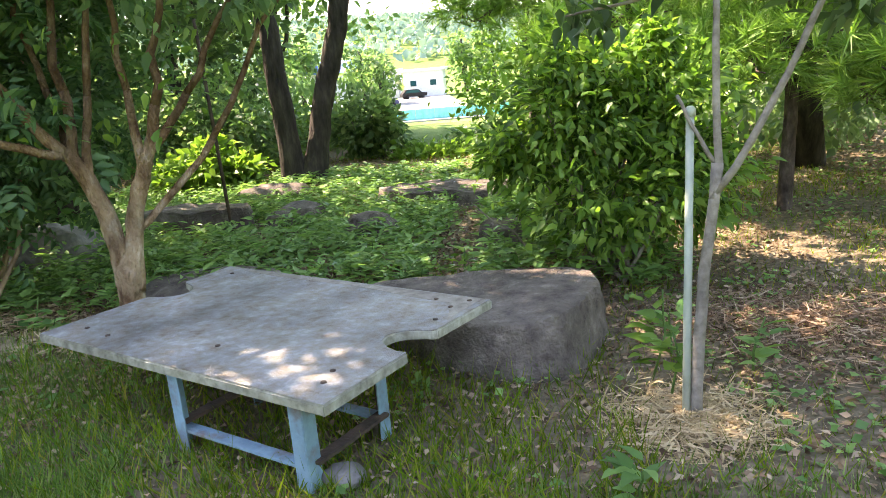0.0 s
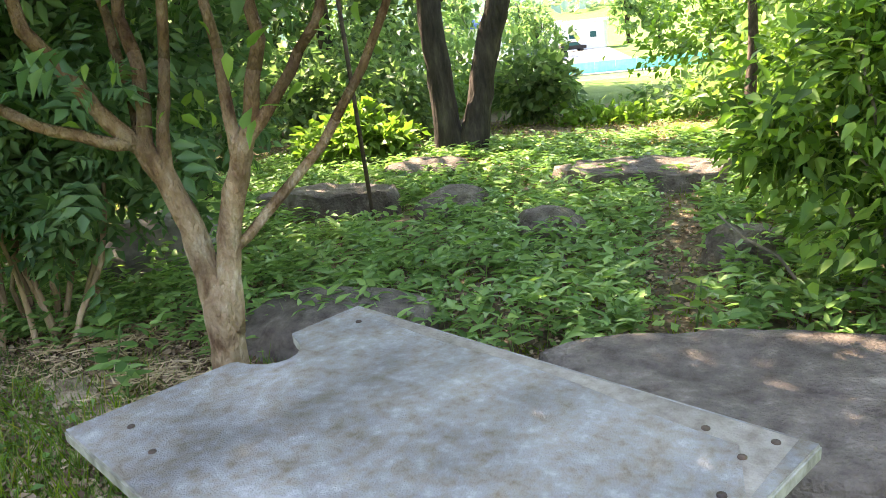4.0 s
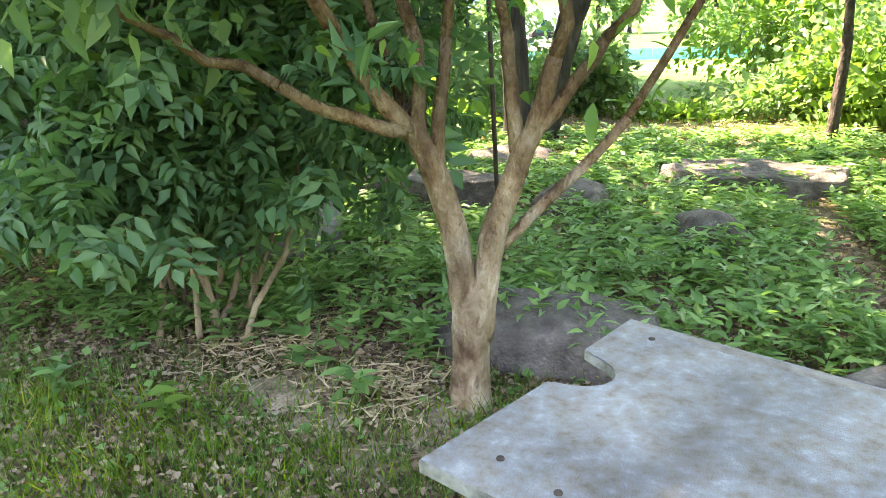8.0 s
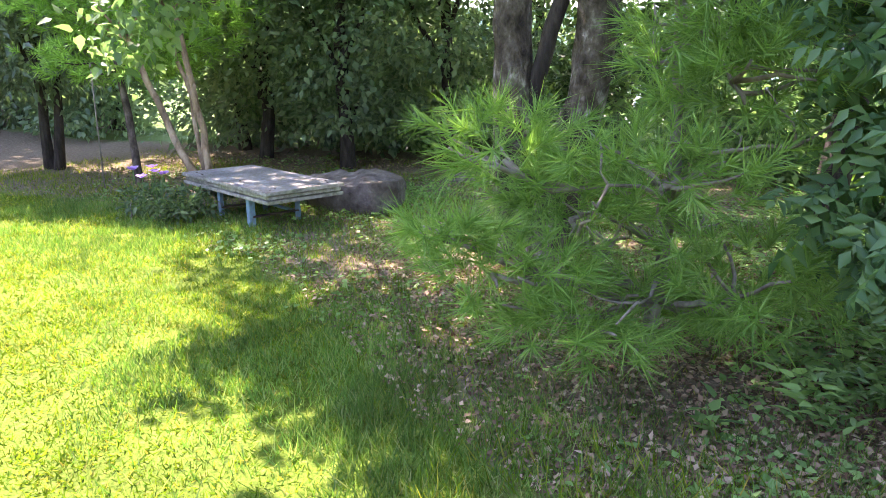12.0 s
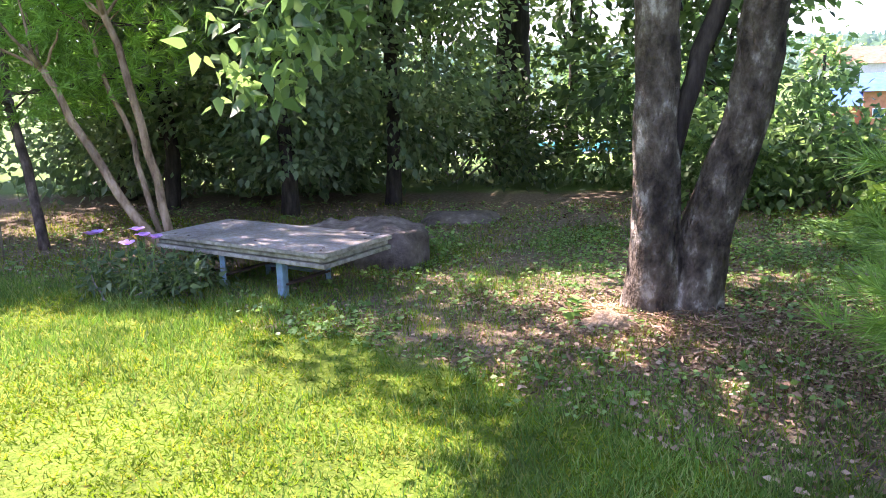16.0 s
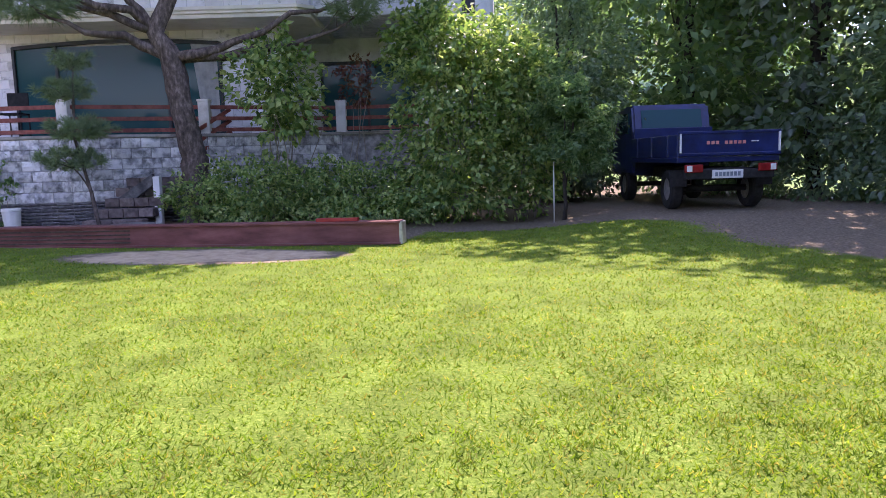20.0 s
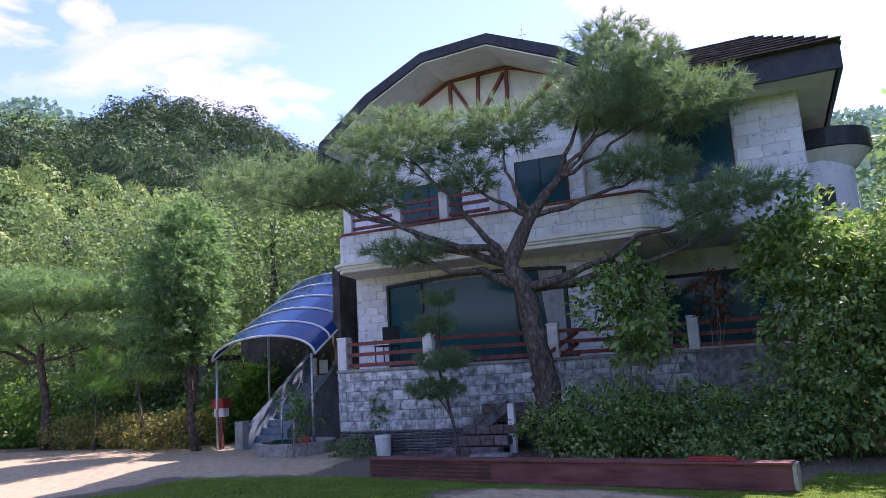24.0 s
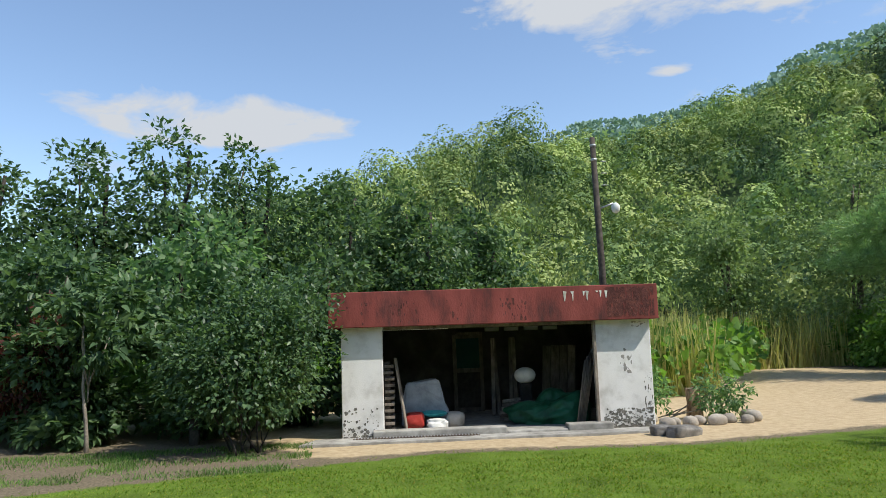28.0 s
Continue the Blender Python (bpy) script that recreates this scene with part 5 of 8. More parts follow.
    # garden steps with a dark sloping cheek
    st = part("garden_steps", box(1.6, 1.0, 0.2, (3.1, -0.45, 0.12), bevel=0.02), M["step_stone"], H, "worn pinkish stone garden steps")
    for k in range(5):
        for c in range(4):
            part("block", box(0.26, 0.3, 0.16, (2.75 + 0.1 * k + 0.27 * c, -0.55 + 0.26 * k, 0.28 + 0.18 * k), bevel=0.015), M["step_stone"], st)
    part("cheek", prism([(2.1, 0.1), (3.7, 1.15), (3.7, 0.95), (2.5, 0.1)], -0.12, 0.0, 0.0, "y"), M["slate"], st)
    part("newel", box(0.12, 0.14, 1.0, (3.78, -0.1, 0.6), bevel=0.01), M["white_paint"], st)
    # side stairs
    for k in range(10):
        part("stair", box(1.05, 0.32, 0.172, (-2.9, 1.5 + 0.27 * k, 0.15 + 0.172 * (k + 0.5)), bevel=0.008), M["grey_paint"], H)
        if k:
            part("stair_fill", box(1.0, 0.27, 0.172 * k, (-2.9, 1.5 + 0.27 * k, 0.15 + 0.172 * k / 2 - 0.002)), M["grey_paint"], H)
    for x in (-3.48, -2.3):
        bm = prism([(1.25, 0.15), (1.25, 0.62), (4.1, 2.5), (4.1, 0.15)], x - 0.07, x + 0.07, 0.01, "x")
        part("stair_cheek", bm, M["grey_paint"], H, "blue-grey painted stair wall")
    part("stair_pier", box(0.24, 0.24, 0.75, (-3.5, 1.2, 0.5), bevel=0.02), M["concrete"], H)
    return H


house()


def stair_awning():
    A = thing("stair_awning", "arched blue polycarbonate awning on steel posts over the side stairs", "awning", pose(-21.54, -6.54, 0, 0, 0, 83))
    ribs = 6

    def arch(t, lift=0.0):
        y, z = 1.1 + 3.2 * t, 2.28 + 1.85 * t
        return [(-2.8 + 1.5 * math.cos(a), y, z + lift + 0.5 * math.sin(a)) for a in np.linspace(math.pi, 0, 17)]

    for k in range(ribs - 1):
        bm = bmesh.new()
        a = [bm.verts.new(p) for p in arch(k / (ribs - 1))]
        b = [bm.verts.new(p) for p in arch((k + 1) / (ribs - 1))]
        for i in range(16):
            bm.faces.new((a[i], a[i + 1], b[i + 1], b[i])).smooth = True
        part("sheet", bm, M["blue_sheet"], A, "translucent blue sheet")
    for k in range(ribs):
        pts = arch(k / (ribs - 1), 0.012)
        part("rib", tube(pts, [0.028] * 17, 6), M["white_metal"], A)
    for x in (-4.3, -1.3):
        part("purlin", pipe((x, 1.1, 2.28), (x, 4.3, 4.13), 0.025, 6), M["white_metal"], A)
    for x, y, z in ((-4.2, 1.15, 2.3), (-4.2, 3.2, 3.5), (-1.42, 1.15, 2.3)):
        part("post", pipe((x, y, 0.1), (x, y, z), 0.035, 8), M["steel"], A)


stair_awning()


def stair_nook():
    """Things round the foot of the side stairs."""
    W = Matrix.LocRotScale((-21.54, -6.54, 0), Euler((0, 0, radians(83))), None)
    # Porch shade is put into these walls by a dark wall colour.
    porch = thing("side_porch", "side wall coloured dark for the porch's shade, with a pale notice board", "porch", W)
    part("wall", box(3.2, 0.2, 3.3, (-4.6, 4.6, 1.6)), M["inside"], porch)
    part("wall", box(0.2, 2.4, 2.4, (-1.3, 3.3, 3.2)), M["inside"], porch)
    nb = solid("notice_board", box(0.4, 0.03, 0.5, (0, 0, 0), bevel=0.005), M["white_plastic"], "white notice board hanging in the dark porch", "notice board", W @ pose(-3.7, 4.46, 2.05))
    part("panel", box(0.28, 0.012, 0.38, (0.42, 0.0, 0.0)), M["white_plastic"], nb)
    ms = thing("mail_box", "small red-roofed white letter box on a post", "letter box", W @ pose(-4.45, 1.6, 0.13))
    part("post", box(0.07, 0.07, 0.8, (0, 0, 0.4), bevel=0.006), M["red_timber"], ms)
    part("box", box(0.3, 0.22, 0.22, (0, 0, 0.9), bevel=0.01), M["white_paint"], ms)
    part("roof", prism([(-0.2, 1.0), (0.2, 1.0), (0.16, 1.24), (-0.16, 1.24)], -0.16, 0.16, 0.01, "y"), M["plastic_red"], ms)
    pl = thing("round_planter", "round concrete planter with soil beside the stairs", "planter", W @ pose(-1.4, 0.45, 0.1))
    a = np.linspace(0, 2 * np.pi, 28, endpoint=False)
    bm = bmesh.new()
    rings = [[bm.verts.new((r * math.cos(t), r * math.sin(t), z)) for t in a] for r, z in ((0.86, 0), (0.86, 0.3), (0.74, 0.3), (0.74, 0.2))]
    for lo, hi in zip(rings[:-1], rings[1:]):
        for i in range(28):
            bm.faces.new((lo[i], lo[(i + 1) % 28], hi[(i + 1) % 28], hi[i]))
    part("rim", bm, M["concrete"], pl)
    bm = bmesh.new()
    bmesh.ops.create_circle(bm, cap_ends=True, segments=28, radius=0.75)
    part("soil", bm, M["rock"], pl, "", pose(0, 0, 0.21))
    for k, (x, y) in enumerate(((-0.45, 0.1), (0.2, -0.35))):
        solid("garden_stake", pipe((0, 0, 0), (0, 0, 0.9), 0.025), M["steel"], "grey pipe standing in the planter", "pipe", W @ pose(-1.4 + x, 0.45 + y, 0.3))
    hose = [(0.35 * math.cos(t), 0.3 * math.sin(t), 0.03 + 0.004 * t) for t in np.linspace(0, 17, 60)]
    solid("garden_hose", tube(hose, [0.014] * 60, 6), M["tarp_green"], "coiled green garden hose in the planter", "hose", W @ pose(-1.6, 0.4, 0.32))
    solid("watering_can", rough_stone(0.16, 0.13, 0.12, 3, 0.08, 3), M["plastic_red"], "red plastic can lying in the planter", "watering can", W @ pose(-1.05, 0.25, 0.4))
    bk = thing("white_bucket", "white plastic bucket with a lid by the wall", "bucket", W @ pose(1.2, -0.35, 0.13))
    bm = bmesh.new()
    bmesh.ops.create_cone(bm, cap_ends=True, segments=20, radius1=0.13, radius2=0.16, depth=0.36)
    part("body", bm, M["white_plastic"], bk, "", pose(0, 0, 0.18))
    bm = bmesh.new()
    bmesh.ops.create_cone(bm, cap_ends=True, segments=20, radius1=0.17, radius2=0.16, depth=0.05)
    part("lid", bm, M["white_plastic"], bk, "", pose(0, 0, 0.39))
    ch = thing("terrace_chair", "dark metal chair standing on the terrace", "chair", W @ pose(0.65, 1.0, 1.9))
    part("seat", box(0.42, 0.42, 0.03, (0, 0, 0.42), bevel=0.008), M["black"], ch)
    part("backrest", box(0.42, 0.03, 0.34, (0, 0.2, 0.68), bevel=0.008), M["black"], ch)
    for x in (-0.19, 0.19):
        for y in (-0.19, 0.19):
            part("leg", pipe((x, y, 0), (x, y, 0.42), 0.014, 6), M["black"], ch)
    for k, (x, y) in enumerate(((5.4, 2.2), (5.9, 2.4), (6.3, 2.5))):
        pot = thing("flower_pot", "pale glazed pot standing on the terrace", "flower pot", W @ pose(x, y, 1.9), "pots on the terrace")
        bm = bmesh.new()
        bmesh.ops.create_cone(bm, cap_ends=True, segments=16, radius1=0.14, radius2=0.2, depth=0.34)
        part("body", bm, M["white_plastic"], pot, "", pose(0, 0, 0.17))


stair_nook()


def steel_beam():
    a, b = Vector((-19.07, -4.86, 0)), Vector((-17.38, 1.39, 0))
    L = (b - a).length
    B = thing("steel_beam", "long oxide-red steel girder lying at the edge of the lawn", "steel beam", pose(a.x, a.y, 0.0, 0, 0, math.degrees(math.atan2(b.y - a.y, b.x - a.x))))
    part("flange", box(L, 0.3, 0.03, (L / 2, 0.13, 0.325), bevel=0.004), M["beam_red"], B)
    part("flange", box(L, 0.3, 0.03, (L / 2, 0.13, 0.02), bevel=0.004), M["beam_red"], B)
    part("web", box(L, 0.02, 0.28, (L / 2, 0.03, 0.17)), M["beam_red"], B)
    for k in range(4):
        part("groove", box(L * 0.35, 0.012, 0.02, (L * 0.18, 0.012, 0.08 + 0.06 * k)), M["rust_steel"], B)
    part("end_plate", box(0.05, 0.28, 0.32, (L + 0.01, 0.13, 0.17), bevel=0.004), M["steel"], B)
    solid("red_timber_offcut", box(0.62, 0.12, 0.05, bevel=0.006), M["plastic_red"], "bright red painted offcut lying on the girder", "offcut", B.matrix_basis @ pose(L - 0.95, 0.1, 0.366))


steel_beam()


# ---- the truck ----
def pickup():
    T = thing("pickup_truck", "dark blue flatbed farm truck parked in the shade", "truck", pose(-18.55, 7.0, 0.2, 0, 0, 174))
    bed = part("bed_floor", box(2.8, 1.72, 0.08, (1.4, 0, 0.86), bevel=0.01), M["truck_blue"], T)
    tg = part("tailgate", box(0.05, 1.72, 0.4, (-0.02, 0, 1.12), bevel=0.012), M["truck_blue"], T)
    part("tailgate_rim", box(0.06, 1.72, 0.05, (-0.03, 0, 1.31), bevel=0.01), M["truck_blue"], tg)
    part("tailgate_rim", box(0.06, 1.72, 0.05, (-0.03, 0, 0.95), bevel=0.01), M["truck_blue"], tg)
    for y in (-0.83, 0.83):
        part("latch", box(0.05, 0.025, 0.32, (-0.06, y, 1.14), bevel=0.006), M["white_metal"], tg)
    for k in range(9):
        if k != 3:
            part("lettering", box(0.008, 0.05, 0.055, (-0.052, 0.36 - 0.075 * k, 1.14)), M["lettering"], tg)
    part("lettering", box(0.008, 0.12, 0.012, (-0.052, -0.42, 1.15)), M["white_metal"], tg)
    for y in (-0.84, 0.84):
        side = part("side_gate", box(2.8, 0.05, 0.38, (1.4, y, 1.1), bevel=0.012), M["truck_blue"], T)
        for x in (0.5, 1.4, 2.3):
            part("stiffener", box(0.06, 0.03, 0.36, (x, y * 1.035, 1.1), bevel=0.006), M["truck_blue"], side)
    cab = part("cab", prism([(2.85, 0.55), (2.85, 1.45), (2.98, 1.98), (3.95, 1.98), (4.5, 1.3), (4.55, 0.55)], -0.8, 0.8, 0.05, "y"), M["truck_blue"], T, "blue cab")
    part("rear_window", box(0.02, 1.24, 0.4, (2.895, 0, 1.68), (0, 14, 0), bevel=0.006), M["window"], cab)
    for y in (-0.81, 0.81):
        part("side_window", box(0.75, 0.02, 0.42, (3.5, y, 1.62), bevel=0.01), M["window"], cab)
    part("windscreen", box(0.02, 1.4, 0.75, (4.26, 0, 1.62), (0, -39, 0), bevel=0.006), M["window"], cab)
    for y in (-0.98, 0.98):
        part("mirror", box(0.06, 0.16, 0.24, (4.1, y, 1.5), bevel=0.02), M["black"], cab)
    part("headboard", box(0.05, 1.6, 0.5, (2.78, 0, 1.25), bevel=0.01), M["truck_blue"], T)
    part("chassis", box(4.3, 0.75, 0.2, (2.2, 0, 0.62), bevel=0.01), M["black"], T)
    bumper = part("rear_bumper", box(0.12, 1.5, 0.16, (-0.02, 0, 0.62), bevel=0.015), M["black"], T)
    for y in (-0.62, 0.62):
        lamp = part("tail_lamp", box(0.06, 0.3, 0.13, (-0.1, y, 0.72), bevel=0.012), M["lamp_red"], T)
        part("reversing_lamp", box(0.02, 0.09, 0.1, (-0.135, y * 1.13, 0.72), bevel=0.006), M["white_plastic"], lamp)
    num = part("number_plate", box(0.02, 0.52, 0.14, (-0.1, 0.05, 0.62), bevel=0.004), M["plate"], T)
    for k in range(7):
        part("figure", box(0.006, 0.045, 0.07, (-0.113, 0.24 - 0.063 * k, 0.62)), M["grey_paint"], num)
    for x in (0.75, 3.55):
        for y in (-0.7, 0.7):
            a = np.linspace(0, 2 * np.pi, 28, endpoint=False)
            bm = bmesh.new()
            prof = [(0.2, -0.1), (0.32, -0.1), (0.35, -0.06), (0.35, 0.06), (0.32, 0.1), (0.2, 0.1)]
            rings = [[bm.verts.new((r * math.cos(t), h, r * math.sin(t))) for t in a] for r, h in prof]
            for lo, hi in zip(rings, rings[1:] + rings[:1]):
                for i in range(28):
                    bm.faces.new((lo[i], lo[(i + 1) % 28], hi[(i + 1) % 28], hi[i]))
            wheel = part("wheel", bm, M["black"], T, "", pose(x, y, 0.35))
            bm = bmesh.new()
            bmesh.ops.create_cone(bm, cap_ends=True, segments=24, radius1=0.2, radius2=0.17, depth=0.16)
            part("rim", bm, M["steel"], wheel, "steel rim", pose(0, 0, 0, 90))
    for y in (-0.74, 0.74):
        part("mudguard", box(0.03, 0.3, 0.28, (0.3, y, 0.55), bevel=0.006), M["black"], T)
    part("axle", pipe((0.75, -0.7, 0.35), (0.75, 0.7, 0.35), 0.06), M["black"], T)
    part("axle", pipe((3.55, -0.7, 0.35), (3.55, 0.7, 0.35), 0.05), M["black"], T)


pickup()


# ---- the shed ----
def shed():
    W = pose(-7.66, -12.35, 0, 0, 0, 173.9)
    S = thing("storage_shed", "low white concrete shed with stained red fascia, open front", "shed", W)
    for x0, x1 in ((0.0, 0.68), (4.22, 5.16)):
        part("front_wall", box(x1 - x0, 0.2, 1.85, ((x0 + x1) / 2, 0.1, 0.9), bevel=0.012), M["white_paint"], S, "white pier stained with damp")
    for x in (0.1, 5.06):
        part("side_wall", box(0.2, 3.6, 1.9, (x, 2.0, 0.93)), M["white_paint"], S)
    # Back wall and linings are darker than the white outer walls.
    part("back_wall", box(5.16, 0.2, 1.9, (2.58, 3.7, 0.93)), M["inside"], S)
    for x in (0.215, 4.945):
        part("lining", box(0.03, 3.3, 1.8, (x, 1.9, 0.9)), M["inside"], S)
    part("roof", box(5.3, 3.85, 0.14, (2.56, 1.95, 1.9)), M["concrete"], S)
    part("fascia", box(5.45, 0.14, 0.58, (2.54, -0.12, 2.08), bevel=0.012), M["fascia"], S, "dark red fascia with black runs")
    for x in (-0.12, 5.2):
        part("fascia", box(0.12, 3.9, 0.58, (x, 1.9, 2.08), bevel=0.01), M["fascia"], S)
    part("floor", box(5.0, 3.6, 0.1, (2.58, 1.9, 0.0)), M["concrete"], S)
    part("lintel", box(3.5, 0.06, 0.06, (2.45, 0.03, 1.77)), M["wood_old"], S)
    for x0, x1, h in ((0.5, 2.66, 0.14), (2.66, 3.65, 0.07), (3.65, 4.4, 0.14)):
        part("sill", box(x1 - x0, 0.26, h, ((x0 + x1) / 2, -0.1, h / 2), bevel=0.02), M["concrete"], S, "broken concrete sill")
    part("side_jamb", box(0.05, 0.07, 1.75, (4.2, -0.03, 0.9), bevel=0.006), M["wood_old"], S)
    tagged(part("concrete_apron", prism([(-0.6, -0.75), (5.4, -0.62), (5.3, -0.1), (-0.4, -0.1)], -0.06, 0.035, 0.01), M["concrete"], None, "", W), "pale concrete path along the shed front", "path", kind="structure")
    gr = thing("drain_grating", "rusty drain grating along the shed front", "grating", W @ pose(0.2, -0.3, 0.036))
    part("frame", box(2.0, 0.12, 0.01, (1.0, 0, 0.004)), M["rust_steel"], gr)
    for k in range(40):
        part("slat", box(0.018, 0.1, 0.01, (0.03 + 0.05 * k, 0, 0.014)), M["steel"], gr)
    # damp and flaked paint
    def specks(x0, x1, z0, z1, n, r, y, drip=1.0, low=0.0):
        """Many ragged specks that crowd together, thicker towards the low end where low is set."""
        V, F = [], []
        for k in range(n):
            x = rng.uniform(x0, x1)
            u = rng.random()
            z = z0 + (z1 - z0) * (u ** (1 + low))
            q = r * (0.25 + rng.random() ** 2)
            t = np.linspace(0, 2 * np.pi, 7, endpoint=False)
            p = q * (0.5 + 0.8 * rng.random(7))
            X = np.clip(x + p * np.cos(t), x0, x1)
            Z = np.clip(z + p * np.sin(t) * drip * rng.uniform(0.6, 1.5), z0, z1)
            i = len(V)
            V += [(px, y - 0.0015 - 0.00001 * k, pz) for px, pz in zip(X, Z)]
            F += [(i, i + j + 1, i + j) for j in range(1, 6)]
        return np.array(V), np.array(F)

    def stain(name, label, m, *a):
        V, F = specks(*a)
        tagged(part(name, raw(name, V, F, m), None, S, label), kind="stuff")

    stain("damp_stain", "black damp at the foot of the wall", M["mould"], 4.3, 5.14, 0.02, 0.34, 330, 0.034, 0.0, 0.8, 1.0)
    stain("damp_stain", "black damp at the foot of the wall", M["mould"], 0.02, 0.62, 0.02, 0.5, 130, 0.025, 0.0, 1.0, 2.2)
    stain("damp_stain", "grey damp up the wall corner", M["mould"], 5.0, 5.14, 0.3, 0.9, 45, 0.014, 0.0, 2.0, 1.2)
    stain("flaked_paint", "patches of flaked paint", M["concrete"], 4.62, 4.82, 0.9, 1.42, 18, 0.035, 0.0, 1.3)
    stain("flaked_paint", "small chips in the paint", M["concrete"], 4.85, 5.1, 1.66, 1.76, 26, 0.025, 0.0, 0.6)
    stain("damp_stain", "dark runs on the fascia", M["mould_red"], 4.4, 5.2, 1.84, 2.33, 240, 0.04, -0.19, 2.6)
    for x, w, n in ((0.3, 0.2, 16), (1.05, 0.3, 26), (2.0, 0.25, 10), (2.85, 0.22, 40)):
        stain("damp_stain", "dark runs on the fascia", M["mould_red"], x - w, x + w, 1.83, 2.2, n, 0.02, -0.19, 2.4)
    for k in range(11):
        h, x = random.uniform(0.02, 0.2), 3.7 + 0.75 * random.random()
        w = random.uniform(0.008, 0.022)
        part("paint_streak", prism([(x - w, 2.27 + 0.02 * random.random()), (x + w * 1.6, 2.275), (x + 0.004, 2.28 - h), (x - 0.003, 2.28 - h * 0.9)], -0.1955, -0.19, 0.0, "y"), M["plaster"], S, "pale run of old paint")
    # contents
    for k in range(11):
        solid("pallet_board", box(0.16, 0.5, 0.05, bevel=0.008), M["wood_old"], "old grey timber stacked at the side of the shed", "timber", W @ pose(0.76 + 0.02 * random.random(), 0.5, 0.09 + 0.105 * k), "stacked timber")
        solid("pallet_block", box(0.1, 0.14, 0.05, bevel=0.006), M["wood_dark"], "short block between stacked boards", "timber", W @ pose(0.74, 0.35, 0.142 + 0.105 * k), "stacked timber")
    solid("leaning_plank", bar((0, 0, 0), (-0.17, 0.1, 1.22), 0.06, 0.03), M["wood_old"], "brown plank leaning on the timber stack", "plank", W @ pose(1.05, 0.2, 0.05))
    bm = prism([(-0.4, 0), (0.4, 0), (0.42, 0.28), (0.34, 0.5), (0.25, 0.82), (-0.33, 0.76), (-0.38, 0.45)], -0.22, 0.25, 0.03, "y")
    bmesh.ops.subdivide_edges(bm, edges=bm.edges[:], cuts=3, use_grid_fill=True)
    for v in bm.verts:
        v.co += noise.noise_vector(v.co * 4.0) * 0.035
    solid("covered_machine", bm, M["tarp_grey"], "machine under a pale blue-grey cover", "covered machine", W @ pose(1.36, 1.0, 0.05))
    solid("gas_can", rough_stone(0.17, 0.13, 0.15, 6, 0.2, 4, 0.7), M["plastic_red"], "red plastic container on the shed floor", "container", W @ pose(1.18, 0.45, 0.21))
    solid("teal_sack", rough_stone(0.24, 0.16, 0.06, 7, 0.3, 4), M["teal"], "folded teal plastic sack", "sack", W @ pose(1.5, 0.6, 0.3))
    solid("white_sack", rough_stone(0.18, 0.15, 0.1, 8, 0.3, 4, 0.7), M["white_plastic"], "white sack on the shed floor", "sack", W @ pose(1.55, 0.42, 0.14))
    solid("paper_bag", rough_stone(0.16, 0.14, 0.14, 9, 0.12, 3, 0.7), M["cobble"], "brown paper bag on the shed floor", "bag", W @ pose(1.88, 0.6, 0.19))
    d = thing("old_door", "old framed door leaning inside the shed", "door", W @ pose(2.35, 3.3, 0.05, -4))
    for x in (-0.28, 0.28):
        part("stile", box(0.08, 0.04, 1.6, (x, 0, 0.8), bevel=0.005), M["wood_old"], d)
    for z in (0.04, 0.85, 1.56):
        part("rail", box(0.5, 0.04, 0.09, (0, 0, z), bevel=0.005), M["wood_old"], d)
    part("panel", box(0.5, 0.015, 0.72, (0, 0, 0.45)), M["wood_dark"], d)
    part("pane", box(0.5, 0.01, 0.64, (0, 0, 1.2)), M["window"], d)
    part("window_lintel", box(0.55, 0.03, 0.05, (0.05, -0.06, 1.62)), M["wood_old"], d)
    for x, lean in ((2.75, 0.05), (2.86, -0.04), (3.1, 0.06), (3.2, 0.02)):
        solid("upright_plank", bar((0, 0, 0), (lean, 0.25, 1.5), 0.07, 0.03), M["wood_old"], "tall grey plank leaning inside the shed", "plank", W @ pose(x, 2.4, 0.05), "leaning planks")
    for k in range(6):
        solid("firewood_stick", bar((0, 0, 0), (0.6, random.uniform(-0.1, 0.1), 0.05), 0.05, 0.05), M["wood_old"], "stick of cut wood on a pile", "firewood", W @ pose(2.7 + 0.02 * k, 1.1 + 0.05 * k, 0.1 + 0.06 * k, 0, 0, random.uniform(-14, 14)), "firewood pile")
    bm = rough_stone(0.66, 0.5, 0.58, 11, 0.42, 5)
    for v in bm.verts:
        v.co.z *= 0.8 + 0.35 * v.co.x
    solid("green_tarpaulin", bm, M["tarp_green"], "heap covered by a dark green tarpaulin", "tarpaulin", W @ pose(3.58, 0.95, 0.12))
    fan = thing("white_drum", "white rounded plastic drum on a dark stand", "drum", W @ pose(3.25, 1.5, 0.05))
    part("drum", rough_stone(0.2, 0.18, 0.15, 2, 0.03, 3), M["white_plastic"], fan, "", pose(0, 0, 0.8))
    part("stand", box(0.22, 0.22, 0.66, (0, 0, 0.33), bevel=0.02), M["black"], fan)
    for k in range(6):
        solid("bundled_pole", pipe((0, 0, 0), (0.22 + 0.02 * k, 0.15, 1.05 + 0.06 * k), 0.018), M["wood_old"], "thin pole leaning against the shed pier", "pole", W @ pose(3.9 + 0.03 * k, 0.2 + 0.03 * k, 0.08), "leaning poles")
    for k in range(4):
        solid("leaning_board", box(0.16, 0.03, 1.3, bevel=0.004), M["wood_old"], "weathered board leaning at the back of the shed", "board", W @ pose(3.85 + 0.17 * k, 2.6, 0.72, -8, 5), "leaning boards")
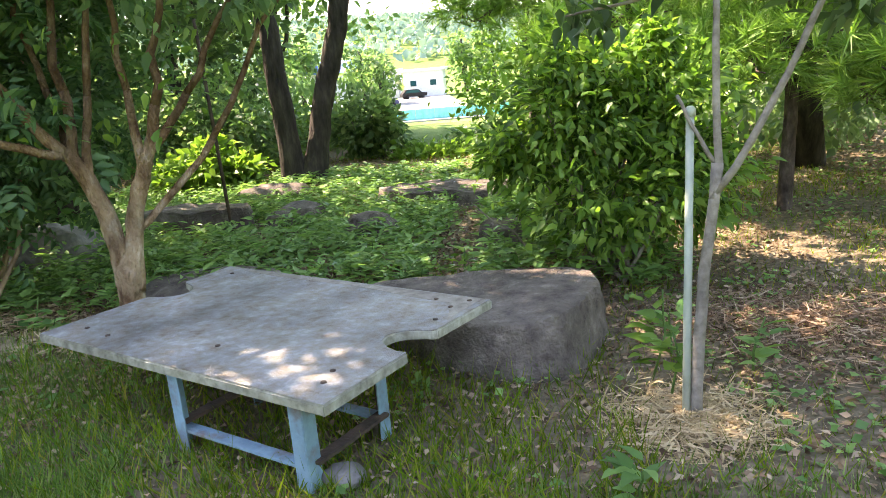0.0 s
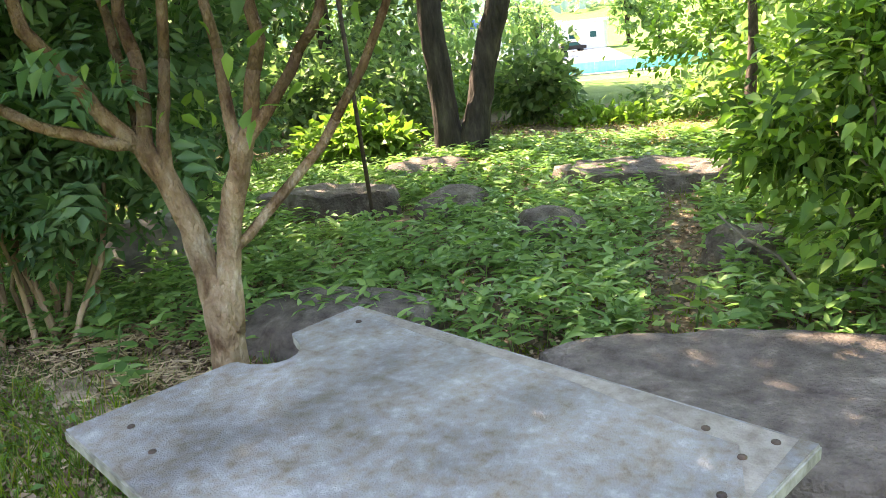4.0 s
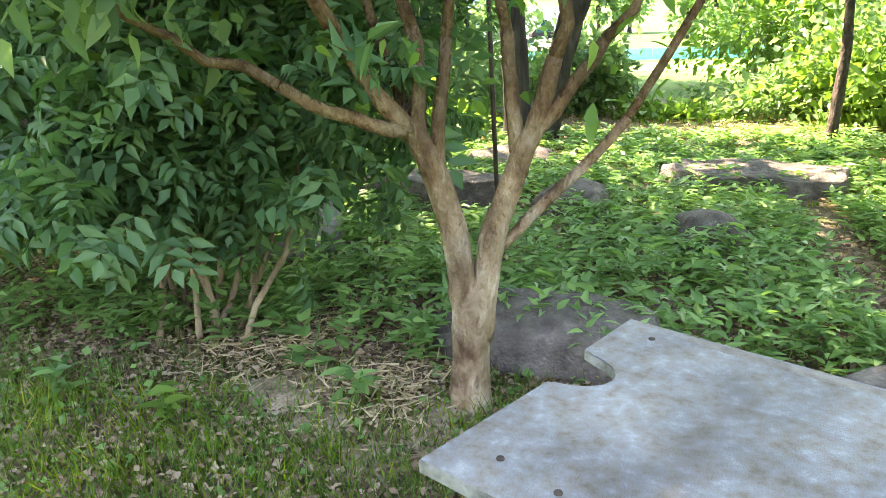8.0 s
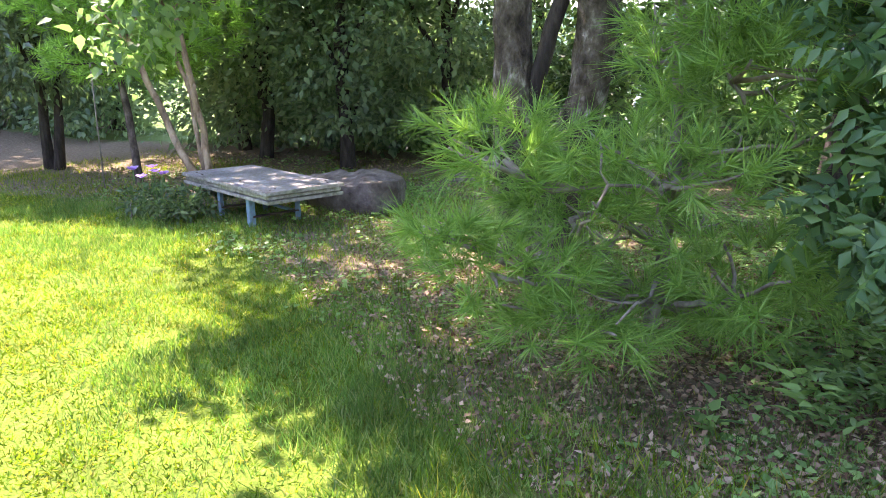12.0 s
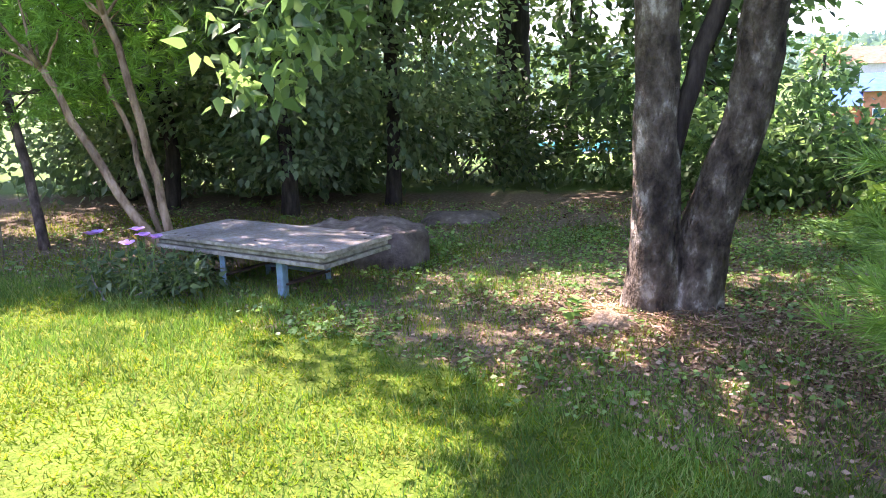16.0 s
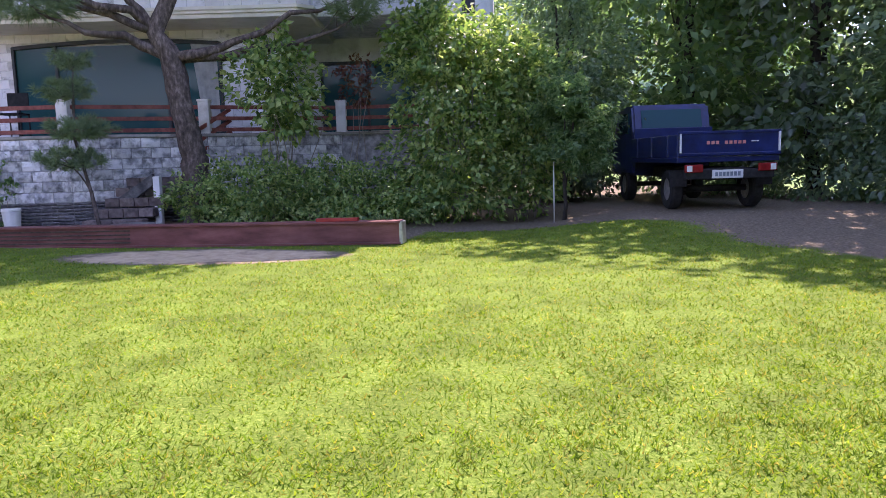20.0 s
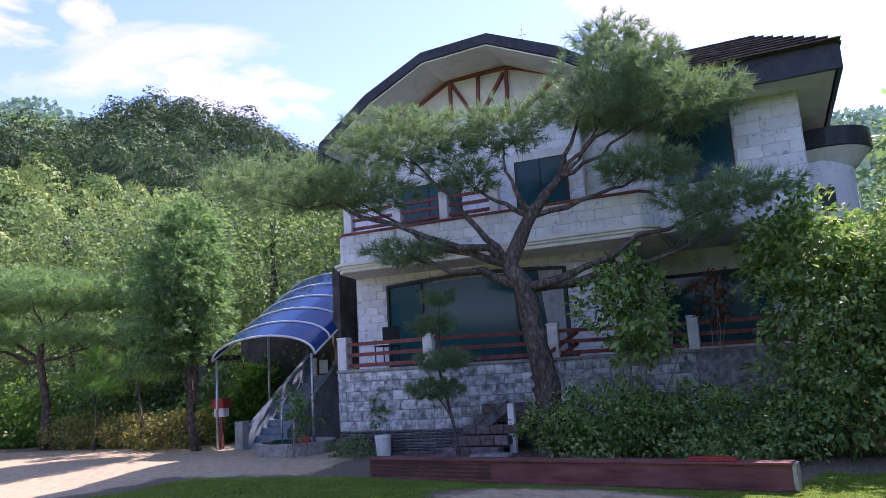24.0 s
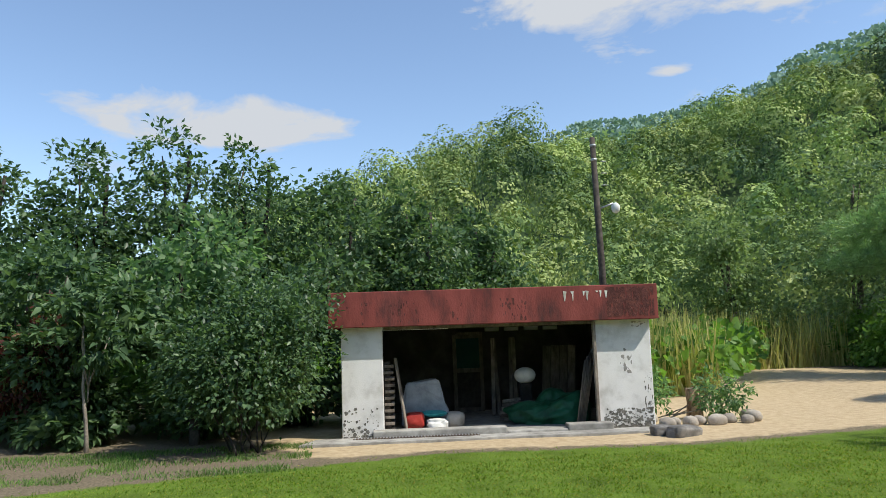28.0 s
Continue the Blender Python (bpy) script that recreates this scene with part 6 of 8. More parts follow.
    solid("strip_lamp", box(1.2, 0.06, 0.05, bevel=0.01), M["white_plastic"], "unlit white strip lamp under the shed roof", "lamp", W @ pose(1.2, 0.5, 1.765))
    for k in range(4):
        solid("vent_block", box(0.3, 0.1, 0.08, bevel=0.006), M["white_paint"], "white block in the row above the back wall", "block", W @ pose(2.9 + 0.42 * k, 3.56, 1.74), "vent blocks")


shed()


def utility_pole():
    P = thing("utility_pole", "slim weathered grey utility pole with a street lamp behind the shed", "utility pole", pose(-12.95, -14.2, 0))
    part("shaft", tube([(0, 0, 0), (0, 0, 2.8), (0.05, 0, 5.6)], [0.085, 0.07, 0.055], 14), M["wood_dark"], P)
    for z in (5.1, 5.4):
        part("band", tube([(0.04, 0, z), (0.04, 0, z + 0.05)], [0.066, 0.066], 12), M["steel"], P)
    part("bracket", pipe((0, 0, 4.1), (-0.28, 0.1, 4.2), 0.02, 6), M["steel"], P)
    lamp = part("lamp_head", rough_stone(0.09, 0.09, 0.11, 4, 0.03, 3), M["white_plastic"], P, "white lamp globe", pose(-0.32, 0.12, 4.1))
    for k in range(3):
        part("step_bolt", pipe((-0.1, 0, 4.6 + 0.25 * k), (-0.22, 0, 4.6 + 0.25 * k), 0.01, 6), M["steel"], P)


utility_pole()

# ---- garden tables ----
def low_table(label, m, top, notches, legs, layers, rails=True, group="garden tables"):
    """A board with round bites out of its ends on a low welded steel frame. Local x and y run along the board."""
    T = thing("low_table", label, "table", m, group)
    L, W, H = top
    pts = [(0, 0), (L, 0)]
    if notches:
        pts += [(L, W * 0.42)] + [(L - 0.15 * math.sin(a), W * 0.52 - 0.1 * math.cos(a)) for a in np.linspace(0.25, 2.9, 9)] + [(L - 0.02, W * 0.64)]
    pts += [(L, W), (0, W)]
    if notches:
        pts += [(0, W * 0.72)] + [(0.15 * math.sin(a), W * 0.6 + 0.1 * math.cos(a)) for a in np.linspace(0.25, 2.9, 9)] + [(0.02, W * 0.48)]
    t, gap, w = (0.034, 0.002, 0.052) if layers == 1 else (0.027, 0.008, 0.05)
    for k in range(layers):
        g = (0.0, 0.022, 0.008)[k]
        o = [(x + (g if x < L / 2 else -g), y + (g if y < W / 2 else -g)) for x, y in pts]
        z1 = H - k * (t + gap)
        if k:
            # Dark timber fill stands in for the shade between the boards.
            part("spacer", prism([(0.06, 0.06), (L - 0.06, 0.06), (L - 0.06, W - 0.06), (0.06, W - 0.06)], z1 - 0.001, z1 + gap + 0.001), M["wood_dark"], T, "dark fill for the shaded gap between stacked boards")
        body = part("board" if k == 0 else "lower_board", prism(o, z1 - t, z1, 0.004), M["board_edge"], T, "" if k == 0 else "pale lower board")
        if k == 0:
            inner = [(L / 2 + (x - L / 2) * 0.992, W / 2 + (y - W / 2) * 0.99) for x, y in o]
            part("board_face", prism(inner, z1 - 0.002, z1 + 0.0025), M["board"], T, "grey weathered board face")
    if notches:
        far = [(0.16 + (L - 0.2) * t, W - 0.012) for t in np.linspace(0, 1, 12)]
        near = [(0.16 + (L - 0.2) * t, W - 0.035 - 0.05 * t - 0.012 * math.sin(9 * t) - (0.16 if t > 0.97 else 0.0)) for t in np.linspace(1, 0, 16)]
        part("worn_edge", prism(far + near, H + 0.001, H + 0.0032), M["board_bare"], T, "bare tan strip worn along the edge")
    for x, y in ((L - 0.1, W * 0.86), (L - 0.2, W * 0.92), (L - 0.07, W * 0.95), (L - 0.08, W * 0.72), (0.12, W * 0.9), (0.14, W * 0.12), (L * 0.55, W * 0.2), (0.3, W * 0.1), (L - 0.1, W * 0.12), (L - 0.13, W * 0.2)):
        part("bolt_hole", tube([(x, y, H + 0.001), (x, y, H + 0.006)], [0.01, 0.009], 10), M["rust_steel"], T)
    x0, x1, y0, y1 = legs
    hb = H - layers * t - (layers - 1) * gap
    for x in (x0, x1):
        for y in (y0, y1):
            leg = part("leg", box(0.006, w, hb, (x, y, hb / 2), bevel=0.002), M["blue_steel"], T, "pale blue painted angle-iron leg")
            s = 1 if y == y0 else -1
            part("leg_flange", box(w, 0.006, hb, (x + (w / 2 if x == x0 else -w / 2), y - s * w / 2, hb / 2), bevel=0.002), M["blue_steel"] if y == y0 else M["rust_steel"], leg)
    for y in (y0, y1):
        if rails or y == y1:
            part("stretcher", box(x1 - x0, 0.045, 0.012, ((x0 + x1) / 2, y, 0.075), bevel=0.002), M["blue_steel"], T)
        part("top_rail", box(x1 - x0, 0.045, 0.012, ((x0 + x1) / 2, y, hb - 0.008), bevel=0.002), M["blue_steel"], T)
    for x in (x0, x1):
        part("stretcher", box(0.045, y1 - y0, 0.012, (x, (y0 + y1) / 2, 0.09), bevel=0.002), M["rust_steel"], T)
        part("top_rail", box(0.045, y1 - y0, 0.012, (x, (y0 + y1) / 2, hb - 0.022), bevel=0.002), M["rust_steel"], T)
    return T


low_table("weathered grey low table with notched edges on blue steel legs", pose(-1.665, 2.693, 0.0, 0, 0, -30.9), (1.432, 0.93, 0.322), True, (0.71, 1.31, 0.055, 0.39), 1)
low_table("grey stacked-board low table on a pale blue steel frame", pose(-8.9, 6.23, 0.0, 0, 0, -24.2), (1.63, 0.71, 0.345), False, (0.62, 1.21, 0.08, 0.5), 3, False)
solid("foot_stone", rough_stone(0.07, 0.05, 0.04, 12, 0.15, 3), M["rock_pale"], "small pale stone by the table leg", "stone", pose(-0.44, 2.1, 0.02))


# ---- boulders ----
ROCK_TOP = [(-0.6, 3.45), (-0.34, 3.62), (0.1, 3.62), (0.52, 3.53), (0.53, 3.3), (0.4, 3.0), (0.32, 2.87), (0.05, 2.83), (-0.2, 2.98)]
def boulder(x, y, z, rx, ry, rz, rot, seed, label, pale=False, flat=0.5, lump=0.16):
    solid("boulder", rough_stone(rx, ry, rz, seed, lump, 4, flat), M["rock_pale"] if pale else M["rock"], label, "boulder", pose(x, y, z, random.uniform(-4, 4), random.uniform(-4, 4), rot), "garden boulders")


solid("boulder", block_stone(ROCK_TOP, 0.27, 1, 0.024, 0.1), M["rock"], "large flat-topped dark grey boulder beside the table", "boulder", pose(0, 0, -0.08), "garden boulders")
boulder(-1.48, 3.92, 0.0, 0.44, 0.27, 0.19, -8, 2, "dark rounded boulder behind the table and tree", flat=0.75, lump=0.12)
solid("boulder", block_stone([(-2.85, 5.9), (-2.65, 6.2), (-2.15, 6.25), (-1.87, 6.1), (-1.84, 5.85), (-2.3, 5.75)], 0.17, 3), M["rock"], "long dark boulder among the undergrowth", "boulder", None, "garden boulders")
boulder(-1.42, 5.78, 0.0, 0.24, 0.2, 0.17, 0, 4, "low dark boulder half hidden by weeds", flat=0.7)
boulder(-0.74, 5.08, 0.02, 0.19, 0.15, 0.2, 0, 5, "small dark boulder among the weeds", flat=0.7)
solid("boulder", block_stone([(-0.86, 6.45), (-0.68, 6.75), (-0.1, 6.72), (0.32, 6.5), (0.22, 6.12), (-0.3, 6.17), (-0.76, 6.32)], 0.13, 6), M["rock"], "wide grey boulder in front of the bank", "boulder", None, "garden boulders")
boulder(-1.95, 7.1, 0.0, 0.36, 0.24, 0.15, 0, 7, "low sunlit boulder below the dark trees", False, 0.7)
boulder(-2.98, 4.98, 0.0, 0.33, 0.28, 0.3, 15, 8, "grey boulder under the shrub", True, 0.7)
boulder(0.16, 4.72, 0.0, 0.17, 0.15, 0.18, 20, 14, "small brown-grey boulder beside the leafy shrub", flat=0.7)
solid("boulder", block_stone([(-8.2, 7.05), (-7.95, 7.4), (-7.45, 7.45), (-7.1, 7.2), (-6.96, 6.85), (-7.1, 6.6), (-7.5, 6.62), (-7.95, 6.8)], 0.25, 9, 0.06), M["rock"], "big dark boulder behind the low table", "boulder", None, "garden boulders")
boulder(-6.95, 8.65, -0.02, 0.42, 0.22, 0.12, 10, 10, "low rough brown-grey stone lying in the grass", False, 0.8, 0.3)


# ---- trees by the path ----
def stemmed_tree():
    T = thing("multi_stem_tree", "small multi-stemmed tree with peeling tan bark", "tree", pose(-1.672, 3.46, 0))
    t0 = [(-0.01, -0.01, -0.06), (-0.01, -0.01, 0.02), (-0.005, -0.005, 0.1), (0.0, 0.0, 0.2), (0.0, 0.0, 0.28), (0.005, 0.0, 0.35), (0.012, 0.005, 0.41), (0.015, 0.005, 0.45)]
    bole("trunk", t0, [0.088, 0.074, 0.064, 0.06, 0.06, 0.062, 0.05, 0.022], M["bark_peel"], T, "", 20, 0.06)
    stems = [[(-0.012, 0.0, 0.24), (-0.022, 0.0, 0.42), (-0.045, -0.005, 0.62), (-0.1, -0.02, 0.82), (-0.16, -0.04, 0.93)], [(0.018, 0.005, 0.24), (0.042, 0.01, 0.42), (0.085, 0.02, 0.63), (0.15, 0.03, 0.8), (0.185, 0.035, 0.9)]]
    for knots, r0, r1 in ((stems[0], 0.05, 0.034), (stems[1], 0.046, 0.031)):
        t = np.linspace(0, len(knots) - 1, 15)
        P = np.stack([np.interp(t, np.arange(len(knots)), [q[k] for q in knots]) for k in range(3)], -1)
        P[1:-1] = (P[:-2] + 2 * P[1:-1] + P[2:]) / 4
        bole("stem", P, np.linspace(r0, r1, 15) * np.array([1] * 13 + [0.92, 0.6]), M["bark_peel"], T, "", 12, 0.07)
    ups = [((-0.15, -0.04, 0.91), (-0.47, -0.2, 1.06), 0.022), ((-0.15, -0.04, 0.9), (-0.33, -0.1, 1.18), 0.03), ((-0.12, -0.03, 0.85), (-0.16, 0.05, 1.19), 0.028), ((-0.085, -0.02, 0.78), (-0.06, 0.06, 1.16), 0.023),
           ((0.165, 0.03, 0.84), (0.25, 0.05, 1.1), 0.03), ((0.15, 0.03, 0.8), (0.11, 0.1, 1.17), 0.024), ((0.18, 0.035, 0.88), (0.385, 0.1, 1.14), 0.023), ((0.06, 0.015, 0.52), (0.46, 0.13, 0.92), 0.02), ((-0.13, -0.04, 0.86), (-0.3, 0.15, 1.2), 0.022)]
    blobs = []
    for a, b, r in ups:
        a, b = np.array(a), np.array(b)
        c = b + (b - a) * np.array((1.7, 1.7, 2.6))
        P, R = limb(a, b, r, r * 0.8, 7, 0.08, 0.04)
        bole("limb", P, R, M["bark_peel"], T, "", 8, 0.05)
        P, R = limb(b, c, r * 0.8, r * 0.35, 8, 0.12)
        bole("branch", P, R, M["bark_peel"], T, "", 6, 0.05)
        blobs.append((*(c + (0, 0, 0.2)), 0.55, 0.42))
        blobs.append((*((b + c) / 2 + (0, 0, 0.25)), 0.42, 0.3))
    crown(T, blobs, 4800, 0.08, M["lf_tree"], LEAF6, per=18, spread=0.2, shell=0.6)
    # High lobes out of view, added to keep direct sun off the table.
    high = [(0.2, 0.4, 4.3, 1.1, 0.5), (-1.0, 0.0, 4.4, 1.1, 0.5), (-0.9, -0.55, 4.3, 1.0, 0.5), (0.9, 0.7, 4.4, 1.0, 0.5), (1.3, 0.0, 4.5, 1.0, 0.45), (0.0, -0.4, 4.6, 1.1, 0.5)]
    for k, h in enumerate(high):
        P, R = limb(blobs[2 * k][:3], h[:3], 0.016, 0.006, 8, 0.1)
        bole("branch", P, R, M["bark_peel"], T, "", 6, 0.05)
    crown(T, high, 12500, 0.12, M["lf_tree"], LEAF2, "upper_crown", per=14, spread=0.22, shell=0.7)
    P = np.array([(random.uniform(-0.5, 0.6), random.uniform(-0.3, 0.3), random.uniform(0.95, 1.5)) for _ in range(60)])
    V, F = leaves(P, rng.normal(size=(60, 3)) + (0, 0, -0.5), rng.uniform(0.05, 0.085, 60), LEAF6)
    tagged(part("young_foliage", raw("young_foliage", V, F, M["lf_light"]), None, T), kind="stuff")


stemmed_tree()


def twin_trunk(name, label, base, ends, r0, r1, barkm, crown_blobs, count, size, lm, wide=0.0, foot=1.5):
    T = thing(name, label, "tree", pose(*base))
    fork = 0.0
    for k, (x, y, z) in enumerate(ends):
        a = np.array(((k - 0.5) * wide, 0, -0.1))
        P, R = limb(a, (x, y, z), r0, r1, 26, 0.05, 0, 10)
        R[0] *= foot
        R[1] *= 1 + (foot - 1) * 0.6
        R[2] *= 1 + (foot - 1) * 0.35
        R[3] *= 1 + (foot - 1) * 0.15
        if foot == 1.3:
            R[:9] *= 1 + 0.3 * (1 - np.arange(9) / 9)
        bole("trunk", P, R, barkm, T, "", 26, 0.045)
        for _ in range(3):
            e = np.array((x, y, z)) + rng.normal(size=3) * (1.2, 1.2, 0.6) + (0, 0, 1.2)
            P, R = limb((x, y, z - 0.2), e, r1 * 0.7, r1 * 0.25, 7, 0.12)
            bole("limb", P, R, barkm, T, "", 8, 0.05)
    if foot == 1.3:
        P, R = limb((-0.02, 0.02, 0.86), (0.42, -0.08, 2.6), 0.055, 0.04, 12, 0.05)
        bole("limb", P, R, M["bark_dark"], T, "dark limb between the two trunks", 9, 0.05)
    crown(T, [(b[0] - base[0], b[1] - base[1], b[2] - base[2], b[3], b[4]) for b in crown_blobs], count, size, lm, LEAF2, per=30, spread=0.14, shell=0.5)
    return T


twin_trunk("dark_twin_tree", "dark-barked tree with two leaning trunks", (-1.89, 8.09, 0), [(-0.35, 0, 3.2), (0.95, 0.1, 3.2)], 0.12, 0.09, M["bark_dark"],
           [(-2.4, 8.3, 4.6, 1.7, 0.9), (-0.8, 8.6, 4.8, 1.8, 1.0), (-1.6, 9.4, 5.6, 1.9, 1.0), (-3.6, 8.8, 4.3, 1.2, 0.8), (0.6, 9.0, 4.4, 1.2, 0.8)], 4300, 0.13, M["lf_tree"], 0.16)
# Crown lobes from (-7.4, 5.2) on are unseen, added to shade the ground.
twin_trunk("grey_twin_tree", "grey lichen-patched tree forking low into two trunks", (-5.36, 5.64, 0), [(-0.09, 0.0, 3.0), (0.72, -0.05, 3.2)], 0.128, 0.11, M["bark_grey"],
           [(-6.2, 5.6, 4.2, 1.7, 0.8), (-4.3, 5.2, 4.3, 1.8, 0.9), (-5.4, 6.8, 4.6, 2.0, 0.9), (-3.4, 6.2, 4.6, 1.4, 0.8), (-6.8, 6.8, 4.1, 1.3, 0.8), (-5.2, 4.6, 4.8, 1.5, 0.8), (-4.4, 6.4, 5.6, 2.0, 0.9), (-7.4, 5.2, 3.75, 1.1, 0.45), (-6.7, 4.6, 4.0, 1.1, 0.5), (-8.1, 5.6, 4.3, 0.9, 0.5), (-8.9, 6.3, 4.2, 0.9, 0.5), (-7.9, 5.9, 3.9, 1.0, 0.5), (-7.2, 5.4, 4.3, 1.2, 0.5), (-7.0, 4.3, 4.0, 0.7, 0.45), (-6.4, 4.1, 4.3, 0.8, 0.45), (-6.6, 7.8, 4.3, 1.3, 0.6), (-7.4, 8.2, 4.7, 1.2, 0.6), (-5.6, 8.0, 4.9, 1.3, 0.6)], 25000, 0.13, M["lf_tree"], 0.15, 1.3)
twin_trunk("dark_old_tree", "tall dark tree trunk at the edge of the bank", (-6.62, 13.3, -0.2), [(0.08, 0.0, 4.4)], 0.3, 0.2, M["bark_dark"],
           [(-6.6, 13.3, 5.4, 2.8, 1.4), (-8.4, 13.0, 5.0, 1.8, 1.2), (-4.8, 13.6, 4.9, 1.8, 1.1), (-6.4, 13.0, 3.6, 1.7, 0.6), (-6.2, 14.2, 6.6, 2.0, 1.2)], 11000, 0.16, M["lf_deep"], 0.0)


def sapling():
    T = thing("staked_sapling", "slender grey sapling forking at chest height", "sapling", pose(0.69, 2.44, -0.08, -11.0, 8.0, 0))
    P, R = limb((0, 0, -0.05), (-0.005, -0.01, 0.9), 0.021, 0.018, 9, 0.03)
    R[0] *= 1.5
    bole("trunk", P, R, M["twig"], T, "", 9, 0.06)
    forks = [((-0.005, -0.008, 0.78), (-0.06, 0.01, 1.5), 0.015), ((-0.003, -0.01, 0.8), (0.25, -0.13, 1.47), 0.014), ((-0.01, 0, 0.9), (-0.14, 0.05, 1.12), 0.008)]
    blobs = []
    for a, b, r in forks:
        P, R = limb(a, b, r, r * 0.75, 8, 0.06)
        bole("limb", P, R, M["twig"], T, "", 8, 0.06)
        if r > 0.01:
            e = np.array(b) + (np.array(b) - a) * 0.9
            P, R = limb(b, e, r * 0.75, r * 0.35, 6, 0.08)
            bole("limb", P, R, M["twig"], T, "", 7, 0.05)
            blobs += [(*e, 0.4, 0.25), (*((e + b) / 2 + (0, 0.1, 0.12)), 0.3, 0.2)]
    blobs += [(-0.45, 0.25, 1.45, 0.22, 0.15), (-0.35, 0.1, 1.62, 0.3, 0.15), (0.42, 0.0, 1.5, 0.2, 0.14)]
    bole("branch", *limb((-0.06, 0.01, 1.5), (-0.5, 0.3, 1.42), 0.009, 0.004, 7, 0.1), M["twig"], T)
    crown(T, blobs, 1000, 0.085, M["lf_deep"], LEAF6, per=12, spread=0.2, shell=0.7)
    S = thing("green_stake", "pale green steel garden stake beside the sapling", "stake", pose(0.665, 2.44, -0.08, -14.0, 4.5, 0))
    part("pole", pipe((0, 0, -0.1), (0, 0, 1.07), 0.014, 12), M["grass_pipe"], S)
    part("cap", tube([(0, 0, 1.06), (0, 0, 1.085), (0, 0, 1.095)], [0.019, 0.019, 0.011], 12), M["grass_pipe"], S)


M["grass_pipe"] = mat("pale_green_pipe", [(0.28, 0.32, 0.27), (0.4, 0.45, 0.37), (0.46, 0.51, 0.42)], 9, 0.5, 0.1, 60, 3, 0.2)
sapling()
solid("iron_stake", pipe((0, 0, -0.1), (-0.05, 0.02, 1.6), 0.013, 8), M["rust_steel"], "thin dark iron stake among the undergrowth", "stake", pose(-1.84, 5.46, 0))


def shrub(name, label, x, y, blobs, stems, n, size, lm, shape=LEAF6, per=14, spread=0.16, shell=0.7, droop=0.3, bark="twig", spread_foot=0.25, group=""):
    """Stems from one foot that fan out into a leafy mass. Blobs are placed in the world."""
    T = thing(name, label, "shrub", pose(x, y, float(gz(x, y))), group)
    z0 = float(gz(x, y))
    loc = [(b[0] - x, b[1] - y, b[2] - z0, b[3], b[4]) for b in blobs]
    for k in range(stems):
        b = loc[k % len(loc)]
        f = rng.normal(size=2) * spread_foot * 0.5
        e = np.array(b[:3]) + rng.normal(size=3) * (b[3] * 0.4, b[3] * 0.4, b[4] * 0.3)
        r = 0.006 + 0.007 * min(1.0, b[3])
        P, R = limb((f[0], f[1], -0.05), e, r * 1.4, r * 0.4, 7, 0.12)
        bole("stem", P, R, M[bark], T, "", 6, 0.06)
    crown(T, loc, n, size, lm, shape, "foliage", per, spread, shell, droop)
    return T


shrub("leafy_shrub", "dense bright green leafy shrub with drooping pointed leaves", 0.72, 4.05,
      [(0.55, 4.15, 0.88, 0.45, 0.32), (1.0, 4.1, 0.88, 0.36, 0.32), (0.3, 4.15, 0.66, 0.3, 0.22), (0.78, 4.05, 0.42, 0.5, 0.28), (1.14, 4.0, 0.55, 0.28, 0.32), (0.72, 4.2, 1.1, 0.36, 0.2), (0.45, 4.1, 1.15, 0.12, 0.2), (1.0, 4.15, 1.2, 0.12, 0.16)],
      20, 10500, 0.063, M["lf_broad"], LEAF6, 10, 0.17, 0.75, 0.4)
shrub("dark_shrub", "broad dark green shrub with layered hanging leaflets", -2.85, 3.9,
      [(-2.95, 3.9, 1.35, 0.8, 0.4), (-3.2, 3.85, 0.9, 0.62, 0.35), (-2.5, 3.9, 0.95, 0.7, 0.4), (-2.85, 3.75, 0.72, 0.66, 0.22), (-2.3, 4.2, 1.5, 0.7, 0.45), (-3.3, 4.3, 1.6, 0.6, 0.4), (-2.7, 4.0, 1.9, 0.8, 0.35)],
      12, 4600, 0.15, M["lf_dark"], PINNATE, 9, 0.14, 0.7, 0.5, "bark_tan", 0.2)


def hanging_spray(name, label, a, b, drop, n, size, lm):
    """A leafy branch that hangs into the view from a tree overhead."""
    T = thing(name, label, "branch", pose(*a))
    P, R = limb((0, 0, 0), np.array(b) - a, 0.012, 0.004, 9, 0.1, 0.03)
    bole("branch", P, R, M["twig"], T)
    i = np.clip(2 + 7 * rng.random(n) ** 0.6, 2, 8).astype(int)
    Q = P[i] + rng.normal(size=(n, 3)) * (0.11, 0.11, 0.08)
    Q[:, 2] -= rng.random(n) * drop * np.linspace(0.3, 1, 9)[i]
    V, F = leaves(Q, rng.normal(size=(n, 3)) + (0, 0, -0.8), size * (0.7 + 0.6 * rng.random(n)), LEAF6, 0.6, 1.25)
    part("foliage", raw("foliage", V, F, lm), None, T)


hanging_spray("hanging_branch", "leafy branch with rounded pale leaves hanging over the lawn", (-6.2, 4.75, 2.6), (-7.2, 4.1, 1.6), 0.3, 560, 0.075, M["lf_tree"])
hanging_spray("hanging_branch", "branch of fresh green heart-shaped leaves by the shrub", (-2.45, 3.9, 2.2), (-2.68, 3.5, 1.2), 0.3, 40, 0.09, M["lf_light"])


